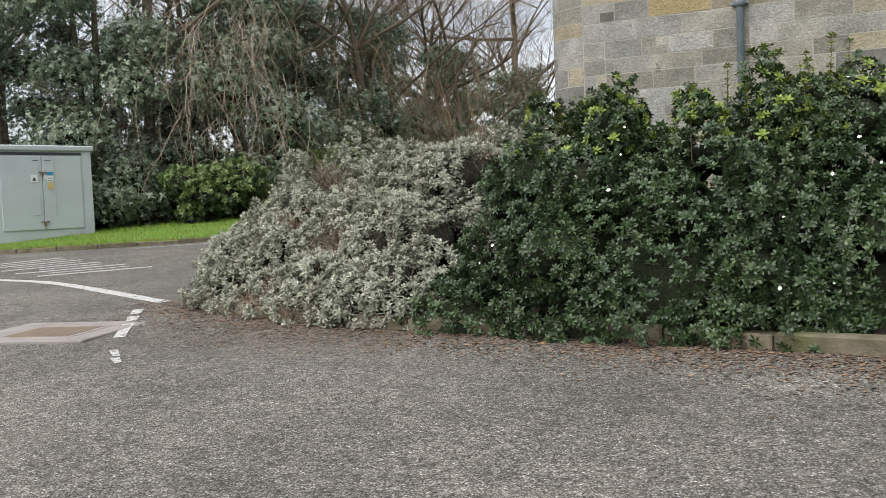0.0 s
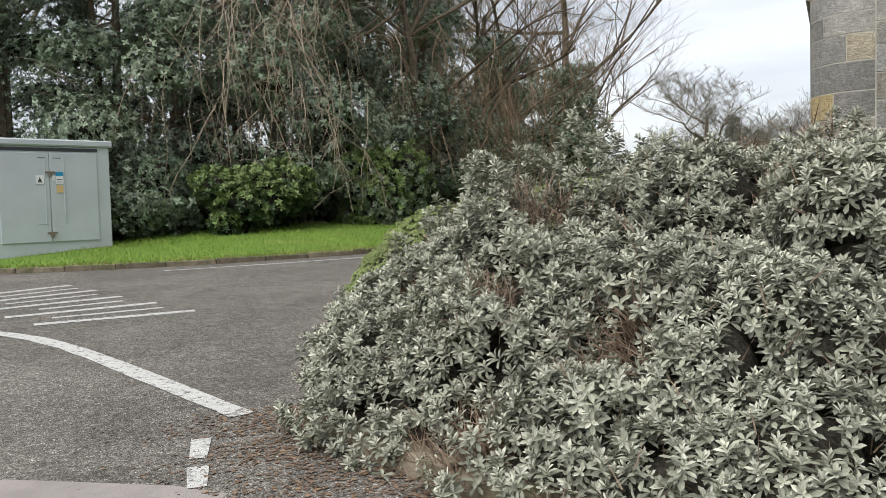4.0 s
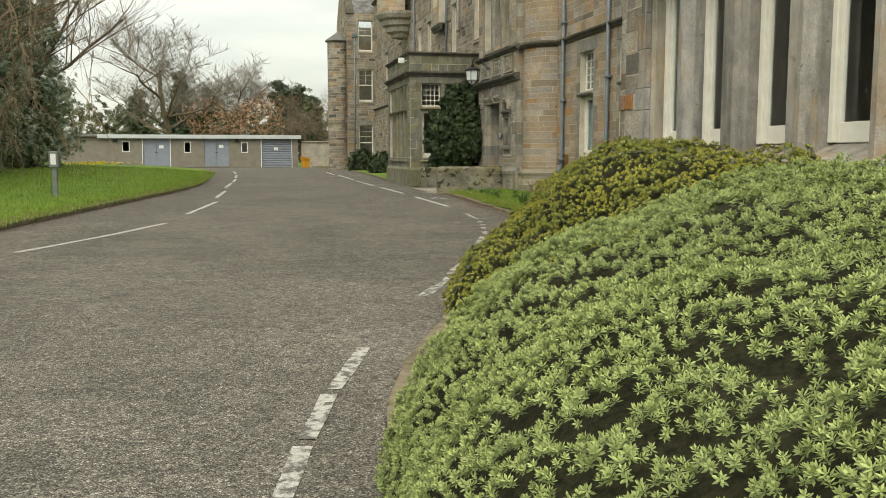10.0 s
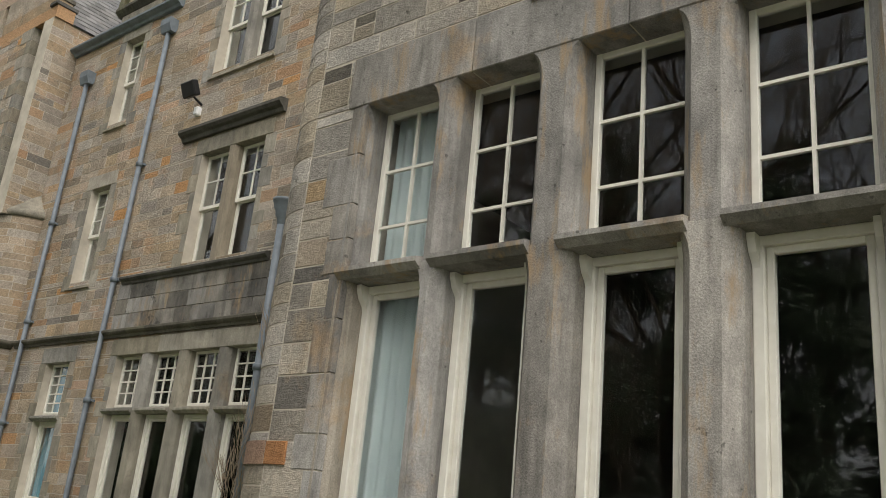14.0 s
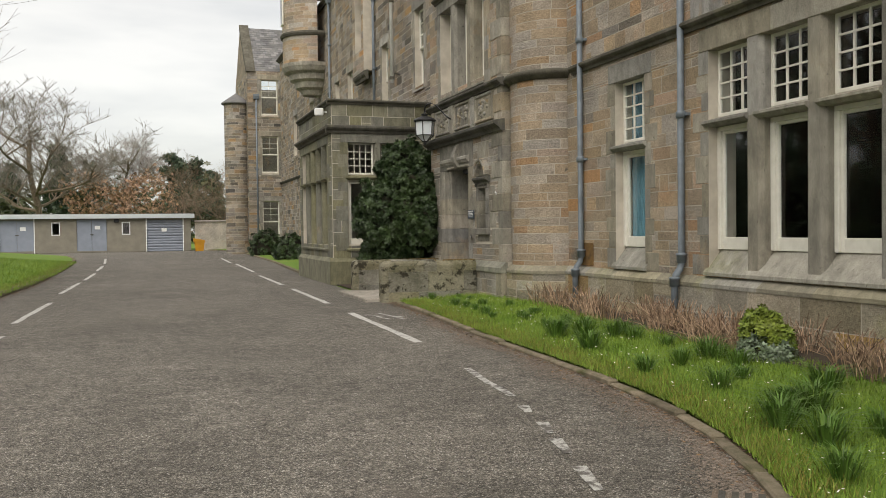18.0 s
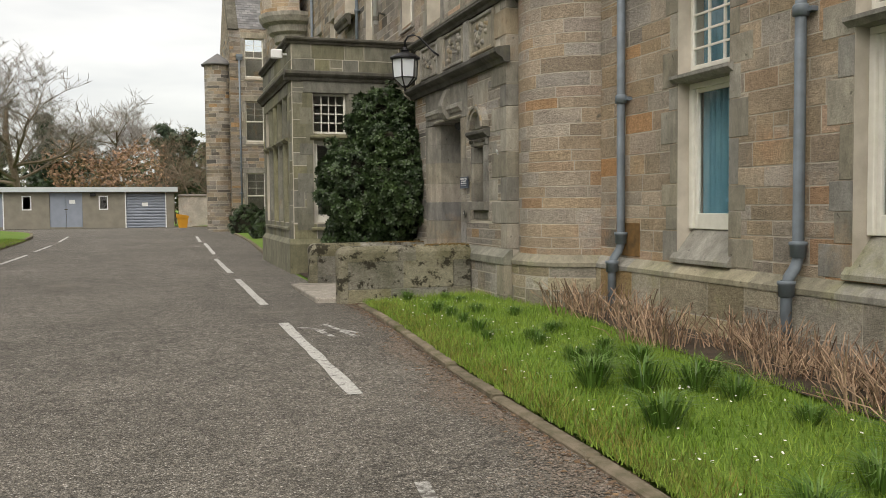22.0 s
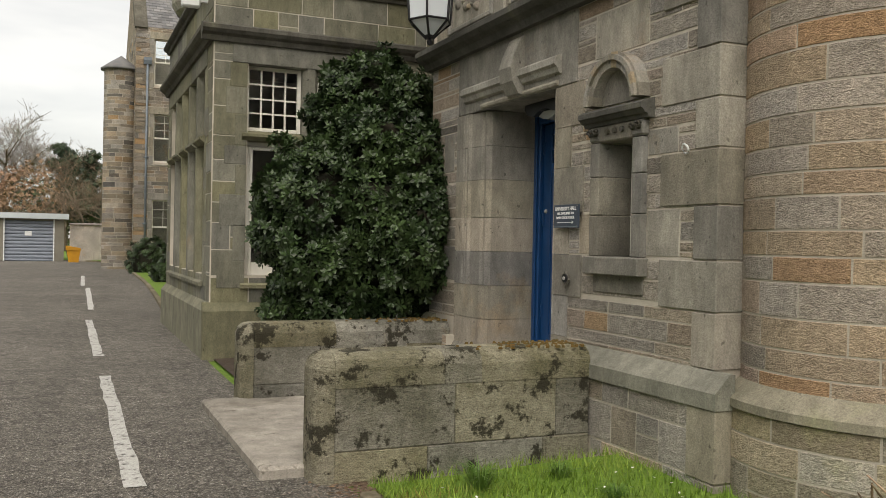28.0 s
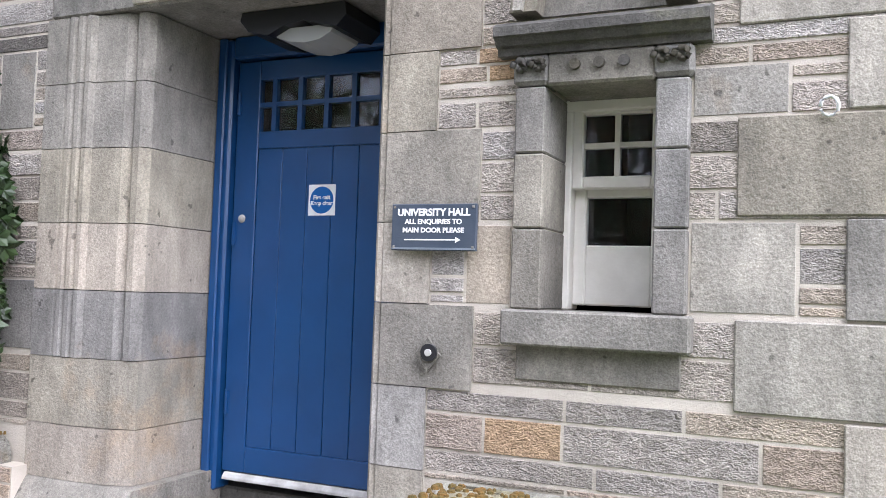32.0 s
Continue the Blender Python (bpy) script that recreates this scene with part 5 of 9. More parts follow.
for i in range(3):
    u = 35.0 + i * 1.32
    fz = thing("frieze_panel", "carved stone panel above the door cornice", "relief", tuple(TOWER @ Vector((u + 0.5, 0, 4.5))), group="frieze panels above the door")
    part("slab", Shape(TOWER).box(u, u + 1.02, -0.03, 0.012, 4.5, 5.08, 0.006), M_ASHLAR, fz)
    for a, b, c, e in ((u, u + 0.07, 4.5, 5.08), (u + 0.95, u + 1.02, 4.5, 5.08), (u + 0.07, u + 0.95, 4.5, 4.56), (u + 0.07, u + 0.95, 5.02, 5.08)):
        part("border", Shape(TOWER).box(a, b, 0.0, 0.045, c, e, 0.015), M_ASHLAR, fz)
    rr = random.Random(i)
    for k in range(22):
        a, z, q = u + rr.uniform(0.15, 0.87), rr.uniform(4.63, 4.95), rr.uniform(0.03, 0.07)
        boss = Shape(TOWER).lathe([(0.0, 0.035), (q * 0.7, 0.025), (q, 0.0)], (0, 0), 8)
        boss.v = [(a + x, 0.012 + w, z + y) for x, y, w in boss.v]
        part("carved_leaf", boss, M_ASHLAR, fz, smooth=True)
    part("pier", Shape(TOWER).box(u + 1.06, u + 1.28, -0.02, 0.05, 4.44, 5.1, 0.02), M_ASHLAR, fz)
# crow-stepped gable
tower_gable = thing("gable_tower", "tall crow-stepped gable with a slit window", "gable", (-0.55, 36.7, 13), kind="structure")
for i in range(11):
    h0, half = 13.0 + i * 0.32, 2.95 - i * 0.265
    for a, b in ((36.55 - half, 36.5), (36.75, 36.55 + half)) if 1 <= i <= 3 else ((36.55 - half, 36.55 + half),):
        part("gable_wall", Shape(TOWER).box(a, b, -0.45, 0.0, h0, h0 + 0.32), M_STONE, tower_gable)
    for a in (36.55 - half, 36.55 + half - 0.28):
        part("crow_step", Shape(TOWER).box(a - 0.03, a + 0.32, -0.5, 0.06, h0 + 0.322, h0 + 0.42, 0.012), M_SOOT, tower_gable)


def slate_roof(name, a, b, c, d, label):
    """Slates in courses on the slope a-b (eaves) to d-c (ridge)."""
    a, b, c, d = (Vector(p) for p in (a, b, c, d))
    root = structure(name, Shape(), M_SLATE, label, "roof")
    s = Shape()
    s.add([a, b, c, d], [(0, 1, 2, 3)])
    nrm = (b - a).cross(d - a).normalized()
    if nrm.z < 0:
        nrm = -nrm
    rows = int((d - a).length / 0.24)
    cols = int((b - a).length / 0.32)
    rnd = random.Random(5)
    for i in range(rows):
        for j in range(cols):
            t0, t1 = i / rows, (i + 1.15) / rows
            s0, s1 = (j + 0.5 * (i % 2)) / cols + 0.003, (j + 0.5 * (i % 2) + 1) / cols - 0.003
            s1 = min(s1, 1.0)
            if s0 >= 1:
                continue
            at = lambda p, q: (a + (b - a) * p) * (1 - q) + (d + (c - d) * p) * q
            h = rnd.uniform(0.012, 0.022)
            s.add([at(s0, t0) + nrm * h, at(s1, t0) + nrm * h, at(s1, t1) + nrm * 0.004, at(s0, t1) + nrm * 0.004, at(s0, t0), at(s1, t0)], [(0, 1, 2, 3), (0, 4, 5, 1)])
    st = part("slates", s, M_SLATE, root, "grey slates in courses")
    tagged(st, kind="stuff")
    return root


slate_roof("roof_tower", (-0.1, 33.6, 13.0), (6, 33.6, 13.0), (6, 36.55, 16.6), (-0.1, 36.55, 16.6), "grey slate roof behind the gable")
slate_roof("roof_tower_back", (-0.1, 39.5, 13.0), (6, 39.5, 13.0), (6, 36.55, 16.6), (-0.1, 36.55, 16.6), "grey slate roof behind the gable")
slate_roof("roof_main", (0.3, 28.9, 12.45), (0.3, 33.6, 12.45), (3.4, 33.6, 15.4), (3.4, 28.9, 15.4), "grey slate roof of the main front")

# ---- the blue door in its moulded recess ----
recess = thing("door_surround", "moulded dressed stone surround of the blue door", "doorway", (-0.55, 37.3, 1.3), kind="structure")


JAMB_Z = (1.40, 1.66, 1.98, 2.305, 2.627, 2.99, 3.31, 3.64)
LEFT_JAMB = ((0.62, 0.014), (0.49, 0.014), (0.475, 0.0), (0.46, 0.022), (0.435, 0.022), (0.42, 0.0), (0.405, 0.022), (0.38, 0.022), (0.365, 0.0), (0.35, 0.02), (0.325, 0.02), (0.305, -0.006), (0.13, -0.02), (0.10, -0.055), (0.07, -0.03), (0.035, -0.03), (0.0, -0.075), (0.0, -0.62), (0.62, -0.62))
PLAIN_JAMB = ((0.62, 0.014), (0.47, 0.016), (0.33, 0.016), (0.12, -0.01), (0.0, -0.06), (0.0, -0.62), (0.62, -0.62))
RIGHT_W = (0.26, 0.26, 0.45, 0.26, 0.46, 0.27, 0.45)
for k, (za, zb) in enumerate(zip(JAMB_Z, JAMB_Z[1:])):
    q = LEFT_JAMB if k > 1 else PLAIN_JAMB
    part("jamb_stone", Shape(TOWER).prism([(37.80 + a, e) for a, e in q], za + 0.002, zb - 0.002, axis=2), M_ASHLAR, recess)
    wr = RIGHT_W[k]
    q = [(0, -0.62), (0, -0.05), (0.008, -0.012), (0.028, 0.012), (0.046, 0.004), (0.056, 0.014), (wr, 0.014), (wr, -0.3), (0.2, -0.62)]
    part("jamb_stone", Shape(TOWER).prism([(36.54 - a, e) for a, e in q], za + 0.002, zb - 0.002, axis=2), M_ASHLAR, recess)
for u0, u1 in ((37.73, 38.42), (36.2, 36.54)):
    part("jamb_base", Shape(TOWER).prism([(-0.62, 0.8), (0.10, 0.8), (0.10, 1.22), (0.075, 1.25), (0.085, 1.29), (0.03, 1.38), (0.015, 1.40), (-0.62, 1.40)], u0, u1), M_ASHLAR, recess, "moulded base block")
part("lintel", Shape(TOWER).box(36.2, 38.4, -0.62, 0.014, 3.645, 4.23, 0.008), M_ASHLAR, recess, "long dressed stone lintel")
part("hood_moulding", Shape(TOWER).prism([(0.0, 3.74), (0.045, 3.76), (0.06, 3.80), (0.085, 3.82), (0.085, 3.87), (0.06, 3.89), (0.0, 3.91)], 36.42, 38.22), M_ASHLAR, recess)
part("head_roll", Shape(TOWER).prism([(0.0, 3.655), (0.03, 3.66), (0.038, 3.68), (0.03, 3.70), (0.0, 3.705)], 36.46, 37.86), M_ASHLAR, recess)
part("keystone", Shape(TOWER).prism([(0.0, 3.66), (0.07, 3.68), (0.13, 3.78), (0.15, 3.9), (0.12, 4.0), (0.05, 4.16), (0.0, 4.2)], 37.04, 37.26), M_ASHLAR, recess, "carved scrolled keystone")
DOOR = west(0.06)
door = thing("door_1", "blue painted wooden plank door with a glazed top", "door", (0.06, 37.1, 1.3), kind="structure")
M_WORNEDGE = mat("worn_white_edge", (0.55, 0.55, 0.52), (0.35, 0.34, 0.32), 12.0, 0.7)
for a, b, c, e in ((36.42, 36.52, 1.3, 3.64), (37.71, 37.81, 1.3, 3.64), (36.52, 37.71, 3.53, 3.64)):
    part("door_frame", Shape(DOOR).box(a, b, -0.06, 0.07, c, e, 0.012), M_BLUE, door)
    part("frame_bead", Shape(DOOR).box(a + 0.03, b - 0.02, 0.07, 0.09, c, e, 0.008), M_BLUE, door)
for a, b, c, e in ((36.53, 36.66, 1.4, 3.52), (37.56, 37.70, 1.4, 3.52), (36.66, 37.56, 3.42, 3.52), (36.66, 37.56, 3.06, 3.15), (36.66, 37.56, 1.4, 1.53)):
    part("door_rail", Shape(DOOR).box(a + 0.001, b - 0.001, -0.02, 0.03, c, e, 0.004), M_BLUE, door)
for i in range(6):
    a = 36.66 + 0.15 * i
    part("plank", Shape(DOOR).box(a + 0.0012, a + 0.1488, -0.01, 0.022, 1.53, 3.06, 0.003), M_BLUE, door)
for i in range(6):
    a = 37.628 - 0.157 * i
    part("glazing_bar", Shape(DOOR).box(a - 0.013, a + 0.013, -0.01, 0.026, 3.15, 3.42), M_BLUE, door)
part("glazing_bar", Shape(DOOR).box(36.66, 37.56, -0.012, 0.023, 3.278, 3.302), M_BLUE, door)
part("pane", Shape(DOOR).box(36.66, 37.57, 0.002, 0.008, 3.14, 3.43), M_GLASS, door, "obscured dark glass").visible_shadow = False
part("weather_bar", Shape(DOOR).prism([(0.0, 1.36), (0.05, 1.36), (0.05, 1.372), (0.03, 1.395), (0.0, 1.395)], 36.53, 37.68), M_WORNEDGE, door, "worn white weather bar")
part("lock", Shape(DOOR).lathe([(0.0, 0.012), (0.016, 0.012), (0.022, 0.0)], (0, 0), 14), M_WORNEDGE, door, "small pale lock plate", smooth=True).matrix_basis = Matrix.Translation((0.06 - 0.03, 37.64, 2.638)) @ Matrix.Rotation(radians(-90), 4, "Y")
for z in (1.75, 2.62, 3.3):
    part("hinge", Shape(DOOR).tube([(37.684, 0.034, z - 0.06), (37.684, 0.034, z + 0.06)], 0.012, 8), M_BLUE, door)
# Near-black box added as the shade of a lobby.
structure("door_void", Shape().box(0.3, 2.6, 36.2, 38.4, 1.2, 4.0), M_DARK, "near-black box added as the shade behind the door", "room")
M_BLUESIGN = mat("safety_blue", (0.01, 0.11, 0.36), None, 3.0, 0.4)
M_SIGNWHITE = mat("sign_white", (0.75, 0.76, 0.76), None, 3.0, 0.5)
M_SIGNDARK = mat("sign_slate_blue", (0.045, 0.06, 0.085), (0.06, 0.075, 0.10), 8.0, 0.45, 0.15, 60.0)


def writing(text, frame_m, u, z, d, size, material, parent, name="lettering", bold=0.0, squeeze=1.0):
    """Raised letters on a wall plane, reading along -u (seen from outside)."""
    cu = bpy.data.curves.new(name, "FONT")
    cu.body, cu.size, cu.extrude, cu.align_x, cu.align_y, cu.offset = text, size, 0.0008, "CENTER", "CENTER", bold
    tmp = bpy.data.objects.new(name, cu)
    scene.collection.objects.link(tmp)
    dg = bpy.context.evaluated_depsgraph_get()
    dg.update()
    me = bpy.data.meshes.new_from_object(tmp.evaluated_get(dg))
    bpy.data.objects.remove(tmp)
    m = frame_m @ Matrix(((-squeeze, 0, 0, u), (0, 0, 1, d), (0, 1, 0, z), (0, 0, 0, 1)))
    me.transform(m)
    if m.determinant() < 0:
        me.flip_normals()
    me.materials.clear()
    me.materials.append(material)
    return part(name, me, None, parent)


fire = thing("fire_exit_sign", "white square sign with a blue disc on the blue door", "sign", (0.03, 37.19, 2.79))
part("plate", Shape(DOOR).box(37.085, 37.24, 0.0225, 0.0245, 2.713, 2.868), M_SIGNWHITE, fire)
part("disc", Shape(DOOR).prism([(37.1625 + 0.068 * math.cos(i * 0.19635), 2.79 + 0.068 * math.sin(i * 0.19635)) for i in range(32)], 0.0246, 0.0255, axis=1), M_BLUESIGN, fire, "blue disc")
writing("Fire exit", DOOR, 37.1625, 2.803, 0.0263, 0.029, M_SIGNWHITE, fire, bold=0.0009)
writing("Keep clear", DOOR, 37.1625, 2.774, 0.0263, 0.029, M_SIGNWHITE, fire, bold=0.0009)
plaque = thing("hall_sign", "dark blue-grey notice plate with white lettering beside the door", "sign", (-0.57, 36.25, 2.6))
part("plate", Shape(TOWER).box(36.067, 36.428, 0.04, 0.058, 2.512, 2.694, 0.003), M_SIGNDARK, plaque)
part("rim", Shape(TOWER).box(36.071, 36.424, 0.058, 0.060, 2.516, 2.524), M_PIPE, plaque)
writing("UNIVERSITY HALL", TOWER, 36.2475, 2.660, 0.0595, 0.0385, M_SIGNWHITE, plaque, bold=0.0012)
writing("ALL ENQUIRIES TO", TOWER, 36.2475, 2.624, 0.0595, 0.026, M_SIGNWHITE, plaque, bold=0.0009, squeeze=1.1)
writing("MAIN DOOR PLEASE", TOWER, 36.2475, 2.591, 0.0595, 0.026, M_SIGNWHITE, plaque, bold=0.0009, squeeze=1.1)
part("arrow_line", Shape(TOWER).box(36.14, 36.37, 0.058, 0.0595, 2.552, 2.557), M_SIGNWHITE, plaque)
part("arrow_tip", Shape(TOWER).prism([(36.13, 2.5545), (36.152, 2.566), (36.152, 2.543)], 0.058, 0.0595, axis=1), M_SIGNWHITE, plaque)
for a, z in ((36.08, 2.682), (36.415, 2.682), (36.08, 2.526), (36.415, 2.526)):
    part("screw", Shape(TOWER).box(a - 0.005, a + 0.005, 0.058, 0.061, z - 0.005, z + 0.005, 0.001), M_NICHE, plaque)
lamp = thing("bulkhead_lamp", "black bulkhead lamp with a white diffuser over the door", "lamp", (-0.1, 37.35, 3.7))
M_BLACK = mat("black_plastic", (0.02, 0.02, 0.022), None, 3.0, 0.4)
part("housing", Shape(TOWER).prism([(36.84, 3.64), (37.40, 3.64), (37.41, 3.60), (37.36, 3.545), (37.25, 3.52), (37.16, 3.56), (37.06, 3.575), (36.97, 3.55), (36.88, 3.53), (36.83, 3.58)], -0.52, -0.2, axis=1), M_BLACK, lamp)
part("diffuser", Shape(TOWER).prism([(37.30, 3.56), (37.24, 3.525), (37.16, 3.495), (37.08, 3.485), (37.0, 3.495), (36.94, 3.525), (36.92, 3.56)], -0.49, -0.25, axis=1), mat("frosted_plastic", (0.42, 0.43, 0.42), None, 3.0, 0.4), lamp, "white plastic diffuser")
bell = thing("bell_push", "old round bell push set in the jamb stone", "bell", (-0.55, 36.25, 2.11))
part("plate", Shape(TOWER).prism([(36.26 + r * math.cos(i * math.pi / 8), 2.11 + 1.25 * r * math.sin(i * math.pi / 8)) for i in range(16) for r in ((0.055 if i % 4 == 0 else 0.04),)], 0.031, 0.046, axis=1), M_NICHE, bell, "worn dull metal backplate")
part("ring", Shape(TOWER).prism([(36.25 + 0.034 * math.cos(i * 0.3927), 2.12 + 0.034 * math.sin(i * 0.3927)) for i in range(16)], 0.044, 0.058, axis=1), M_BLACK, bell)
part("button", Shape(TOWER).prism([(36.25 + 0.014 * math.cos(i * 0.5236), 2.12 + 0.014 * math.sin(i * 0.5236)) for i in range(12)], 0.058, 0.064, axis=1), M_WORNEDGE, bell)

# ---- the little classical window beside the door ----
niche = thing("window_11", "small cream sash window in a classical stone frame", "window", (-0.6, 35.6, 2.2), kind="structure")
for a, b in ((35.29, 35.41), (35.81, 35.93)):
    z = 2.3
    for h in (0.3, 0.28, 0.25):
        part("pilaster_stone", Shape(TOWER).box(a + 0.002, b - 0.002, -0.28, 0.05, z + 0.002, z + h - 0.002, 0.006), M_NICHE, niche)
        z += h
    for s2 in (-0.035, 0.035):
        coil = [((a + b) / 2 + s2 + (0.034 - 0.0026 * k) * math.cos(k * 0.62), 0.07, 3.2 + (0.034 - 0.0026 * k) * math.sin(k * 0.62)) for k in range(12)]
        part("scroll", Shape(TOWER).tube(coil, 0.012, 6), M_SOOT, niche, "carved stone volute", smooth=True)
    part("capital", Shape(TOWER).box(a - 0.01, b + 0.01, -0.1, 0.055, 3.135, 3.25, 0.015), M_NICHE, niche)
part("sill", Shape(TOWER).box(35.27, 35.95, -0.28, 0.09, 2.17, 2.3, 0.008), M_NICHE, niche)
part("apron", Shape(TOWER).box(35.31, 35.91, -0.05, 0.015, 2.04, 2.17, 0.004), M_NICHE, niche)
part("frieze", Shape(TOWER).box(35.41, 35.81, -0.28, 0.05, 3.13, 3.25, 0.01), M_NICHE, niche)
for u in (35.52, 35.61, 35.70):
    part("boss", Shape(TOWER).prism([(u + 0.02 * math.cos(i * 0.5236), 3.2 + 0.02 * math.sin(i * 0.5236)) for i in range(12)], 0.05, 0.07, axis=1), M_SOOT, niche)
part("cornice", Shape(TOWER).prism([(-0.05, 3.25), (0.055, 3.25), (0.065, 3.275), (0.085, 3.28), (0.105, 3.305), (0.12, 3.31), (0.12, 3.345), (0.09, 3.365), (-0.05, 3.4)], 35.22, 36.0), M_SOOT, niche)
hood = Shape(TOWER)
for k in range(12):
    a, b = radians(k * 15), radians(k * 15 + 15)
    hood.prism([(35.61 + r * math.cos(t), 3.4 + r * 1.05 * math.sin(t)) for r, t in ((0.23, a), (0.335, a), (0.335, b), (0.23, b))], -0.02, 0.10, axis=1)
part("arched_hood", hood, M_ASHLAR, niche, "semicircular moulded hood")
hood2 = Shape(TOWER)
for k in range(12):
    a, b = radians(k * 15), radians(k * 15 + 15)
    hood2.prism([(35.61 + r * math.cos(t), 3.4 + r * 1.05 * math.sin(t)) for r, t in ((0.28, a), (0.315, a), (0.315, b), (0.28, b))], 0.10, 0.125, axis=1)
part("hood_roll", hood2, M_ASHLAR, niche)
part("tympanum", Shape(TOWER).prism([(35.61 + 0.23 * math.cos(radians(a)), 3.4 + 0.24 * math.sin(radians(a))) for a in range(0, 181, 12)], -0.03, 0.015, axis=1), M_ASHLAR, niche, "worn carved half-round panel")
sash(niche, TOWER, 35.43, 35.79, 2.78, 3.12, -0.3, 2, 2, rail=0.045, low_rail=0.05)
sash(niche, TOWER, 35.43, 35.79, 2.32, 2.80, -0.35, 1, 1, rail=0.05, low_rail=0.24)
part("frame_head", Shape(TOWER).box(35.40, 35.82, -0.36, -0.24, 3.09, 3.135, 0.006), M_PAINT, niche)
for a, b in ((35.40, 35.432), (35.788, 35.82)):
    part("box_frame", Shape(TOWER).box(a, b, -0.38, -0.24, 2.3, 3.09, 0.006), M_PAINT, niche)
hook = thing("wall_hook", "small white-painted iron eye in the quoin", "hook", (-0.57, 34.85, 3.0))
part("eye", Shape(TOWER).tube([(34.85 + 0.028 * math.cos(k * 0.6), 0.045 + 0.012 * math.sin(k * 0.6), 3.0 + 0.03 * math.sin(k * 0.6)) for k in range(11)], 0.007, 6), M_SIGNWHITE, hook, smooth=True)

# plinth of the door wall, steps and parapets
wall("plinth_door", west(-0.65), 34.46, 36.2, 0.3, 1.45, [], seed=37, thick=0.3, course=(0.16, 0.3), length=(0.3, 0.7), label="projecting plinth beside the door", stone=M_DOORSTONE, near=(34, 37, 0.2, 1.5))
wall("plinth_door_far", west(-0.65), 38.4, 39.15, 0.3, 1.45, [], seed=38, thick=0.3, label="projecting plinth beyond the door", stone=M_STONE)
for za, zb in ((0.5, 0.98), (0.98, 1.42)):
    structure("plinth_quoin", Shape(TOWER).box(34.44, 34.62 if za < 0.9 else 34.70, -0.2, 0.118, za + 0.004, zb - 0.004, 0.006), M_ASHLAR, "dressed corner stone of the door plinth", "stone")
structure("plinth_cap_door", Shape(TOWER).prism([(-0.02, 1.42), (0.13, 1.42), (0.13, 1.52), (0.02, 1.63), (-0.02, 1.63)], 34.43, 36.2), M_GREENSTONE, "sloping dressed plinth cap", "moulding")
structure("plinth_cap_door_far", Shape(TOWER).prism([(-0.02, 1.42), (0.13, 1.42), (0.13, 1.52), (0.02, 1.63), (-0.02, 1.63)], 38.91, 39.15), M_GREENSTONE, "sloping dressed plinth cap", "moulding")
M_SLABSTONE = stone_mat("pale_step_stone", (0.33, 0.30, 0.26), (0.22, 0.20, 0.17), 0.1, False, stain=(0.15, 0.13, 0.10), stain_at=0.55, crust=(0.12, 0.105, 0.08), crust_at=0.62)
sheet("porch_bed", [(-2.42, 38.95), (-0.7, 38.95), (-0.7, 41.75), (-2.42, 41.75)], 0.035, M_SOIL, "bare weedy soil between the porch and the parapet", "bed")
steps = thing("entrance_steps", "pale worn stone steps up to the blue door", "steps", (-2, 37.3, 0.8), kind="structure")
part("landing_slab", Shape().box(-3.0, -0.66, 36.0, 38.62, 0.6, 0.90, 0.02), M_SLABSTONE, steps)
for i, (x, z) in enumerate(((-1.75, 0.98), (-1.4, 1.05), (-1.05, 1.12))):
    part("step", Shape().box(x, 0.4 if i == 2 else x + 0.36, 36.17 if i < 2 else 36.6, 38.5 if i < 2 else 38.0, 0.9 + 0.07 * i, z, 0.012), M_SLABSTONE, steps)


part("threshold", Shape().box(0.08, 0.5, 36.52, 38.08, 1.1, 1.31, 0.012), M_SOOT, steps, "dark worn stone threshold")


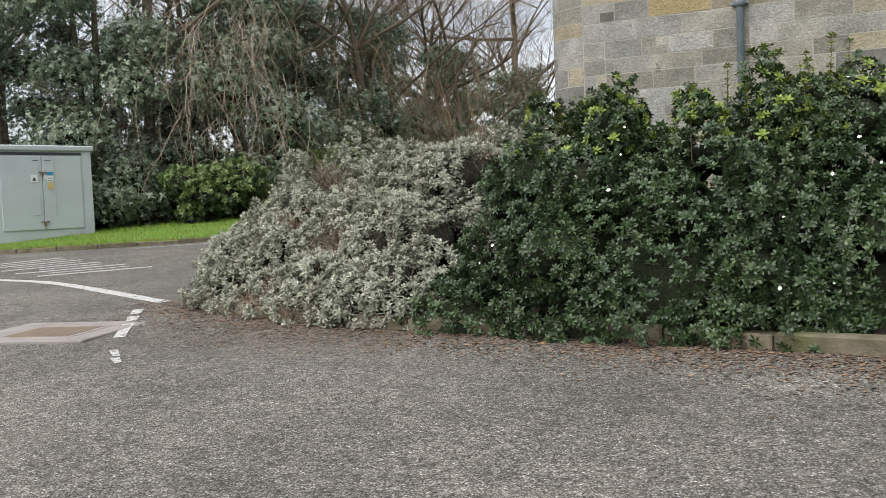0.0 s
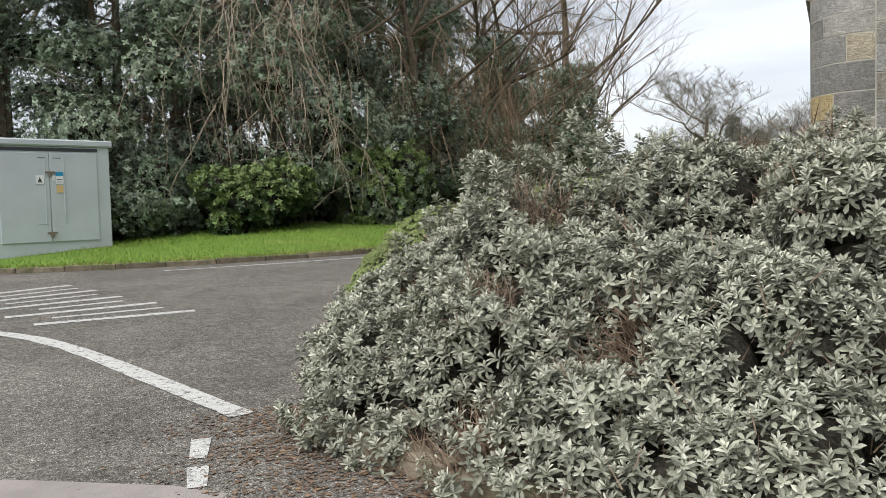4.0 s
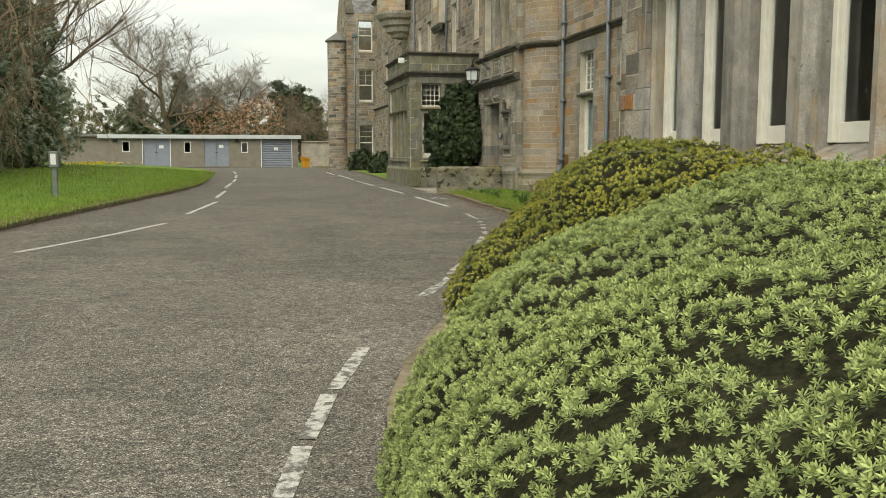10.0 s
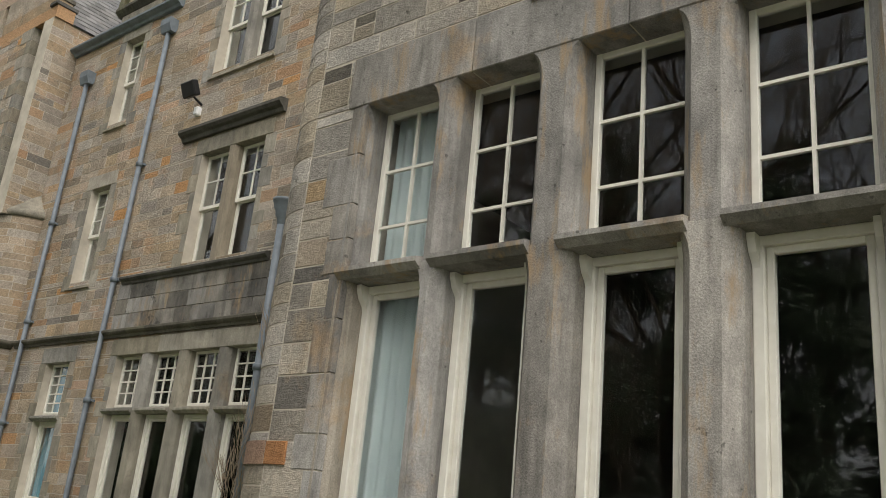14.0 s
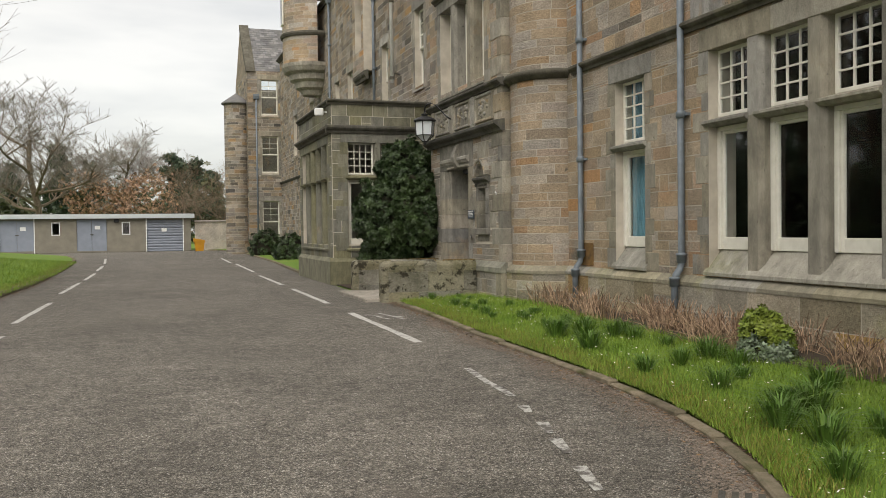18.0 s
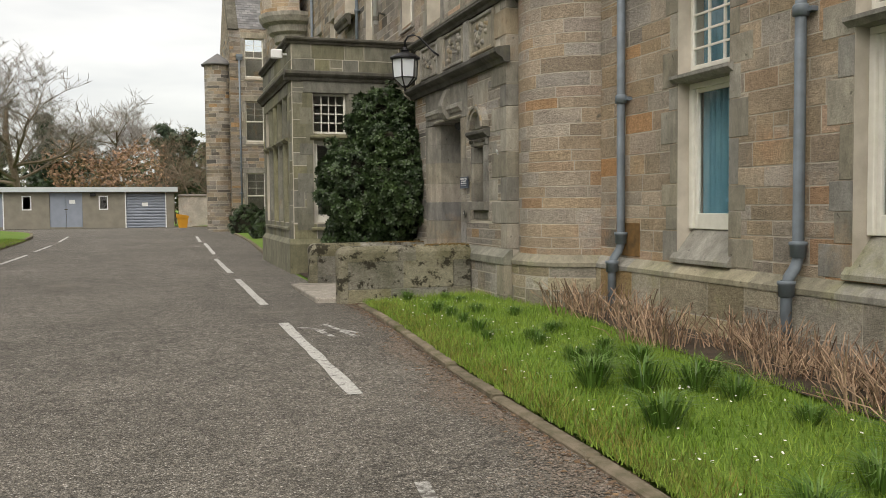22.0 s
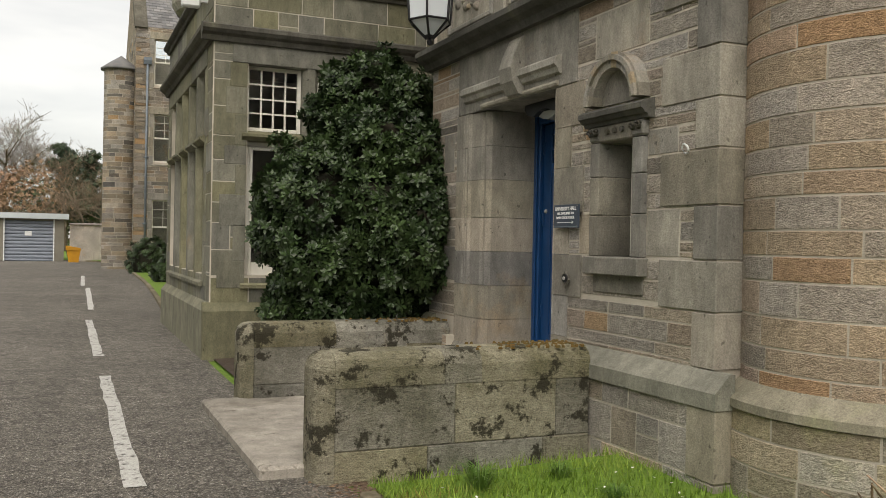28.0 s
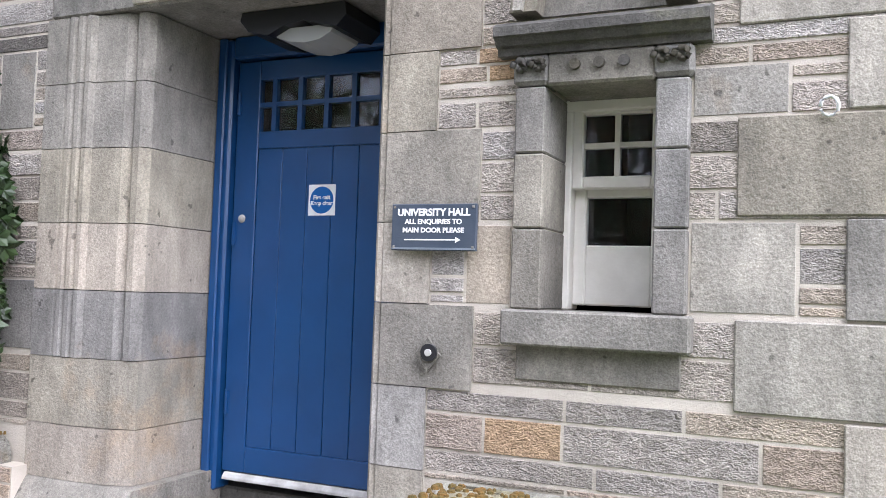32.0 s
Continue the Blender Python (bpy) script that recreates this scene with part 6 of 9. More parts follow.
def parapet(name, y0, y1, x0, x1, z1, seed, label):
    rnd = random.Random(seed)
    root = thing(name, label, "parapet", ((x0 + x1) / 2, (y0 + y1) / 2, 0.8), kind="structure")
    rows = [(0.7, 1.02), (1.02, z1 - 0.22)]
    for r, (a, b) in enumerate(rows):
        x = x0 + 0.072
        while x < x1 - 0.05:
            w = min(rnd.uniform(0.55, 0.95), x1 - x)
            if x1 - x - w < 0.25:
                w = x1 - x
            part("stone", Shape().box(x + 0.002, x + w - 0.002, y0 + rnd.uniform(0, 0.006), y1 - rnd.uniform(0, 0.006), a + 0.002, b - 0.002, 0.006), M_MOSSWALL, root)
            x += w
    x, zc = x0 + 0.072, z1 - 0.22
    o = [(y0, zc), (y0, z1 - 0.09), (y0 + 0.025, z1 - 0.04), (y0 + 0.08, z1), (y1 - 0.08, z1), (y1 - 0.025, z1 - 0.04), (y1, z1 - 0.09), (y1, zc)]
    for w in (0.42, 0.56, 1.0):
        xe = x0 + (x1 - x0) * w if w < 1 else x1
        part("coping_stone", Shape().prism(o, x + 0.0015, xe - 0.0015), M_MOSSWALL, root)
        x = xe
    # the rounded free end
    def end_ring(ins):
        c = []
        for cy, a0 in ((y0 + 0.13, 270), (y1 - 0.13, 180)):
            for k in range(5):
                t = radians(a0 - 22.5 * k)
                c.append((x0 + 0.07 + (0.13 - ins) * math.cos(t), cy + (0.13 - ins) * math.sin(t)))
        return [(x0 + 0.07, y0 + ins)] + c + [(x0 + 0.07, y1 - ins)]
    end = Shape()
    levels = ((0.7, 0.0), (z1 - 0.10, 0.0), (z1 - 0.045, 0.022), (z1 - 0.012, 0.06), (z1 + 0.001, 0.12))
    m = len(end_ring(0.0))
    end.add([(x, y, z) for z, ins in levels for x, y in end_ring(ins)], [(i * m + j, i * m + (j + 1) % m, (i + 1) * m + (j + 1) % m, (i + 1) * m + j) for i in range(4) for j in range(m)] + [tuple(range(4 * m, 5 * m))])
    part("end_stone", end, M_MOSSWALL, root, "rounded end stone")
    part("mortar_core", Shape().box(x0 + 0.08, x1 - 0.01, y0 + 0.02, y1 - 0.02, 0.7, z1 - 0.05), M_MORTAR, root)
    mo = Shape()
    for k in range(120):
        x, y = x1 - abs(rnd.gauss(0, 0.35)) - 0.02, rnd.uniform(y0 + 0.02, y1 - 0.02)
        if x < x0:
            continue
        q = rnd.uniform(0.008, 0.022)
        mo.lathe([(0.0, z1 + 0.012), (q * 0.7, z1 + 0.008), (q, z1 - 0.006)], (x, y), 6)
    tagged(part("moss", mo, M_MOSS, root, "orange-brown moss cushions"), kind="stuff")


M_MOSS = mat("orange_moss", (0.17, 0.095, 0.025), (0.10, 0.08, 0.028), 30.0, 0.95, 0.8, 120.0)
parapet("parapet_near", 35.76, 36.16, -2.65, -0.67, 1.65, 51, "low stone parapet blotched with black and orange lichen")
parapet("parapet_far", 38.5, 38.9, -2.62, -0.57, 1.59, 52, "low mossy stone parapet beyond the steps")

# ---- lantern on its bracket ----
lantern = thing("wall_lantern", "black iron lantern with white glass on a curled bracket", "lantern", (-1.04, 38.05, 4.24))
LC = (-1.04, 38.05)
M_OPAL = mat("opal_glass", (0.66, 0.70, 0.74), None, 3.0, 0.25, spec=0.5)
glass = part("glass", Shape().lathe([(0.03, 4.32), (0.205, 4.47), (0.225, 4.78), (0.21, 4.79)], LC, 6), M_OPAL, lantern, "white opal glass")
for k in range(6):
    a = k * math.pi / 3
    c, s_ = math.cos(a), math.sin(a)
    part("rib", Shape().tube([(LC[0] + r * c, LC[1] + r * s_, z) for r, z in ((0.035, 4.31), (0.21, 4.465), (0.23, 4.79))], 0.012, 5), M_BLACK, glass)
    e = a + math.pi / 3
    part("ring_bar", Shape().tube([(LC[0] + 0.21 * c, LC[1] + 0.21 * s_, 4.468), (LC[0] + 0.21 * math.cos(e), LC[1] + 0.21 * math.sin(e), 4.468)], 0.011, 5), M_BLACK, glass)
part("cap", Shape().lathe([(0.0, 5.02), (0.035, 5.0), (0.04, 4.97), (0.085, 4.96), (0.085, 4.94), (0.06, 4.93), (0.09, 4.91), (0.2, 4.87), (0.265, 4.82), (0.265, 4.80), (0.235, 4.78), (0.2, 4.78)], LC, 12), M_BLACK, lantern, "black iron cap")
part("finial", Shape().lathe([(0.0, 4.24), (0.02, 4.25), (0.028, 4.28), (0.015, 4.30), (0.05, 4.33), (0.04, 4.35)], LC, 10), M_BLACK, lantern)
loop = [(0.0, 0.0, 5.0), (0.0, -0.02, 5.1), (0.04, -0.06, 5.18), (0.12, -0.13, 5.2), (0.2, -0.2, 5.15), (0.28, -0.32, 5.02), (0.36, -0.46, 4.88), (0.42, -0.56, 4.80), (0.49, -0.62, 4.78)]
part("bracket", Shape().tube([(LC[0] + a, LC[1] + b, z) for a, b, z in loop], 0.019, 7), M_BLACK, lantern, "curled iron bracket", smooth=True)

# ---- the flat-roofed porch room beyond ----
PS, PW = south(41.8), west(-2.47)
wall("wall_porch_south", PS, -0.6, 2.462, 1.55, 5.72, [(0.35, 2.03, 1.9, 4.66)], seed=61, label="sandstone side wall of the flat-roofed porch", stone=M_GREENSTONE, course=(0.26, 0.4))
wall("wall_porch_front", PW, 41.808, 46.9, 1.55, 5.72, [(42.45, 46.4, 1.9, 4.66)], seed=62, label="sandstone front of the flat-roofed porch", stone=M_GREENSTONE, course=(0.26, 0.4))
wall("wall_porch_north", north(46.9), -2.45, 0.6, 0.3, 5.72, [], seed=63, label="sandstone end wall of the porch")
window("window_12", PS, 0.35, 2.03, 1.9, 4.66, 2, 0.2, transom=3.72, up=(4, 4), seed=16, label="tall two-light porch window with many-paned top lights", stone=M_GREENSTONE)
window("window_14", PW, 42.45, 46.4, 1.9, 4.66, 5, 0.26, transom=3.72, up=(2, 4), seed=18, stone=M_GREENSTONE, label="row of five tall porch lights between stone mullions")
for nm, fm, a, b in (("south", PS, -0.6, 2.47), ("front", PW, 41.8, 46.9)):
    moulding("cornice_porch_" + nm, fm, a, b + (0.0 if nm == "front" else 0.16), 5.1, 0.2, 0.17)
    moulding("coping_porch_" + nm, fm, a, b + (0.0 if nm == "front" else 0.12), 5.8, 0.13, 0.12)
    structure("plinth_porch_" + nm, Shape(fm).prism([(-0.02, 0.3), (0.09, 0.3), (0.09, 1.45), (0.0, 1.56), (-0.02, 1.56)], a, b + (0.0 if nm == "front" else 0.092)), M_GREENSTONE, "projecting plinth of the porch", "moulding")
structure("roof_porch", Shape().box(-2.4, 0.6, 41.85, 46.85, 5.3, 5.45), M_SLATE, "flat porch roof behind its parapet", "roof")
structure("floor_porch", Shape().box(-2.4, 0.6, 41.85, 46.85, 1.3, 1.5), M_DARK, "porch floor coloured near-black for room shade", "floor")
cam_box = thing("security_camera", "small white camera box on the porch parapet", "camera", (-2.6, 42.3, 5.55))
part("housing", Shape().box(-2.82, -2.58, 42.25, 42.37, 5.42, 5.62, 0.02), M_SIGNWHITE, cam_box)
part("bracket", Shape().box(-2.60, -2.46, 42.29, 42.33, 5.5, 5.54), M_SIGNWHITE, cam_box)

# ---- the long recessed front and the far wing ----
FAR = west(0.6)
fw = [(43.2, 44.1, 6.6, 8.9), (47.2, 48.0, 6.2, 8.6), (49.4, 50.6, 8.6, 11.0), (52.5, 53.4, 6.4, 8.6), (55, 55.8, 6.4, 8.6), (48.6, 52.2, 1.9, 4.4), (54, 58, 1.9, 4.4), (61, 65, 1.9, 4.4), (61, 62, 6.4, 8.6), (66, 67, 6.4, 8.6)]
wall("wall_far", FAR, 39.0, 72.0, 0.3, 12.6, fw, seed=71, stone=M_FARSTONE)
for i, (a, b, c, e) in enumerate(fw):
    window("window_%d" % (20 + i), FAR, a, b, c, e, max(1, round((b - a) / 1.0)), 0.24, two_sash=True, up=(2, 3), low=(1, 1), seed=20 + i, jambs=i < 3)
moulding("string_far", FAR, 39.0, 72.0, 5.24, 0.14, 0.12)
moulding("eaves_far", FAR, 39.0, 72.0, 12.6, 0.2, 0.22)
wall("buttress_far", west(0.25), 49.2, 50.9, 8.0, 12.6, [(49.5, 50.5, 8.8, 11.0)], seed=72, label="corbelled stone oriel on the long front")
moulding("buttress_corbel", west(0.4), 49.2, 50.9, 8.0, 0.3, 0.16)
pole = thing("flagpole", "white painted flagpole fixed to the long front above the porch", "flagpole", (0.35, 45.8, 7.1))
M_POLE = mat("white_pole_paint", (0.74, 0.74, 0.72), (0.62, 0.62, 0.60), 4.0, 0.5)
part("shaft", Shape().tube([(0.35, 45.8, 7.0), (0.33, 45.8, 12.0), (0.30, 45.8, 17.2)], 0.065, 10, 0.035), M_POLE, pole, smooth=True)
part("truck", Shape().lathe([(0.0, 17.32), (0.05, 17.29), (0.06, 17.24), (0.04, 17.18), (0.0, 17.17)], (0.30, 45.8), 10), M_POLE, pole, smooth=True)
for z in (7.15, 9.6):
    part("bracket", Shape().tube([(0.6, 45.8, z + 0.12), (0.45, 45.8, z + 0.16), (0.36, 45.8, z)], 0.028, 6), M_SOOT, pole, "dark iron bracket")
    part("collar", Shape().lathe([(0.06, z - 0.05), (0.085, z - 0.05), (0.085, z + 0.05), (0.06, z + 0.05)], (0.35, 45.8), 10), M_SOOT, pole)
downpipe(FAR, 48.8, 5.3, 12.2, collars=(8, 10.4))
downpipe(FAR, 56.6, 1.0, 12.2, collars=(4, 8, 10.4))
TC = (0.25, 59.2)
bow("wall_far_turret", TC, 1.35, 90, 270, 9.9, 13.4, 73, "round corbelled turret of weathered sandstone")
M_LEAD = mat("weathered_lead", (0.20, 0.205, 0.19), (0.14, 0.145, 0.13), 3.0, 0.6, 0.2, 20.0)
turret = thing("turret_dressings", "corbel, bands and lead cone of the round turret", "turret", (*TC, 8), kind="structure")
part("corbel", Shape().lathe([(0.2, 8.5), (0.5, 8.55), (0.6, 8.75), (0.8, 8.85), (0.85, 9.1), (1.05, 9.2), (1.1, 9.45), (1.3, 9.55), (1.42, 9.75), (1.44, 9.9), (1.3, 9.92)], TC, 24), M_ASHLAR, turret)
for z in (11.2, 13.4):
    part("band", Shape().lathe([(1.3, z - 0.1), (1.42, z - 0.1), (1.47, z), (1.45, z + 0.08), (1.3, z + 0.12)], TC, 24), M_SOOT, turret)
part("cone", Shape().lathe([(1.45, 13.5), (1.1, 14.0), (0.6, 14.7), (0.02, 15.2)], TC, 24), M_LEAD, turret, "grey lead cone")
part("sash_frame", Shape(west(-1.11)).box(58.95, 59.5, -0.02, 0.05, 11.7, 13.4, 0.02), M_PAINT, turret)
part("sash_pane", Shape(west(-1.11)).box(59.02, 59.43, 0.05, 0.056, 11.78, 13.32), M_GLASS, turret)
WING, WINGW = south(72.0), west(-1.35)
ww = [(-0.45, 0.55, 1.6, 4.1), (-0.45, 0.55, 5.8, 8.0), (-0.45, 0.55, 9.3, 11.4)]
wall("wall_wing_south", WING, -2.5, 1.35, 0.3, 11.9, ww, dress=[(a - 0.2, b + 0.2, c - 0.2, e + 0.3) for a, b, c, e in ww], seed=81, stone=M_FARSTONE, label="south wall of the far wing")
wall("wall_wing_west", WINGW, 72.0, 79.0, 0.3, 11.9, [], seed=82, stone=M_FARSTONE, label="west gable wall of the far wing")
for i, (a, b, c, e) in enumerate(ww):
    window("window_%d" % (40 + i), WING, a, b, c, e, 1, two_sash=True, up=(2, 3), low=(1, 1), seed=50 + i)
wg = thing("gable_wing", "steep coped gable of the far wing", "gable", (-1.35, 75, 11.9), kind="structure")
part("gable_wall", Shape(WINGW).prism([(72.0, 11.9), (79.0, 11.9), (75.5, 15.3)], -0.4, 0.0, axis=1), M_FARSTONE, wg)
part("coping", Shape(WINGW).prism([(71.9, 11.85), (72.25, 11.85), (75.5, 15.05), (75.5, 15.4)], -0.5, 0.06, axis=1), M_SOOT, wg)
slate_roof("roof_wing", (-1.2, 72.0, 11.9), (5, 72.0, 11.9), (5, 75.5, 15.2), (-1.2, 75.5, 15.2), "slate roof of the far wing")
downpipe(WING, 0.85, 1.0, 10.2, collars=(3, 6))
WT = (-1.9, 73.2)
bow("wall_wing_tower", WT, 0.72, 90, 360, 0.3, 10.0, 83, "slim round stair tower of the far wing", M_FARSTONE)
wt = thing("tower_cone", "grey lead cone on the round stair tower", "roof", (*WT, 10), kind="structure")
part("cone", Shape().lathe([(0.72, 10.0), (0.88, 10.0), (0.88, 10.08), (0.45, 10.4), (0.02, 10.7)], WT, 20), M_SLATE, wt, smooth=True)
structure("wall_end", Shape().box(-1.3, 9.3, 79.0, 79.3, 0.3, 11.9), M_STONE, "plain end wall of the far wing", "wall")

# ---- road paint, covers and litter ----
def ribbon(pts, width, lift, wobble=0.0, seed=0):
    p = smooth_line(pts, 0.35) if len(pts) > 2 else np.array([np.array(pts[0]) + (np.array(pts[1]) - np.array(pts[0])) * t for t in np.linspace(0, 1, max(2, int(np.hypot(pts[1][0] - pts[0][0], pts[1][1] - pts[0][1]) / 0.35) + 1))])
    d = np.gradient(p, axis=0)
    n = np.stack([-d[:, 1], d[:, 0]], 1) / np.linalg.norm(d, axis=1)[:, None]
    rnd = random.Random(seed)
    s = Shape()
    v = []
    for q, m in zip(p, n):
        a, b = width / 2 + rnd.uniform(-wobble, wobble), width / 2 + rnd.uniform(-wobble, wobble)
        for o in (-a, b):
            xy = q + m * o
            v.append((xy[0], xy[1], ground_z(xy[1]) + lift))
    s.add(v, [(2 * i, 2 * i + 2, 2 * i + 3, 2 * i + 1) for i in range(len(p) - 1)])
    return s


def marking(pts, width=0.1, label="worn white painted line on the drive", group="white edge dashes", seed=0, paint=None):
    ob = part("road_line", ribbon(pts, width, 0.026, 0.012, seed), paint or M_WHITE, None)
    return tagged(ob, label, "road marking", group, "structure")


for a, b in ((65.3, 58.8), (57.7, 49.8), (47.5, 42.4), (40.7, 36.1), (34.1, 29.9)):
    marking([(-3.75 + 0.1 * (a > 48) + 0.12 * (a > 56), a), (-3.75 + 0.1 * (b > 48), b)], 0.12, seed=int(a))
for q in (((-3.88, 27.7), (-3.97, 26.9), (-4.03, 26.1)), ((-4.1, 25.7), (-4.16, 25.45)), ((-4.2, 25.1), (-4.3, 24.75)), ((-4.33, 24.6), (-4.42, 24.2)), ((-4.5, 23.9), (-4.62, 23.4)), ((-4.75, 23.1), (-5.1, 22.1)), ((-5.2, 21.8), (-5.6, 20.8)), ((-5.7, 20.5), (-6.15, 19.4)), ((-6.2, 19.2), (-6.65, 18.2))):
    marking(q, 0.085, seed=len(q), paint=M_WORNWHITE)
marking([(-5.3, 20.6), (-5.9, 19.3), (-6.5, 17.95)], 0.16, group="white bed lines", paint=M_WORNWHITE)
marking([(-6.55, 17.9), (-6.25, 17.45)], 0.14, group="white bed lines")
for q in (((-8.35, 10.9), (-8.42, 11.5)), ((-8.44, 11.8), (-8.43, 12.5)), ((-8.42, 12.6), (-8.37, 13.2)), ((-8.35, 13.3), (-8.2, 14.02)), ((-8.17, 14.12), (-7.98, 14.92)), ((-7.94, 15.02), (-7.6, 16.08)), ((-6.75, 18.1), (-6.5, 18.6))):
    marking(q, 0.11, group="white bed lines", seed=7, paint=M_WORNWHITE)
for q in (((-9.05, 61.6), (-9.3, 68.4)), ((-9.0, 54.0), (-9.0, 58.5)), ((-9.02, 47.6), (-8.97, 52.0)), ((-9.2, 41.7), (-9.08, 46.3)), ((-9.3, 34.7), (-9.15, 38.9)), ((-9.7, 28.6), (-9.23, 32.9)), ((-11.56, 22.4), (-10.7, 24.3), (-9.95, 26.3)), ((-15.9, 16.9), (-14.2, 18.6), (-12.6, 20.5))):
    marking(q, 0.11, seed=3)
marking([(-20, 12.6), (-14.2, 10.8), (-11.7, 10.25), (-10.2, 9.65), (-9, 9.08), (-7.4, 8.3)], 0.19, "thick white painted arc across the junction", "junction lines")
for a, b in (((-7.3, 7.75), (-7.05, 7.42)), ((-6.95, 7.3), (-6.72, 7.02)), ((-6.6, 6.85), (-6.05, 6.15)), ((-5.6, 5.62), (-5.35, 5.4)), ((-5.3, 5.33), (-5.12, 5.18))):
    marking([a, b], 0.11 if a[0] < -6 else 0.06, "broken white painted dash on the drive", "junction dashes")
for i in range(9):
    t = i / 8
    a = np.array((-16.5, 12.5)) * (1 - t) + np.array((-12.6, 11.0)) * t
    b = np.array((-15.8, 14.5)) * (1 - t) + np.array((-11.3, 12.4)) * t
    k = (0.0, 0.1, 0.0, 0.25, 0.05, 0.3, 0.0, 0.2, 0.0)[i]
    marking([tuple(a + (b - a) * k), tuple(b - (b - a) * k * 0.4)], (0.19, 0.13)[i % 2], "worn white hatch bar on the drive", "hatch bars", seed=i)
for q in (((-3.62, 33.66), (-3.37, 33.3)), ((-3.45, 33.35), (-3.37, 32.8)), ((-3.31, 33.84), (-3.2, 33.3)), ((-3.2, 33.3), (-3.05, 33.0)), ((-3.2, 33.2), (-3.13, 32.72))):
    marking(q, 0.07, "flaking white painted figure on the drive", "painted figures", paint=M_WORNWHITE)
M_CONC = mat("pale_concrete", (0.30, 0.27, 0.25), (0.24, 0.215, 0.20), 4.0, 0.9, 0.4, 60.0)
M_RUSTPLATE = mat("brown_iron_cover", (0.20, 0.15, 0.11), (0.15, 0.115, 0.085), 6.0, 0.7, 0.4, 90.0)
pad = thing("manhole_cover", "rusty brown cover in a pale concrete pad in the drive", "manhole", (-7.0, 6.35, 0.28))
PADM = Matrix.Translation((-6.98, 6.36, ground_z(6.36))) @ Matrix.Rotation(radians(14), 4, "Z")
part("concrete_pad", Shape(PADM).box(-0.78, 0.62, -0.66, 0.62, -0.05, 0.035, 0.01), M_CONC, pad)
part("frame", Shape(PADM).box(-0.42, 0.38, -0.5, 0.25, 0.0, 0.04, 0.003), M_CONC, pad)
part("cover", Shape(PADM).box(-0.36, 0.32, -0.44, 0.19, 0.02, 0.044, 0.003), M_RUSTPLATE, pad)
drain = thing("drain_grating", "small iron drain grating beside the kerb", "drain", (-3.85, 22.9, 0.68))
DM = Matrix.Translation((-3.88, 22.9, ground_z(22.9))) @ Matrix.Rotation(radians(-38), 4, "Z")
part("frame", Shape(DM).box(-0.25, 0.25, -0.2, 0.2, -0.05, 0.026, 0.004), M_RUSTPLATE, drain)
for i in range(6):
    part("bar", Shape(DM).box(-0.21 + i * 0.075, -0.17 + i * 0.075, -0.16, 0.16, 0.02, 0.032), M_SOOT, drain)
def flecks(name, centres, size, material, label, seed):
    """Many small scraps lying on the drive, thinning out from where they gather."""
    r = np.random.RandomState(seed)
    n = len(centres)
    z = np.interp(centres[:, 1], GY, GZ) + 0.024
    p = np.column_stack([centres, z])
    tv = ((1.0, 0, 0.05), (0.1, 0.5, 0.2), (-0.9, 0.1, 0.05), (-0.1, -0.55, 0.12))
    fr = turned(np.tile((0.0, 0.0, 1.0), (n, 1)), r, 0.12)
    tagged(new(name, bulk(name, *scatter(p, fr, r.uniform(*size, n), tv, ((0, 1, 2), (0, 2, 3))), material)), label, "litter", kind="stuff")


def along(line, n, r, out, spread, inward=0.1):
    k = r.randint(0, len(line) - 1, n)
    f = r.uniform(0, 1, (n, 1))
    base = line[k] * (1 - f) + line[k + 1] * f
    d = line[k + 1] - line[k]
    nv = np.stack([-d[:, 1], d[:, 0]], 1) / np.linalg.norm(d, axis=1)[:, None]
    return base + nv * (out * (np.abs(r.normal(0, spread, n)) - inward))[:, None]


LR = np.random.RandomState(8)
M_SAND = mat("washed_grit", (0.27, 0.225, 0.185), (0.18, 0.15, 0.125), 40.0, 0.95, piece=0.35)
M_DRYLEAF = mat("dry_leaf", (0.15, 0.09, 0.05), (0.24, 0.165, 0.10), 30.0, 0.9, piece=0.45)
M_HUMUS = mat("leaf_crumbs", (0.12, 0.08, 0.055), (0.19, 0.135, 0.095), 30.0, 0.95, piece=0.4)
front = right_line[(right_line[:, 1] < 9.0) & (right_line[:, 0] < 4)]
side_k = right_line[(right_line[:, 1] > 21) & (right_line[:, 1] < 36)]
flecks("leaf_crumbs", along(front, 14000, LR, 1, 0.5), (0.010, 0.026), M_HUMUS, "brown crumbs of leaf litter washed along the edging", 1)
flecks("fallen_leaves", np.concatenate([along(front, 800, LR, 1, 0.5), along(side_k, 900, LR, 1, 0.16)]), (0.016, 0.034), M_DRYLEAF, "small dry fallen leaves scattered on the drive", 2)
flecks("washed_grit", np.concatenate([along(side_k, 11000, LR, 1, 0.22), along(right_line[(right_line[:, 1] > 9) & (right_line[:, 1] < 21)], 2500, LR, 1, 0.2), np.column_stack([LR.normal(-4.6, 0.9, 3500), LR.normal(6.1, 0.22, 3500)])]), (0.006, 0.014), M_SAND, "pale grit washed along the kerb", 3)
worn = []
for yk, ln, wd in ((23.4, 0.5, 0.16), (25.2, 0.7, 0.2), (27.0, 0.8, 0.22), (29.6, 0.6, 0.18), (31.6, 0.5, 0.14)):
    yw = LR.normal(yk, ln, 4000)
    worn.append(np.column_stack([np.interp(yw, side_k[:, 1], side_k[:, 0]) - 0.06 - np.abs(LR.normal(0.08, wd, 4000)) * np.exp(-((yw - yk) / ln) ** 2 / 3), yw]))
flecks("worn_grit_patches", np.concatenate(worn), (0.007, 0.016), M_SAND, "pale pinkish grit lying in patches along the edging", 12)
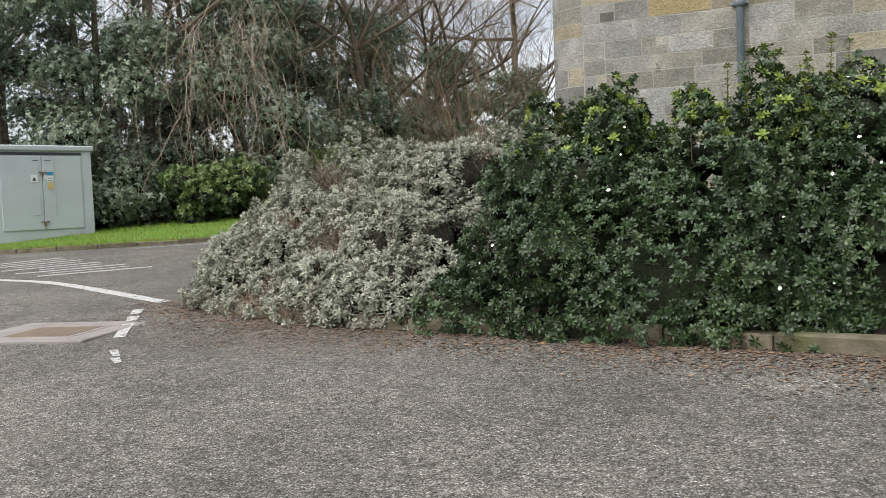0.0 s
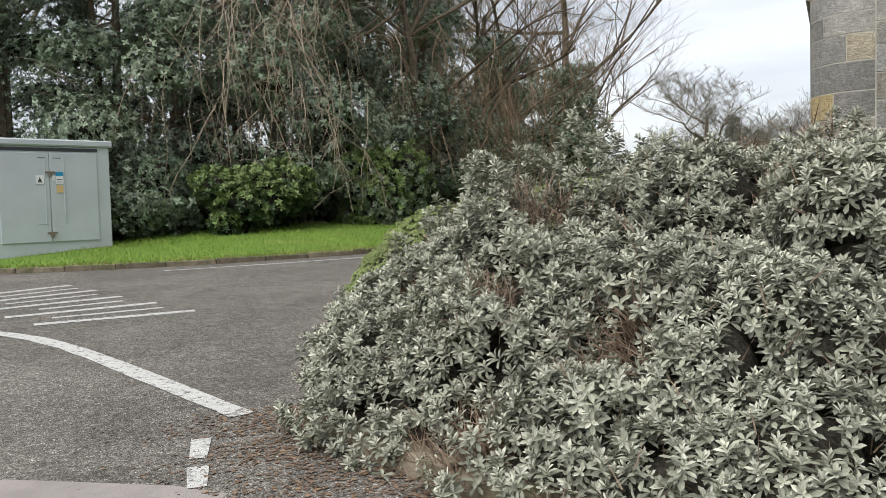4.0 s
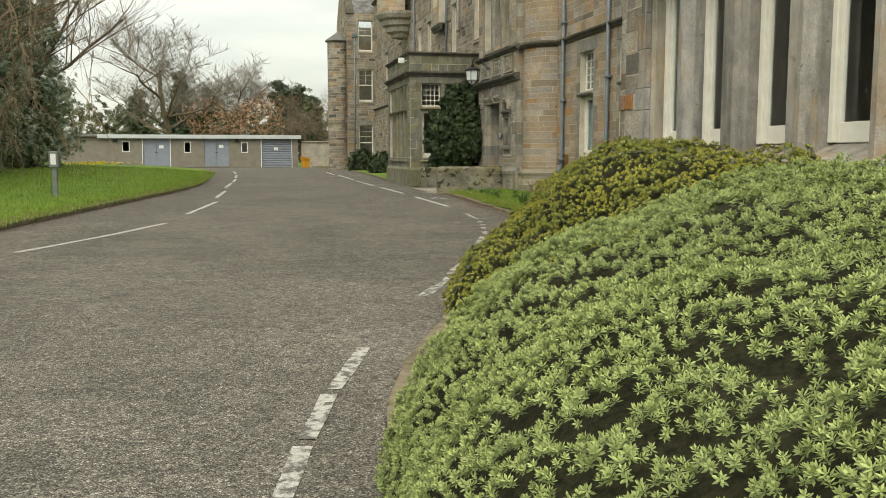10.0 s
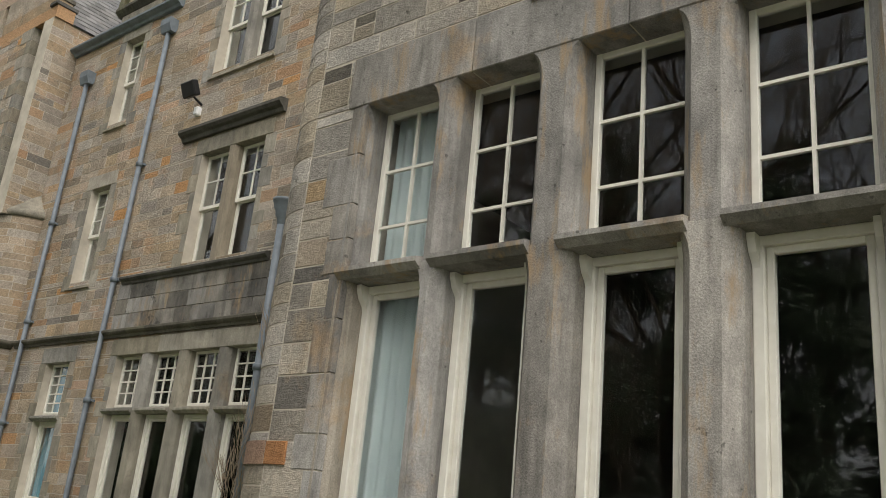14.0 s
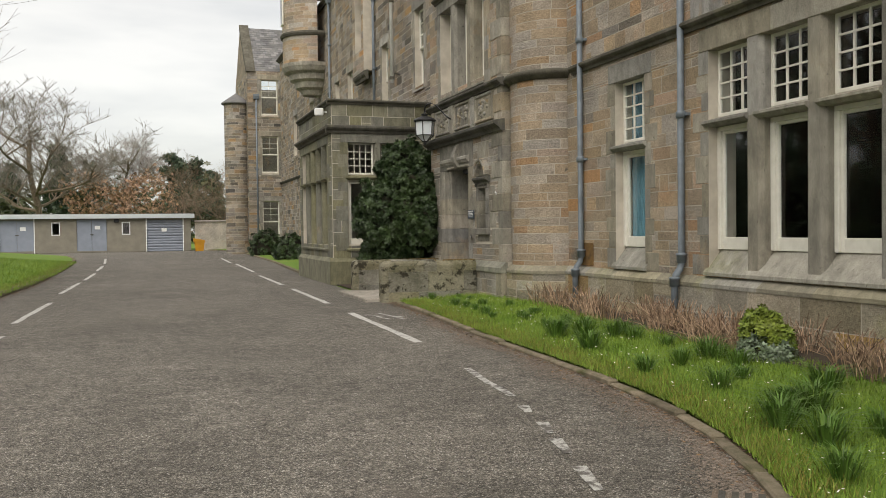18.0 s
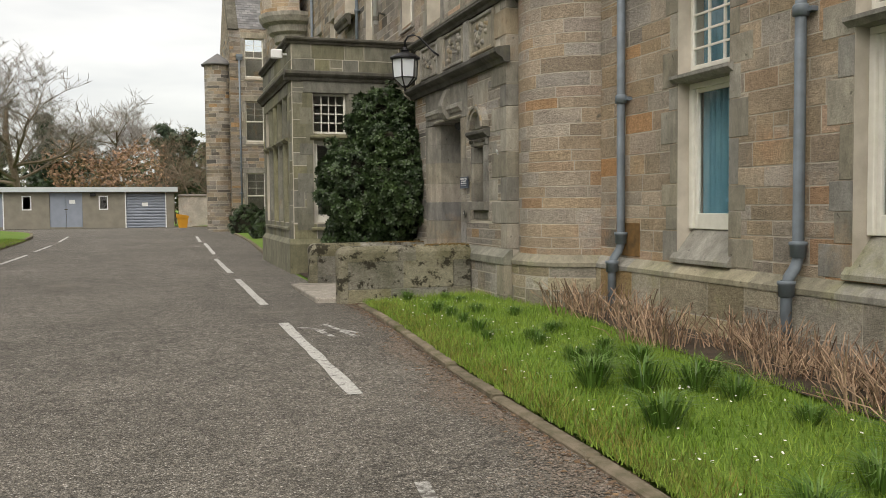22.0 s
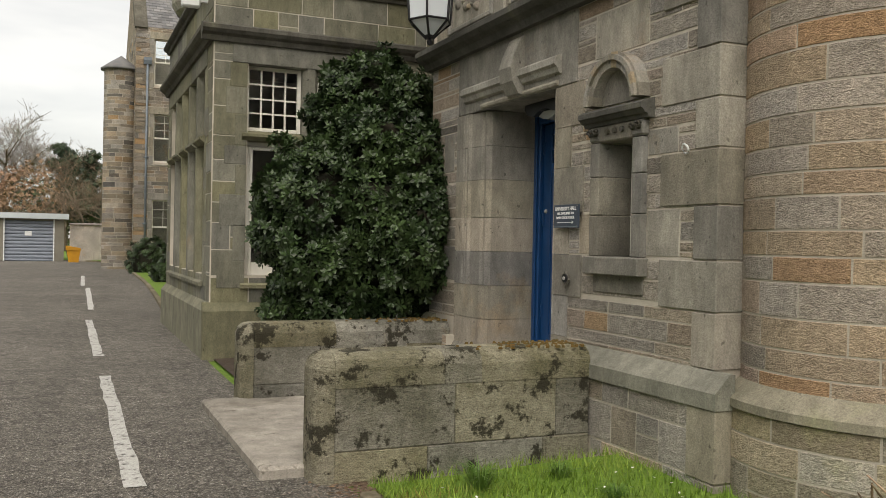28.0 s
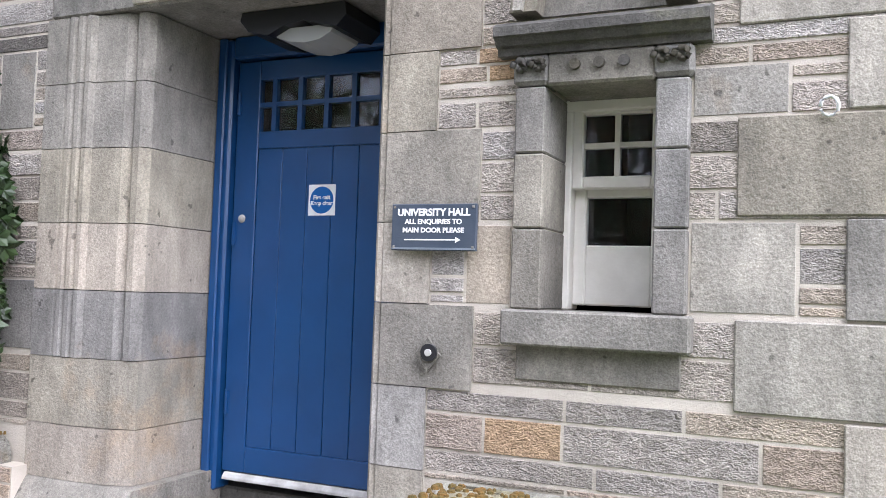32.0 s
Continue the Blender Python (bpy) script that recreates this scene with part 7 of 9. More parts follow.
flecks("edging_crumbs", along(side_k, 9000, LR, 1, 0.11, 0.14), (0.010, 0.028), M_HUMUS, "brown crumbs and clippings along the low edging", 9)
flecks("kerb_crumbs", along(left_line[(left_line[:, 1] > 14) & (left_line[:, 1] < 50)], 7000, LR, -1, 0.16), (0.012, 0.03), M_HUMUS, "brown crumbs of soil and leaves along the verge kerb", 4)

# ---- the electricity cabinet on the verge ----
CM = Matrix(((-0.33, 0.944, 0, -20.02), (-0.944, -0.33, 0, 19.68), (0, 0, 1, 1.0), (0, 0, 0, 1)))
cab = thing("substation_cabinet", "pale grey steel electricity cabinet standing on the verge", "cabinet", (-20.5, 19.5, 1.0))
# Near-black for print, and as painted gap shade on the vent strips.
M_CABDARK = mat("cabinet_shadow_gap", (0.05, 0.055, 0.06), None, 3.0, 0.7)
CW, CD, CH = 3.06, 3.2, 2.35
part("body", Shape(CM).box(0, CW, -CD, 0, -0.3, CH, 0.02), M_CAB, cab)
part("roof", Shape(CM).box(-0.07, CW + 0.07, -CD - 0.07, 0.07, CH, CH + 0.16, 0.03), M_CAB, cab, "overhanging flat roof")
part("vent_slot", Shape(CM).box(0.3, CW - 0.3, 0.0, 0.012, CH - 0.12, CH - 0.04), M_CABDARK, cab)
leaves = []
for a, b in ((0.33, 1.465), (1.485, 2.62)):
    leaves.append(part("door", Shape(CM).box(a, b, -0.01, 0.035, 0.1, CH - 0.16, 0.012), M_CAB, cab))
right_leaf, left_leaf = leaves
for u, leaf_ob in ((1.145, right_leaf), (1.59, left_leaf)):
    part("door_rib", Shape(CM).box(u - 0.015, u + 0.015, 0.035, 0.05, 0.55, CH - 0.3, 0.005), M_CAB, leaf_ob)
    part("door_rib", Shape(CM).box(u - 0.05 if u < 1.4 else u - 0.01, u + 0.01 if u < 1.4 else u + 0.2, 0.035, 0.048, 0.52, 0.55, 0.005), M_CAB, leaf_ob)
for z in (1.72, 0.3):
    bar = part("latch", Shape(CM).box(1.36, 1.59, 0.035, 0.075, z, z + 0.035), M_RUSTPLATE, right_leaf, "dark iron latch bar")
    part("padlock", Shape(CM).box(1.45, 1.51, 0.05, 0.085, z - 0.1, z, 0.008), M_RUSTPLATE, left_leaf, "small rusty padlock")
M_YELSIGN = mat("warning_yellow", (0.62, 0.44, 0.2), None, 3.0, 0.5)
M_CYAN = mat("label_blue", (0.03, 0.28, 0.5), None, 3.0, 0.5)
for u0, u1, z0, z1, m, leaf_ob in ((1.62, 1.81, 1.46, 1.67, M_SIGNWHITE, left_leaf), (1.17, 1.345, 1.47, 1.645, M_SIGNWHITE, right_leaf), (1.17, 1.345, 1.65, 1.74, M_CYAN, right_leaf), (1.18, 1.335, 1.26, 1.43, M_YELSIGN, right_leaf), (1.36, 1.44, 1.54, 1.66, M_SIGNWHITE, right_leaf)):
    part("label", Shape(CM).box(u0, u1, 0.052, 0.056, z0, z1), m, leaf_ob)
for z in (1.50, 1.56):
    part("label_text", Shape(CM).box(1.19, 1.325, 0.056, 0.058, z, z + 0.015), M_CABDARK, right_leaf)
part("label_mark", Shape(CM).prism([(1.66, 1.5), (1.77, 1.5), (1.715, 1.62)], 0.056, 0.058, axis=1), M_CABDARK, left_leaf)
for u in (1.30, 1.65):
    part("label_text", Shape(CM).box(u - 0.09, u + 0.09, 0.036, 0.038, 2.06, 2.08), M_CABDARK, right_leaf if u < 1.4 else left_leaf)
for i in range(5):
    part("side_rib", Shape(CM).box(CW, CW + 0.03, -CD + 0.3 + i * 0.38, -CD + 0.34 + i * 0.38, 0.6, CH - 0.25), M_CAB, cab)
    part("side_rib", Shape(CM).box(-0.03, 0.0, -CD + 0.3 + i * 0.38, -CD + 0.34 + i * 0.38, 0.6, CH - 0.25), M_CAB, cab)
for i in range(2):
    part("side_vent", Shape(CM).box(CW, CW + 0.012, -CD + 0.4 + i * 0.8, -CD + 0.9 + i * 0.8, 0.15, 0.4), M_CABDARK, cab)

# ---- marker post on the lawn ----
post = thing("marker_post", "grey weathered concrete marker post with a plate on the lawn", "post", (-13.0, 32.3, 0.95))
M_POST = mat("weathered_grey_post", (0.21, 0.24, 0.23), (0.16, 0.18, 0.175), 4.0, 0.85, 0.3, 40.0)
part("shaft", Shape().box(-13.06, -12.94, 32.24, 32.36, 0.5, 1.75, 0.015), M_POST, post)
part("head", Shape().box(-13.11, -12.89, 32.2, 32.4, 1.70, 2.1, 0.02), M_POST, post)
part("plate", Shape().box(-13.06, -12.94, 32.19, 32.2, 1.78, 2.04), M_SIGNWHITE, post)

# ---- the low garage block ----
GR = south(84.0)
gar = thing("garage_block", "low grey harled garage block under a flat roof", "garage", (-12, 84, 0.95))
gh = [(4.75, 7.2, 0.9, 3.2), (8.3, 8.86, 2.15, 3.05), (9.85, 11.8, 1.05, 3.25), (12.85, 13.4, 2.15, 3.05), (14.5, 16.6, 1.1, 3.2), (17.6, 18.2, 2.2, 3.1)]
s = Shape(GR)
for a, b, c, d in gaps(4.2, 25.0, 0.5, 3.4, gh):
    s.box(a, b, -0.25, 0, c, d)
part("front_wall", s, M_GARAGE, gar)
part("end_wall", Shape().box(-4.45, -4.2, 84.25, 92, 0.5, 3.4), M_GARAGE, gar)
part("end_wall", Shape().box(-25, -24.75, 84.25, 92, 0.5, 3.4), M_GARAGE, gar)
part("back_wall", Shape().box(-25, -4.2, 92, 92.25, 0.5, 3.4), M_GARAGE, gar)
part("roof", Shape().box(-25.2, -3.95, 83.7, 92.5, 3.42, 3.62, 0.02), M_SLATE, gar, "flat felted roof")
part("fascia", Shape(GR).box(3.95, 20.0, 0.3, 0.34, 3.3, 3.6), M_CAB, gar, "pale grey fascia board")
for a, b, c, d in (gh[1], gh[3], gh[5]):
    gframe = part("window_frame", Shape(GR).box(a, a + 0.06, -0.12, 0.01, c, d).box(b - 0.06, b, -0.12, 0.01, c, d).box(a + 0.06, b - 0.06, -0.12, 0.01, c, c + 0.06).box(a + 0.06, b - 0.06, -0.12, 0.01, d - 0.06, d), M_SIGNWHITE, gar)
    part("pane", Shape(GR).box(a + 0.06, b - 0.06, -0.08, -0.07, c + 0.06, d - 0.06), M_GLASS, gframe)
for a, b, c, d in (gh[2], gh[4]):
    m = (a + b) / 2
    for p, q in ((m, b), (a, m)):
        gleaf = part("door_leaf", Shape(GR).box(p + 0.01, q - 0.01, -0.12, -0.06, c, d, 0.01), M_GDOOR, gar)
    part("bolt", Shape(GR).box(m - 0.1, m + 0.1, -0.06, -0.02, (c + d) / 2, (c + d) / 2 + 0.06), M_SOOT, gleaf)
    part("notice", Shape(GR).box(m - 0.55, m - 0.2, -0.06, -0.05, d - 0.7, d - 0.45), M_SIGNWHITE, gleaf)
a, b, c, d = gh[0]
for i in range(12):
    z = c + (d - c) * i / 12
    part("shutter_slat", Shape(GR).prism([(-0.15, z + 0.005), (-0.1, z + 0.02), (-0.08, z + (d - c) / 24), (-0.1, z + (d - c) / 12 - 0.02), (-0.15, z + (d - c) / 12 - 0.005)], a, b), M_GDOOR, gar)
part("notice", Shape(GR).box(5.85, 6.2, -0.08, -0.06, 2.35, 2.6), M_SIGNWHITE, gar)
for u in (a - 0.06, b + 0.0, 14.44, 16.6):
    part("door_post", Shape(GR).box(u, u + 0.06, -0.1, 0.03, 0.9, 3.28), M_SIGNWHITE, gar)
for u in (9.2, 18.7):
    part("floodlight", Shape(GR).box(u - 0.17, u + 0.17, 0.02, 0.2, 3.02, 3.24, 0.03), M_BLACK, gar, "black floodlight")
structure("floor_garage", Shape().box(-25, -4.2, 84, 92, 0.9, 0.96), M_DARK, "garage floor coloured near-black for room shade", "floor")
fence = structure("garden_wall", Shape().box(-3.9, 0.5, 84.2, 84.5, 0.6, 3.0), M_STONE, "mossy stone garden wall beside the garage", "wall")
part("coping", Shape().box(-3.95, 0.5, 84.1, 84.6, 3.0, 3.12, 0.03), M_CONC, fence)
bin_ = thing("grit_bin", "yellow plastic grit bin beside the garage", "bin", (-3.7, 82.5, 0.95))
M_YEL = mat("yellow_plastic", (0.55, 0.27, 0.02), (0.48, 0.23, 0.02), 3.0, 0.5)
part("tub", Shape().prism([(-3.95, 0.93), (-3.45, 0.93), (-3.35, 1.6), (-4.05, 1.6)], 82.2, 83.0, axis=1), M_YEL, bin_)
part("lid", Shape().prism([(-4.1, 1.6), (-3.3, 1.6), (-3.36, 1.72), (-4.1, 1.85)], 82.15, 83.05, axis=1), M_YEL, bin_)
bird = thing("blackbird", "small black bird standing on the grass", "bird", (-2.2, 74, 1.0))
part("body", Shape().lathe([(0.0, 1.02), (0.07, 1.08), (0.09, 1.16), (0.06, 1.27), (0.045, 1.33), (0.0, 1.38)], (-2.2, 74), 10), M_BLACK, bird, smooth=True)
# floodlight on the main front
flood = thing("floodlight", "black floodlight with a sensor on the sandstone wall", "lamp", (0.1, 27.9, 9.7))
part("head", Shape(MAIN @ Matrix.Translation((27.9, 0.3, 9.75)) @ Matrix.Rotation(radians(-25), 4, "X")).box(-0.2, 0.2, -0.06, 0.08, -0.15, 0.15, 0.02), M_BLACK, flood)
part("arm", Shape(MAIN).tube([(27.9, 0, 9.55), (27.9, 0.25, 9.65)], 0.025, 6), M_BLACK, flood)
part("sensor", Shape(MAIN).box(27.85, 27.97, 0.0, 0.12, 9.3, 9.48, 0.02), M_SIGNWHITE, flood)
downpipe(south(13.0), 1.05, 0.9, 10.0, collars=(4.0, 7.0), hopper=False)

# ---- plants ----
def leaf(length, width, droop=0.18, fold=0.22):
    """One broad blunt leaf of six triangles, along +x."""
    w = width / 2
    v = [(0, 0, 0), (0.36 * length, 0.72 * w, fold * w), (0.72 * length, 0.9 * w, fold * w - 0.08 * length), (length, 0, -droop * length), (0.72 * length, -0.9 * w, fold * w - 0.08 * length), (0.36 * length, -0.72 * w, fold * w)]
    f = [(0, 3, 2), (0, 2, 1), (0, 4, 3), (0, 5, 4)]
    return np.array(v), f


def sprig(spec, seed=0):
    """Leaves set round a shoot: rows of (count, height, elevation, length, width)."""
    rs = np.random.RandomState(seed)
    V, F = [], []
    for k, (n, h, el, length, width) in enumerate(spec):
        for i in range(n):
            v, f = leaf(length * rs.uniform(0.85, 1.15), width)
            a, e = 6.28318 * (i + 0.5 * k) / n + rs.uniform(-0.2, 0.2), radians(el + rs.uniform(-10, 10))
            ry = np.array(((math.cos(e), 0, -math.sin(e)), (0, 1, 0), (math.sin(e), 0, math.cos(e))))
            rz = np.array(((math.cos(a), -math.sin(a), 0), (math.sin(a), math.cos(a), 0), (0, 0, 1)))
            b = len(V) * 0 + sum(len(q) for q in V)
            V.append(v @ ry.T @ rz.T + np.array((0, 0, h)))
            F += [tuple(q + b for q in t) for t in f]
    return np.concatenate(V), F


def lumps(ells, n, seed, r=(0.25, 0.5), low=0.3, flat=0.8):
    """Adds small rounded heads to the outside of a heap."""
    p, nn, rs = cloud(ells, n * 3, seed, low)
    pick = rs.permutation(len(p))[:n]
    out = list(ells)
    for i in pick:
        q = rs.uniform(*r)
        c = p[i] - nn[i] * q * 0.55
        out.append((c[0], c[1], c[2], q, q, q * flat))
    return out


def needle_tuft(rows, seed):
    """A small shoot of narrow leaves: rows of (count, height, elevation, length, width)."""
    r = np.random.RandomState(seed)
    v, f = [], []
    for j, (n, h, el, l, w) in enumerate(rows):
        for i in range(n):
            a, e = 6.28318 * (i + 0.5 * j) / n + r.uniform(-0.25, 0.25), radians(el + r.uniform(-12, 12))
            d = np.array((math.cos(a) * math.cos(e), math.sin(a) * math.cos(e), math.sin(e)))
            q = np.array((-math.sin(a), math.cos(a), 0.0)) * w / 2
            b, k = np.array((0, 0, h)), len(v)
            v += [b, b + d * l * 0.55 + q, b + d * l, b + d * l * 0.55 - q]
            f += [(k, k + 1, k + 2), (k, k + 2, k + 3)]
    return np.array(v), f


def cushion(name, label, ells, n, clumps, size, leaf_m, tip_m, seed, low, reach=0.1, swell=0.07, east=9.0):
    """A dense low bush over a rounded body: shoots gathered in small domed clumps, with hollows between them whose
    shade is coloured into the body.
    """
    root = thing(name, label, "shrub", (ells[0][0], ells[0][1], low))
    e = np.array(ells)
    r = np.random.RandomState(seed)

    def top(x, y):
        q = 1 - ((x[..., None] - e[:, 0]) / e[:, 3]) ** 2 - ((y[..., None] - e[:, 1]) / e[:, 4]) ** 2
        z = np.where(q > 0, e[:, 2] + e[:, 5] * np.sqrt(np.maximum(q, 0)), low - 0.3).max(-1)
        return z + swell * (np.sin(2.9 * x + 1.3 * y + seed) * np.sin(3.3 * y - 1.1 * x) + 0.5 * np.sin(6.1 * x + 2) * np.sin(5.3 * y + 1))

    x0, x1 = (e[:, 0] - e[:, 3]).min(), min(east, (e[:, 0] + e[:, 3]).max())
    y0, y1 = (e[:, 1] - e[:, 4]).min(), (e[:, 1] + e[:, 4]).max()
    nx, ny = int((x1 - x0) / 0.07), int((y1 - y0) / 0.07)
    gx, gy = np.meshgrid(np.linspace(x0, x1, nx), np.linspace(y0, y1, ny), indexing="ij")
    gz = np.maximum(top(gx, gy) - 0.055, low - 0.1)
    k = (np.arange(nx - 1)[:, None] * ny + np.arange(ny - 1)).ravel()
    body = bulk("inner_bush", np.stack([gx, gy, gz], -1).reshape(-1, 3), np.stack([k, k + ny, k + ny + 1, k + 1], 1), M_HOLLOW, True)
    part("inner_bush", body, None, root, "inner twigs coloured near-black for their shade")
    x, y = r.uniform(x0, x1, n * 14), r.uniform(y0, y1, n * 14)
    z = top(x, y)
    gx, gy = (top(x + 0.03, y) - z) / 0.03, (top(x, y + 0.03) - z) / 0.03
    steep = np.sqrt(1 + gx ** 2 + gy ** 2)
    ok = np.flatnonzero((r.uniform(0, 5.5, len(x)) < np.minimum(steep, 5.5)) & (z > low))[:n]
    nn = np.stack([-gx, -gy, np.ones(len(x))], 1)[ok] / steep[ok][:, None]
    p = np.stack([x, y, z], 1)[ok]
    c = p[r.permutation(len(p))[:clumps]]
    tree = KDTree(clumps)
    for i, q in enumerate(c):
        tree.insert(q, i)
    tree.balance()
    near = np.array([tree.find(q)[1] for q in p])
    off = p - c[near]
    d = np.linalg.norm(off, axis=1)
    tall = r.uniform(0.4, 1.3, clumps)[near]
    p = p + nn * (0.06 * tall * np.clip(1 - (d / reach) ** 2, -0.6, 1))[:, None]
    nn = nn + off / reach * 0.5 + np.array((0, 0, 0.4))
    nn /= np.linalg.norm(nn, axis=1)[:, None]
    keep = (d < reach * r.uniform(0.7, 1.2, len(p))) | (r.random_sample(len(p)) < 0.1)
    p, nn = p[keep], nn[keep]
    fr, sc = turned(nn, r, 0.25), r.uniform(*size, len(p))
    tagged(part("foliage", bulk("foliage", *scatter(p, fr, sc, *T_LOW), leaf_m), None, root), kind="stuff")
    tagged(part("tip_foliage", bulk("tip_foliage", *scatter(p, fr, sc, *T_TIP), tip_m), None, root, "paler young leaves at the shoot tips"), kind="stuff")
    return root


# Near-black body colour is the shade seen between the shoots.
M_HOLLOW = mat("hollow_twig_shade", (0.012, 0.014, 0.006), (0.045, 0.042, 0.02), 40.0, 0.95, 1.0, 60.0)
T_LOW = needle_tuft([(6, 0.0, 8, 1.0, 0.34)], 3)
T_TIP = needle_tuft([(5, 0.35, 38, 0.95, 0.32), (3, 0.6, 64, 0.7, 0.26)], 4)
S_GREY = sprig([(4, -0.35, -4, 0.95, 0.42), (4, 0.1, 20, 1.0, 0.42)], 1)
S_GREYTIP = sprig([(4, 0.42, 46, 0.8, 0.33), (3, 0.65, 70, 0.6, 0.24)], 8)
S_LAUREL = rosette(5, 1.0, 0.44, 10, layers=2)
S_HOLLY = rosette(6, 1.0, 0.46, 12, layers=1)
S_IVY = rosette(4, 1.0, 0.62, 8, layers=1)
GREY_E = [(-4.0, 9.6, 0.3, 1.8, 1.75, 1.64), (-5.36, 9.5, 0.3, 1.22, 1.3, 1.67), (-6.1, 9.02, 0.3, 0.9, 0.84, 1.1), (-3.2, 9.5, 0.4, 1.4, 1.8, 1.5), (-4.0, 8.15, 0.25, 1.25, 0.95, 1.05), (-5.2, 8.45, 0.25, 1.25, 0.8, 1.02), (-4.6, 7.68, 0.2, 1.0, 0.6, 0.6), (-3.75, 7.38, 0.2, 0.85, 0.55, 0.6), (-5.9, 8.2, 0.2, 0.85, 0.62, 0.6)]
M_DEADTWIG = mat("dead_brown_twigs", (0.20, 0.14, 0.10), (0.29, 0.22, 0.16), 9.0, 0.95, piece=0.35)
# Core colour is darkened to give the shade deep in the shrub.
shrub("grey_leaved_shrub", "sprawling shrub with felty silver-grey leaves spilling over the edging", lumps(GREY_E, 75, 3, (0.22, 0.42), 0.45), 14500, S_GREY, (0.042, 0.072), L_GREY, 5, 0.3, spread=0.3, lift=0.95, bumpy=0.17, core_mat=mat("grey_twig_shade", (0.02, 0.02, 0.014), (0.085, 0.075, 0.055), 45.0, 0.95, 1.0, 40.0), shrink=0.68, tip=(S_GREYTIP, L_SILVER, 0.85), canes=(6000, (0.12, 0.26), 0.007, M_DEADTWIG), east=0.55)
HEBE_E = [(-5.95, 12.5, 0.36, 2.0, 2.7, 1.55), (-4.8, 12.7, 0.4, 1.9, 2.6, 1.5), (-5.8, 14.2, 0.4, 1.35, 1.2, 0.85), (-6.8, 11.5, 0.36, 1.4, 1.6, 1.34), (-6.5, 10.9, 0.34, 1.5, 1.35, 1.42)]
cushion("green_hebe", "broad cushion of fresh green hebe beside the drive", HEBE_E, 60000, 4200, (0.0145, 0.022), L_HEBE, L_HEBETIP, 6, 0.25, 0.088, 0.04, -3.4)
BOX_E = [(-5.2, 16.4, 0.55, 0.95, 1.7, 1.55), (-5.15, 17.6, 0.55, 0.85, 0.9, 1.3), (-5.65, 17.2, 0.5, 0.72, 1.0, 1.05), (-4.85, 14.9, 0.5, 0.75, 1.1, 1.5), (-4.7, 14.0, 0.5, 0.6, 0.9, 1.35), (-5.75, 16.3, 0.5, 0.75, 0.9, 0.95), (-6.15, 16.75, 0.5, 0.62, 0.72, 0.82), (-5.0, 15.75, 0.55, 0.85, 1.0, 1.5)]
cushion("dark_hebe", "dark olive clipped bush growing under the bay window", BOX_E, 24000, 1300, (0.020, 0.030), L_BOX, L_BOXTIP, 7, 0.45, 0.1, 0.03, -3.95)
for i, (x0, x1) in enumerate(((-2.0, -0.6), (0.1, 1.6), (2.6, 4.2))):
    e = [(x, 8.05 + 0.15 * math.sin(3 * x), 0.35, 1.15, 1.3, 1.85) for x in (x0, x1)] + [((x0 + x1) / 2, 7.2, 0.3, 1.35, 0.75, 1.15), (x0 + 0.1, 6.98, 0.15, 0.9, 0.5, 0.6), (x0 - 0.9, 7.05, 0.15, 0.55, 0.48, 0.55), (x1 + 0.1, 6.85, 0.15, 0.9, 0.5, 0.6)]
    # Hedge core is near-black, its inner shade set by colour.
    shrub("dark_hedge_shrub", "dense dark glossy hedge shrub with yellow-green shoots", lumps(e, 40, 20 + i, (0.22, 0.42), 0.4), 9500 if i < 2 else 2500, S_LAUREL, (0.046, 0.074), L_HEDGE, 30 + i, 0.3, spread=0.6, lift=0.3, young=(L_YOUNG, 0.35, 0.45, 1.75), shrink=0.66, core_mat=mat("hedge_twig_shade", (0.008, 0.012, 0.006), (0.03, 0.04, 0.016), 45.0, 0.95, 1.0, 40.0))
# upright yellow shoots standing out of the hedge
rs = np.random.RandomState(12)
shoots = thing("hedge_shoots", "tall yellow-green shoots rising from the dark hedge", "shoots", (0, 8, 2.0))
P, N = [], []
stem = Shape()
for i in range(46):
    x, y = rs.uniform(-2.3, 4.2), rs.uniform(7.3, 8.9)
    z0, h = 1.95, rs.uniform(0.25, 0.7)
    lean_x, lean_y = rs.uniform(-0.12, 0.12), rs.uniform(-0.12, 0.12)
    stem.tube([(x, y, z0 - 0.3), (x + lean_x, y + lean_y, z0 + h)], 0.006, 4, 0.003)
    for k in range(int(h / 0.06)):
        t = (k + 1) / (h / 0.06)
        P.append((x + lean_x * t, y + lean_y * t, z0 + h * t))
        N.append((lean_x + rs.uniform(-0.3, 0.3), lean_y + rs.uniform(-0.3, 0.3), 1.0))
P, N = np.array(P), np.array(N)
part("stem_mass", stem, M_TWIG, shoots)
tagged(part("foliage", bulk("foliage", *scatter(P, turned(N, rs, 0.2), rs.uniform(0.04, 0.065, len(P)), *S_LAUREL), L_YOUNG), None, shoots), kind="stuff")
# white flowers in the hedge
fl, fn, frs = cloud([(-2.0, 8.0, 0.35, 1.22, 1.4, 1.95), (-1.3, 7.15, 0.3, 1.45, 0.85, 1.25), (0.8, 7.6, 0.4, 1.6, 1.25, 1.8)], 170, 9, 0.6)
tagged(part("hedge_blossom", bulk("hedge_blossom", *scatter(fl, turned(fn, frs, 0.2), frs.uniform(0.014, 0.024, len(fl)), *rosette(6, 1, 0.7, 25)), mat("white_petals", (0.75, 0.75, 0.70), None, 3.0, 0.6)), None), "small white flower heads on the dark hedge", "flowers", kind="stuff")
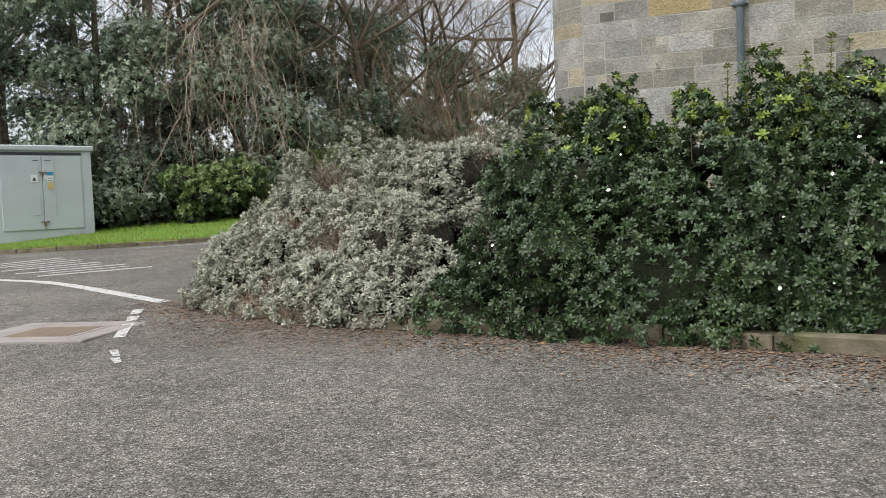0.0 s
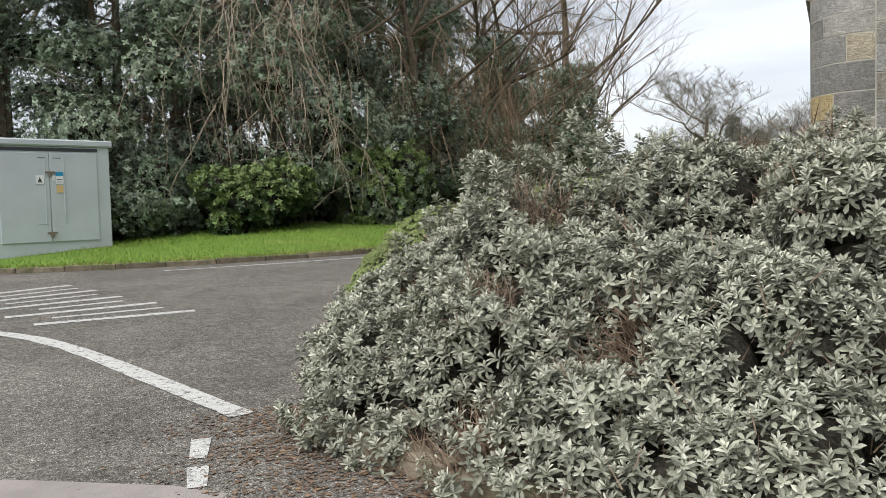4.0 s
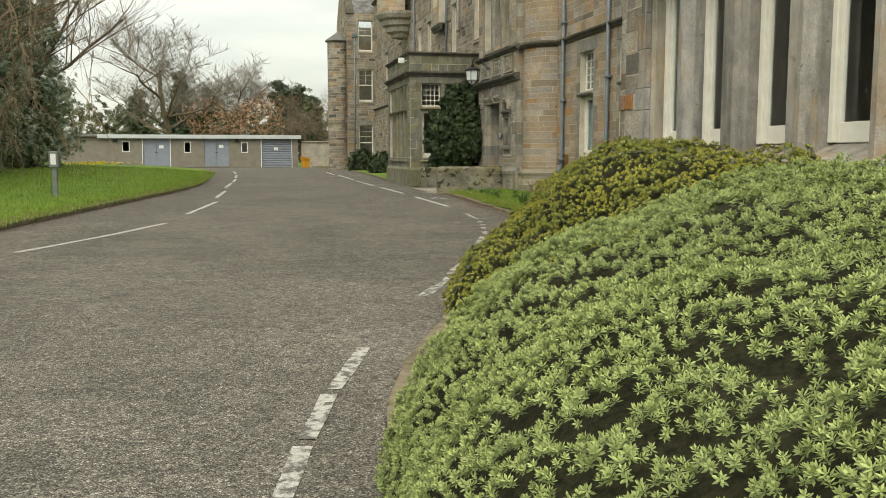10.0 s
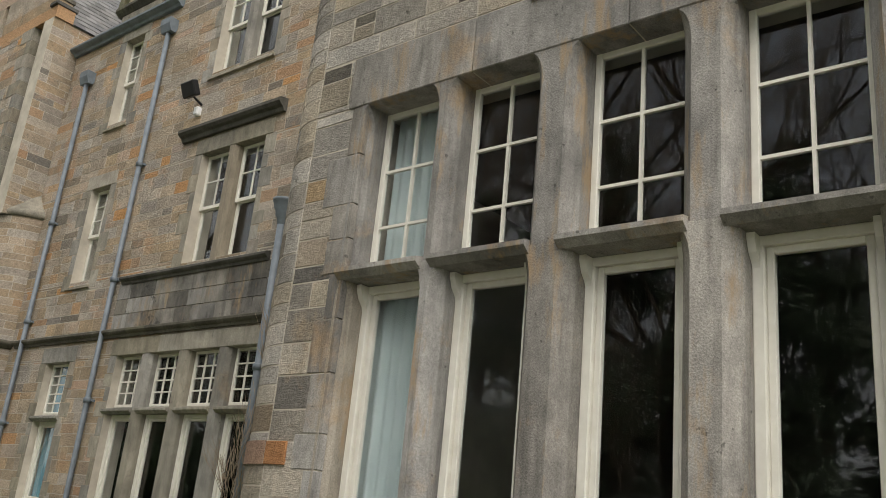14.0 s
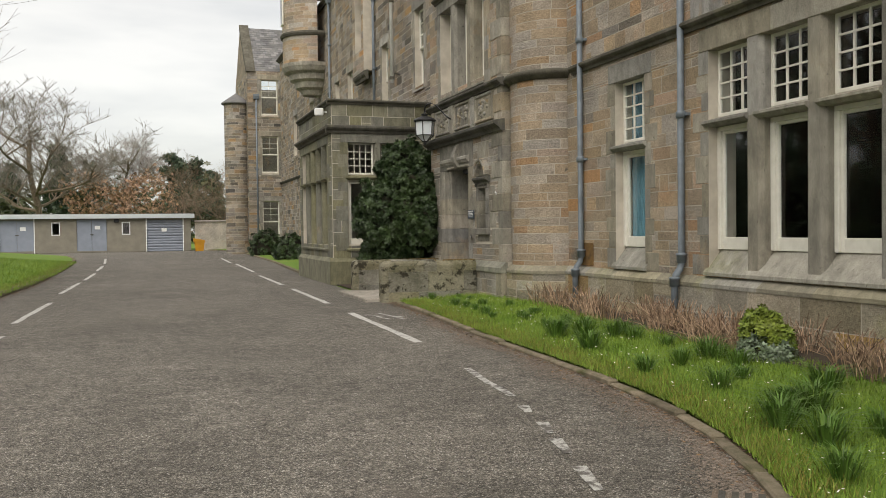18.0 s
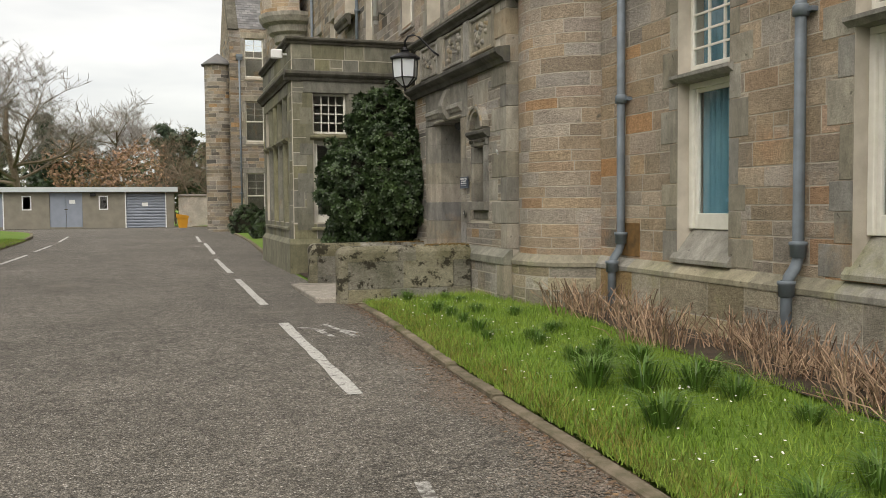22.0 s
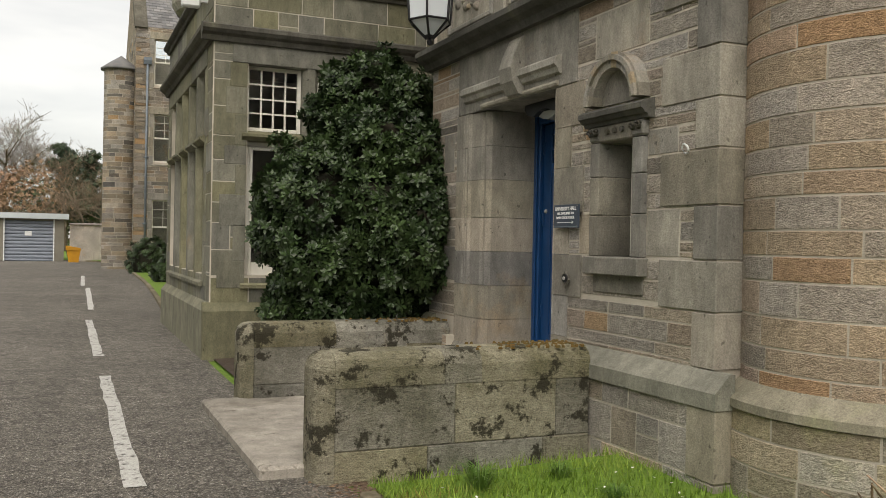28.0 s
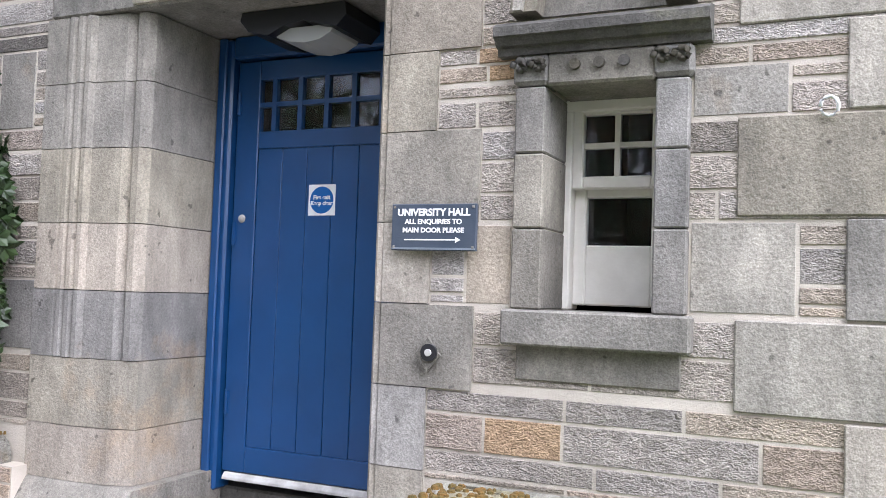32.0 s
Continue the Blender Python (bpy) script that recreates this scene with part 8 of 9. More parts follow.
LB = lumps([(-1.05, 40.1, 2.5, 1.05, 1.0, 1.15), (-0.85, 40.1, 3.5, 0.72, 0.78, 0.9), (-1.05, 40.1, 1.6, 0.9, 0.85, 0.7), (-0.95, 39.2, 2.45, 0.5, 0.62, 0.8), (-0.95, 39.45, 3.2, 0.5, 0.5, 0.6)], 60, 6, (0.2, 0.4), 0.9)
shrub("laurel_bush", "tall dark glossy laurel bush growing against the porch", LB, 8000, S_LAUREL, (0.07, 0.115), L_LAUREL, 40, 0.85, spread=0.55, lift=0.3, shrink=0.78, bumpy=0.2)
for i, (x, y, z, r) in enumerate(((-1.0, 50.0, 1.6, 0.9), (-0.7, 53.5, 1.3, 0.7), (-0.7, 60, 1.2, 0.8), (-0.9, 68, 1.3, 0.9))):
    shrub("wall_shrub", "dark evergreen shrub against the long front", [(x, y, z, r, r, r * 1.1)], 700, S_LAUREL, (0.10, 0.16), L_LAUREL, 44 + i, 0.85)

# cut-back dry stalks along the wall
def stalk_clump(seed):
    """Hard-pruned canes: upright, crossing, with short side shoots."""
    r = random.Random(seed)
    s = Shape()
    for k in range(46):
        a, q = r.uniform(0, 6.28), 0.26 * r.uniform(0, 1) ** 0.7
        x, y = q * math.cos(a), q * math.sin(a)
        h = r.uniform(0.12, 0.44)
        lx, ly = x * 0.5 + r.gauss(0, 0.09), y * 0.5 + r.gauss(0, 0.09)
        mid = (x + lx * 0.4 + r.uniform(-0.03, 0.03), y + ly * 0.4 + r.uniform(-0.03, 0.03), h * 0.55)
        s.tube([(x, y, -0.08), mid, (x + lx, y + ly, h)], 0.006, 4, 0.004)
        for j in range(r.randrange(0, 3)):
            b, t = r.uniform(0, 6.28), r.uniform(0.3, 1.0)
            o = [mid[i] * t + (x, y, 0.0)[i] * (1 - t) for i in range(3)]
            l = r.uniform(0.05, 0.16)
            s.tube([o, (o[0] + l * 0.6 * math.cos(b), o[1] + l * 0.6 * math.sin(b), o[2] + l)], 0.0045, 3, 0.003)
    return s


M_STALK = mat("dry_tan_stalks", (0.46, 0.33, 0.23), (0.19, 0.12, 0.08), 9.0, 0.9, piece=0.6)
stalk_meshes = [stalk_clump(k).mesh("stalk_mass", M_STALK) for k in range(3)]
rs = random.Random(77)
sheet("stalk_bed", [(-0.9, 24.6), (0.1, 24.6), (0.1, 33.2), (-0.35, 33.2), (-0.75, 30.5), (-0.95, 28), (-1.05, 25.6)], 0.165, M_SOIL, "bare earth bed with twigs below the wall", "bed")
n_st = 0
for y in np.arange(25.0, 33.6, 0.52):
    for x in (-0.32, -0.72):
        if rs.random() < 0.12 or (x < -0.5 and y > 31.5):
            continue
        yy = y + rs.uniform(-0.2, 0.2)
        t = thing("dry_shrub", "cut-back clump of dry tan stalks at the wall foot", "shrub", (x + rs.uniform(-0.12, 0.12), yy, ground_z(yy) + 0.2), "dry shrubs along the wall")
        ob = new("stalk_mass", stalk_meshes[n_st % 3])
        ob.parent = t
        ob.matrix_basis = Matrix.Rotation(rs.uniform(0, 6.28), 4, "Z") @ Matrix.Diagonal((rs.uniform(0.9, 1.25),) * 2 + (rs.uniform(0.65, 0.9), 1))
        tagged(ob, kind="stuff")
        n_st += 1
YS = [(-0.85, 26.6, 1.12, 0.2, 0.24, 0.24), (-0.88, 26.35, 1.05, 0.17, 0.2, 0.2)]
shrub("yellow_shrub", "small yellow-green shrub over a dark leafy base", YS, 500, S_LAUREL, (0.05, 0.08), L_YOUNG, 61, 0.95, shrink=0.6)
shrub("dark_low_shrub", "low dark blue-green shrub on the grass edge", [(-0.95, 26.4, 0.88, 0.26, 0.34, 0.24)], 360, S_LAUREL, (0.06, 0.085), L_HOLLY, 62, 0.8, shrink=0.7)


def bare_tree(name, label, at, height, seed, spread=0.55, droop=0.0, levels=5, trunk=0.16, material=None, twigs=None, forks=3, clear=0.25, first=(0.45, 0.75), hanging=0, hang_at=None, thin=0.005):
    """A leafless tree: trunk and limbs, with the fine twigs as one part."""
    r = random.Random(seed)
    limb, fine = Shape(), Shape()

    def grow(p, d, length, rad, lev):
        n = 5 if lev < 2 else 3 if lev < 4 else 2
        pts = [p]
        q = p.copy()
        for k in range(n):
            d = (d + Vector((r.uniform(-1, 1), r.uniform(-1, 1), r.uniform(-0.7, 0.9) - droop * lev * 0.4)) * 0.2).normalized()
            q = q + d * (length / n)
            pts.append(q.copy())
        (limb if lev < 3 else fine).tube(pts, max(rad, thin * 1.3), 7 if lev == 0 else 5 if lev < 3 else 3, max(rad * 0.5, thin))
        if lev >= levels:
            return
        kids = forks + (3 if lev == 0 else 1 if lev == 1 else 0) + (1 if r.random() < 0.5 else 0)
        for k in range(kids):
            t = r.uniform(clear if lev == 0 else 0.25, 1.0)
            i = min(int(t * n), n - 1)
            b = pts[i] + (pts[i + 1] - pts[i]) * (t * n - i)
            a = 6.28318 * k / kids + r.uniform(-0.6, 0.6)
            side = Vector((math.cos(a), math.sin(a), r.uniform(-0.2, 0.6))).normalized()
            sp = spread + (0.16 if lev == 0 else 0.0)
            nd = (d * (1 - sp) + side * sp + Vector((0, 0, (0.0 if lev == 0 else 0.1) - droop))).normalized()
            grow(b, nd, length * (r.uniform(*first) if lev == 0 else r.uniform(0.45, 0.72)), rad * r.uniform(0.32, 0.5), lev + 1)

    grow(Vector(at), Vector((r.uniform(-0.06, 0.06), r.uniform(-0.06, 0.06), 1)), height * 0.66, trunk, 0)
    for k in range(hanging):
        # long pendulous twigs that sway down and fork
        p = Vector((hang_at[0] + r.gauss(0, hang_at[3]), hang_at[1] + r.gauss(0, hang_at[3]), hang_at[2] + r.uniform(0.5, 6.0)))
        d = Vector((r.uniform(-0.5, 0.5), r.uniform(-0.5, 0.5), r.uniform(-0.5, 0.2)))
        pts, ln = [p.copy()], r.uniform(0.35, 0.85)
        for j in range(6):
            d = (d + Vector((r.uniform(-0.32, 0.32), r.uniform(-0.32, 0.32), -0.42))).normalized()
            p = p + d * ln
            pts.append(p.copy())
        fine.tube(pts, 0.015, 3, 0.006)
        for j in range(7):
            b = pts[r.randrange(1, 6)]
            e = Vector((r.uniform(-0.8, 0.8), r.uniform(-0.8, 0.8), r.uniform(-1, 0.15))).normalized()
            w = r.uniform(0.4, 1.1)
            fine.tube([b, b + e * w * 0.5, b + e * w + Vector((0, 0, -0.2 * w))], 0.007, 3, 0.004)
    root = thing(name, label, "tree", at)
    part("trunk", limb, material or M_BARK, root)
    tagged(part("twig_mass", fine, twigs or M_TWIG, root), kind="stuff")
    return root


def evergreen(at, height, seed, n, width=2.6, leafmat=None, label="tall dark evergreen tree in the shelter belt", size=(0.11, 0.19)):
    r = random.Random(seed)
    root = thing("evergreen_tree", label, "tree", at)
    s = Shape()
    for k in range(2):
        o = r.uniform(-0.9, 0.9) * k
        s.tube([(at[0] + o * 0.4, at[1] + o * 0.4, at[2] - 0.3), (at[0] + r.uniform(-0.3, 0.3) + o, at[1] + r.uniform(-0.3, 0.3), at[2] + height * 0.5), (at[0] + r.uniform(-0.5, 0.5) + 1.4 * o, at[1], at[2] + height * 0.95)], 0.2 - 0.06 * k, 7, 0.05)
    ells = []
    for k in range(20):
        t = k / 19
        z = at[2] + 0.7 + t * height * 0.97
        w = width * (0.95 - 0.5 * t) * r.uniform(0.4, 0.8)
        a = r.uniform(0, 6.28)
        o = width * (1.0 - 0.5 * t) * r.uniform(0.25, 0.9)
        c = (at[0] + o * math.cos(a), at[1] + o * math.sin(a), z)
        ells.append((*c, w, w, w * r.uniform(0.5, 0.8)))
        s.tube([(at[0], at[1], z - 0.6), c], 0.05, 4, 0.015)
    part("trunk", s, M_BARK, root)
    p, nn, rs2 = cloud(ells, n, seed, at[2] + 0.1, 0.28)
    p = p - nn * rs2.uniform(0, 0.45, (len(p), 1)) + rs2.normal(0, 0.14, p.shape)
    keep = p[:, 2] > at[2] + 0.05
    v, f = scatter(p[keep], turned(nn[keep] + np.array((0, 0, 0.35)), rs2, 0.6), rs2.uniform(*size, keep.sum()), *S_IVY)
    tagged(part("crown", bulk("crown", v, f, leafmat or L_HOLLY), None, root), kind="stuff")
    # Near-black cores added to block the sky and shade the lower crown.
    low = [e for e in ells if e[2] < at[2] + height * 0.5]
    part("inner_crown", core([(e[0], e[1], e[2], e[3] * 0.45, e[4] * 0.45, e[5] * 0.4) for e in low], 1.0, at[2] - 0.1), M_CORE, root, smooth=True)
    return root


BELT = ((-31, 15, 13), (-27.5, 17.5, 12), (-26.5, 22, 14), (-23.2, 23.2, 11), (-23.4, 27.8, 13.5), (-20.4, 27.6, 9), (-20.8, 32, 12.5), (-19.6, 36.5, 8.5), (-20.6, 40.5, 8.5), (-19.6, 45.5, 8), (-20.3, 51, 8.5), (-19.4, 56, 8), (-20.5, 62, 9))
for i, (x, y, h) in enumerate(BELT):
    evergreen((x, y, ground_z(y) + 0.45), h, 100 + i, 9000 if y < 46 else 5500, 2.8, L_HOLLY, size=(0.085, 0.15) if y < 46 else (0.11, 0.19))
for i, (x, y, h, w) in enumerate(((-18.8, 23.9, 1.9, 1.1), (-17.0, 28.0, 2.5, 1.0), (-17.9, 31.6, 2.0, 1.4), (-24.0, 20.6, 2.6, 1.7), (-18.4, 35, 2.4, 1.6), (-18.8, 39, 2.2, 1.6), (-19.5, 44, 2.2, 1.7), (-20.8, 50, 2.4, 1.8), (-29, 13.5, 2.6, 1.8), (-21.5, 22.0, 2.4, 1.4), (-20.3, 25.6, 2.8, 1.5), (-18.9, 29.8, 2.8, 1.5), (-26.6, 16.9, 2.4, 1.6), (-21.5, 56, 2.6, 1.8))):
    gz = ground_z(y) + 0.4
    q = random.Random(500 + i)
    e = [(x + q.uniform(-1, 1) * w * 0.8, y + q.uniform(-1, 1) * w * 0.8, gz + q.uniform(0.1, 0.75) * h, w * q.uniform(0.4, 0.75), w * q.uniform(0.4, 0.75), h * q.uniform(0.16, 0.36)) for k in range(8)]
    shrub("rhododendron", "bright leafy rhododendron at the foot of the belt" if i < 2 else "dark leafy undergrowth shrub below the belt", lumps(e, 18, 200 + i, (0.25, 0.5), 0.5), 1300 if i < 2 else 1900, S_LAUREL, (0.11, 0.18) if i < 2 else (0.08, 0.14), (L_LAUREL, L_HOLLY)[i % 2], 210 + i, gz - 0.05, young=(L_RHODO, 1.2, -0.2) if i < 2 else None, spread=0.6, bumpy=0.25, shrink=0.7)
M_REDTWIG = mat("reddish_brown_twigs", (0.30, 0.215, 0.145), (0.21, 0.15, 0.10), 2.0, 0.95)
M_HANG = mat("tan_hanging_twigs", (0.33, 0.27, 0.205), (0.23, 0.18, 0.135), 2.0, 0.95)
bare_tree("bare_tree", "leafless drooping tree with tan hanging twigs", (-22.5, 28.0, 1.1), 16, 301, 0.6, 0.12, 4, 0.22, twigs=M_HANG, forks=3, hanging=100, hang_at=(-19.0, 24.8, 3.6, 1.3))
bare_tree("bare_tree", "tall leafless tree with reddish-brown twigs", (-18.6, 34.2, 1.2), 16, 302, 0.45, 0.03, 5, 0.2, twigs=M_REDTWIG, forks=3, hanging=80, hang_at=(-18.4, 34.5, 3.5, 1.7))
bare_tree("bare_tree", "tall leafless tree with reddish-brown twigs", (-18.6, 38.0, 1.2), 16, 303, 0.5, 0.06, 5, 0.22, twigs=M_REDTWIG, forks=3, hanging=120, hang_at=(-18.2, 39.0, 3.0, 2.3))
bare_tree("bare_tree", "tall leafless tree with reddish-brown twigs", (-18.0, 44.5, 1.2), 15, 309, 0.5, 0.05, 5, 0.22, twigs=M_REDTWIG, forks=3, hanging=100, hang_at=(-18.2, 44.0, 3.4, 2.0))
bare_tree("bare_tree", "large spreading leafless tree at the lawn edge", (-20.6, 58.5, 1.2), 22, 304, 0.55, 0.0, 5, 0.34, forks=4, first=(0.5, 0.8), thin=0.008)
bare_tree("bare_tree", "rounded leafless tree beyond the garage roof", (-15.9, 100, 1.0), 14, 307, 0.6, 0.0, 5, 0.34, forks=4, clear=0.25, first=(0.55, 0.8), thin=0.012, material=M_BARK, twigs=mat("grey_far_twigs", (0.15, 0.13, 0.115), (0.19, 0.165, 0.145), 2.0, 0.95))
bare_tree("bare_tree", "pale leafless tree beyond the garage roof", (-9.3, 118, 1.0), 11, 308, 0.6, 0.0, 5, 0.3, forks=4, thin=0.014, twigs=mat("pale_far_twigs", (0.28, 0.255, 0.24), (0.22, 0.2, 0.19), 2.0, 0.95))
for i, (x, y, h) in enumerate(((-23.6, 26.0, 21), (-22.2, 31.5, 20), (-31.0, 24.0, 20), (-22.5, 37.5, 20))):
    bare_tree("bare_tree", "tall upright leafless tree standing above the evergreens", (x, y, 1.2), h, 360 + i, 0.42, 0.0, 5, 0.24, forks=4, clear=0.35, twigs=M_HANG, thin=0.006)
for i in range(7):
    bare_tree("bare_tree", "leafless tree in the depth of the belt", (-29 + i * 1.6, 23 + i * 6.0, 1.2), 16, 320 + i, 0.45, 0.03, 4, 0.22, forks=4)
# brown blossom tree, pines and the far wood
rs = np.random.RandomState(5)
bl = [(-9.6 + 3.2 * math.cos(a), 112 + 2 * math.sin(a), 5.2 + 1.2 * math.sin(2.3 * a), 2.2, 2.2, 1.8) for a in np.linspace(0, 6, 8)]
br = thing("blossom_tree", "spreading tree with sparse buff blossom beyond the garage", "tree", (-9.6, 112, 1))
p, nn, rs2 = cloud(bl, 2600, 7, 2.5, 0.25)
part("trunk", Shape().tube([(-9.6, 112, 0.8), (-9.4, 112, 3.5), (-9, 112, 6)], 0.25, 8, 0.1), M_BARK, br)
tagged(part("crown", bulk("crown", *scatter(p + rs2.normal(0, 0.3, p.shape), turned(nn, rs2, 0.7), rs2.uniform(0.12, 0.24, len(p)), *S_HOLLY), leaf_mat("buff_blossom", (0.30, 0.19, 0.12), (0.17, 0.095, 0.06), 0.8, 0.6, piece=0.5)), None, br), kind="stuff")


def pine(at, h, seed):
    r = random.Random(seed)
    root = thing("pine_tree", "dark pine with layered clumps beyond the garage", "tree", at, "pines beyond the garage")
    s = Shape().tube([at, (at[0] + 0.2, at[1], at[2] + h * 0.6), (at[0] + 0.1, at[1], at[2] + h)], 0.22, 7, 0.05)
    e = []
    for k in range(13):
        t = 0.35 + 0.65 * k / 12
        a, o = r.uniform(0, 6.28), r.uniform(0.4, 1.0) * h * 0.17 * (1.25 - t * 0.9)
        w = h * 0.10 * (1.3 - 0.7 * t) * r.uniform(0.7, 1.2)
        c = (at[0] + o * math.cos(a), at[1] + o * math.sin(a), at[2] + h * t)
        e.append((*c, w, w, w * 0.55))
        s.tube([(at[0], at[1], c[2] - 0.2), c], 0.05, 4, 0.02)
    part("trunk", s, M_BARK, root)
    q, m, r2 = cloud(e, 1300, seed, None, 0.25)
    tagged(part("crown", bulk("crown", *scatter(q + r2.normal(0, 0.15, q.shape), turned(m, r2, 0.7), r2.uniform(0.2, 0.34, len(q)), *S_HOLLY), L_PINE), None, root), kind="stuff")


L_PINE = leaf_mat("dark_pine_needles", (0.032, 0.052, 0.03), (0.055, 0.075, 0.042), 0.6, 0.4, piece=0.4)
for i, (x, y, h) in enumerate(((-4.2, 118, 9.4), (-1.8, 121, 9.2), (-15.8, 122, 10.5), (-13, 128, 9), (0.5, 130, 8.5), (-22, 129, 9))):
    pine((x, y, 1.0), h, 400 + i)
W = []
for i in range(90):
    t = i / 89
    x, y = -75 + 85 * t + rs.uniform(-2, 2), 128 + rs.uniform(-6, 8) - 30 * max(0, 0.45 - t)
    r0 = rs.uniform(1.8, 3.4)
    W.append((x, y, 1.0 + rs.uniform(0.5, 5.8), r0, r0, r0 * 0.9))
p, nn, rs2 = cloud(W, 8000, 8, 0.8, 0.3)
wood = thing("far_wood", "brown and green woodland closing the far distance", "wood", (-30, 128, 1), kind="stuff")
tagged(part("foliage", bulk("foliage", *scatter(p + rs2.normal(0, 0.4, p.shape), turned(nn, rs2, 0.7), rs2.uniform(0.3, 0.6, len(p)), *S_HOLLY), leaf_mat("far_brown_green", (0.085, 0.085, 0.04), (0.055, 0.065, 0.03), 0.8, 0.12, piece=0.4)), None, wood), kind="stuff")
for i in range(3):
    bare_tree("bare_tree", "small leafless tree beside the far wing", (-1.5 - i * 1.2, 88 + 3 * i, 1.0), 6.5, 340 + i, 0.6, 0.0, 4, 0.1, forks=4)
bare_tree("twiggy_wall_shrub", "leafless twiggy shrub growing up the bay corner", (-0.35, 24.0, 0.85), 3.2, 350, 0.3, -0.1, 4, 0.014, forks=3, clear=0.05, twigs=M_HANG, thin=0.003)

# ---- grass and spring bulbs ----
def tuft(n, h, w, seed, lean=0.5, curve=0.5, root=0.07):
    r = np.random.RandomState(seed)
    V, F = [], []
    for i in range(n):
        a, q = r.uniform(0, 6.28), r.uniform(0, root)
        d = np.array((math.cos(a), math.sin(a), 0))
        s = np.array((-math.sin(a), math.cos(a), 0)) * w / 2
        hh, l = h * r.uniform(0.6, 1.1), h * lean * r.uniform(0.2, 1.0)
        b = d * q
        k = len(V)
        m = b + d * l * 0.35 + np.array((0, 0, hh * 0.6))
        t = b + d * l + np.array((0, 0, hh * (1 - curve * 0.3)))
        V += [b - s, b + s, m + s, m - s, t, t]
        F += [(k, k + 1, k + 2, k + 3), (k + 3, k + 2, k + 4, k + 5)]
    s = Shape()
    s.add(V, F)
    return s


L_BULB = leaf_mat("green_bulb_leaves", (0.062, 0.138, 0.021), (0.115, 0.2, 0.04), 0.5, 6.0, piece=0.35)
tuft_meshes = [tuft(110, 0.30, 0.010, k, 1.15, 1.0, 0.1).mesh("blade_mass", L_BULB) for k in range(4)]
rs = random.Random(31)
for i in range(52):
    y = rs.uniform(21.6, 35.2)
    x = rs.uniform(np.interp(y, strip[:, 1], strip[:, 0]) + 0.45, -1.1)
    k = thing("daffodil_clump", "clump of arching green bulb leaves in the grass", "plant", (x, y, ground_z(y) + 0.12), "bulb clumps in the grass strip")
    ob = new("blade_mass", tuft_meshes[i % 4])
    ob.parent = k
    ob.matrix_basis = Matrix.Rotation(rs.uniform(0, 6.28), 4, "Z") @ Matrix.Scale(rs.uniform(0.65, 1.2) * (1.0 if y < 30 else 0.6), 4)
    tagged(ob, kind="stuff")


def lawn(name, pts, h, w, seed, material, label):
    r = np.random.RandomState(seed)
    n = len(pts)
    a = r.uniform(0, 6.28, n)
    s = np.stack([np.cos(a), np.sin(a), np.zeros(n)], 1) * w / 2
    t = np.stack([r.normal(0, 0.35, n), r.normal(0, 0.35, n), np.ones(n)], 1) * (h * r.uniform(0.5, 1.15, n))[:, None]
    V = np.stack([pts - s, pts + s, pts + t], 1).reshape(-1, 3)
    F = np.arange(3 * n).reshape(-1, 3)
    return tagged(new(name, bulk(name, V, F, material)), label, "grass", kind="stuff")


L_GRASS = leaf_mat("grass_blades", (0.125, 0.215, 0.022), (0.215, 0.30, 0.048), 0.6, 1.2, piece=0.4)
r = np.random.RandomState(3)
y = r.uniform(20.2, 35.5, 60000)
xk = np.interp(y, strip[:, 1], strip[:, 0])
x = xk + 0.08 + r.uniform(0, 1, len(y)) ** 1.2 * (3.3)
ok = x < np.where(y < 24.4, 0.0, -0.75 + 0.3 * np.clip((y - 30) / 3, 0, 1))
lift = np.interp(x - xk, (0.12, 0.6, 1.6, 4.5), (0.07, 0.10, 0.14, 0.18))
z = np.interp(y, GY, GZ) + lift
lawn("grass_strip_blades", np.stack([x, y, z], 1)[ok], 0.075, 0.009, 4, L_GRASS, "short spring grass blades on the strip below the hall")
seg = left_line[(left_line[:, 0] > -25) & (left_line[:, 1] < 62)]
dl = np.gradient(seg, axis=0)
nl = np.stack([-dl[:, 1], dl[:, 0]], 1) / np.linalg.norm(dl, axis=1)[:, None]
i = r.randint(0, len(seg), 70000)
off = 0.1 + 7.5 * r.uniform(0, 1, len(i)) ** 2.0
xy = seg[i] + nl[i] * off[:, None] + r.uniform(-0.3, 0.3, (len(i), 2))
z = np.interp(seg[i][:, 1], GY, GZ) + np.interp(off, (0.14, 1.0, 3, 7, 16), (0.12, 0.2, 0.36, 0.52, 0.75))
lawn("verge_blades", np.column_stack([xy, z]), 0.085, 0.014, 5, L_GRASS, "longer spring grass blades along the verge")
dry = leaf_mat("dry_grass", (0.26, 0.20, 0.10), (0.2, 0.17, 0.07), 0.8, 3.0, piece=0.3)
i = r.randint(0, len(seg), 9000)
xy = seg[i] + nl[i] * r.uniform(0.1, 0.3, len(i))[:, None] + r.uniform(-0.2, 0.2, (len(i), 2)) * np.array((1, 1))
lawn("kerb_dry_grass", np.column_stack([xy, np.interp(seg[i][:, 1], GY, GZ) + 0.13]), 0.06, 0.014, 6, dry, "dry straw-coloured grass at the kerb edge")
y = r.uniform(20.4, 35.2, 7000)
off = 0.1 + np.abs(r.normal(0, 0.22, len(y)))
z = np.interp(y, GY, GZ) + np.interp(off, (0.12, 0.6), (0.07, 0.10))
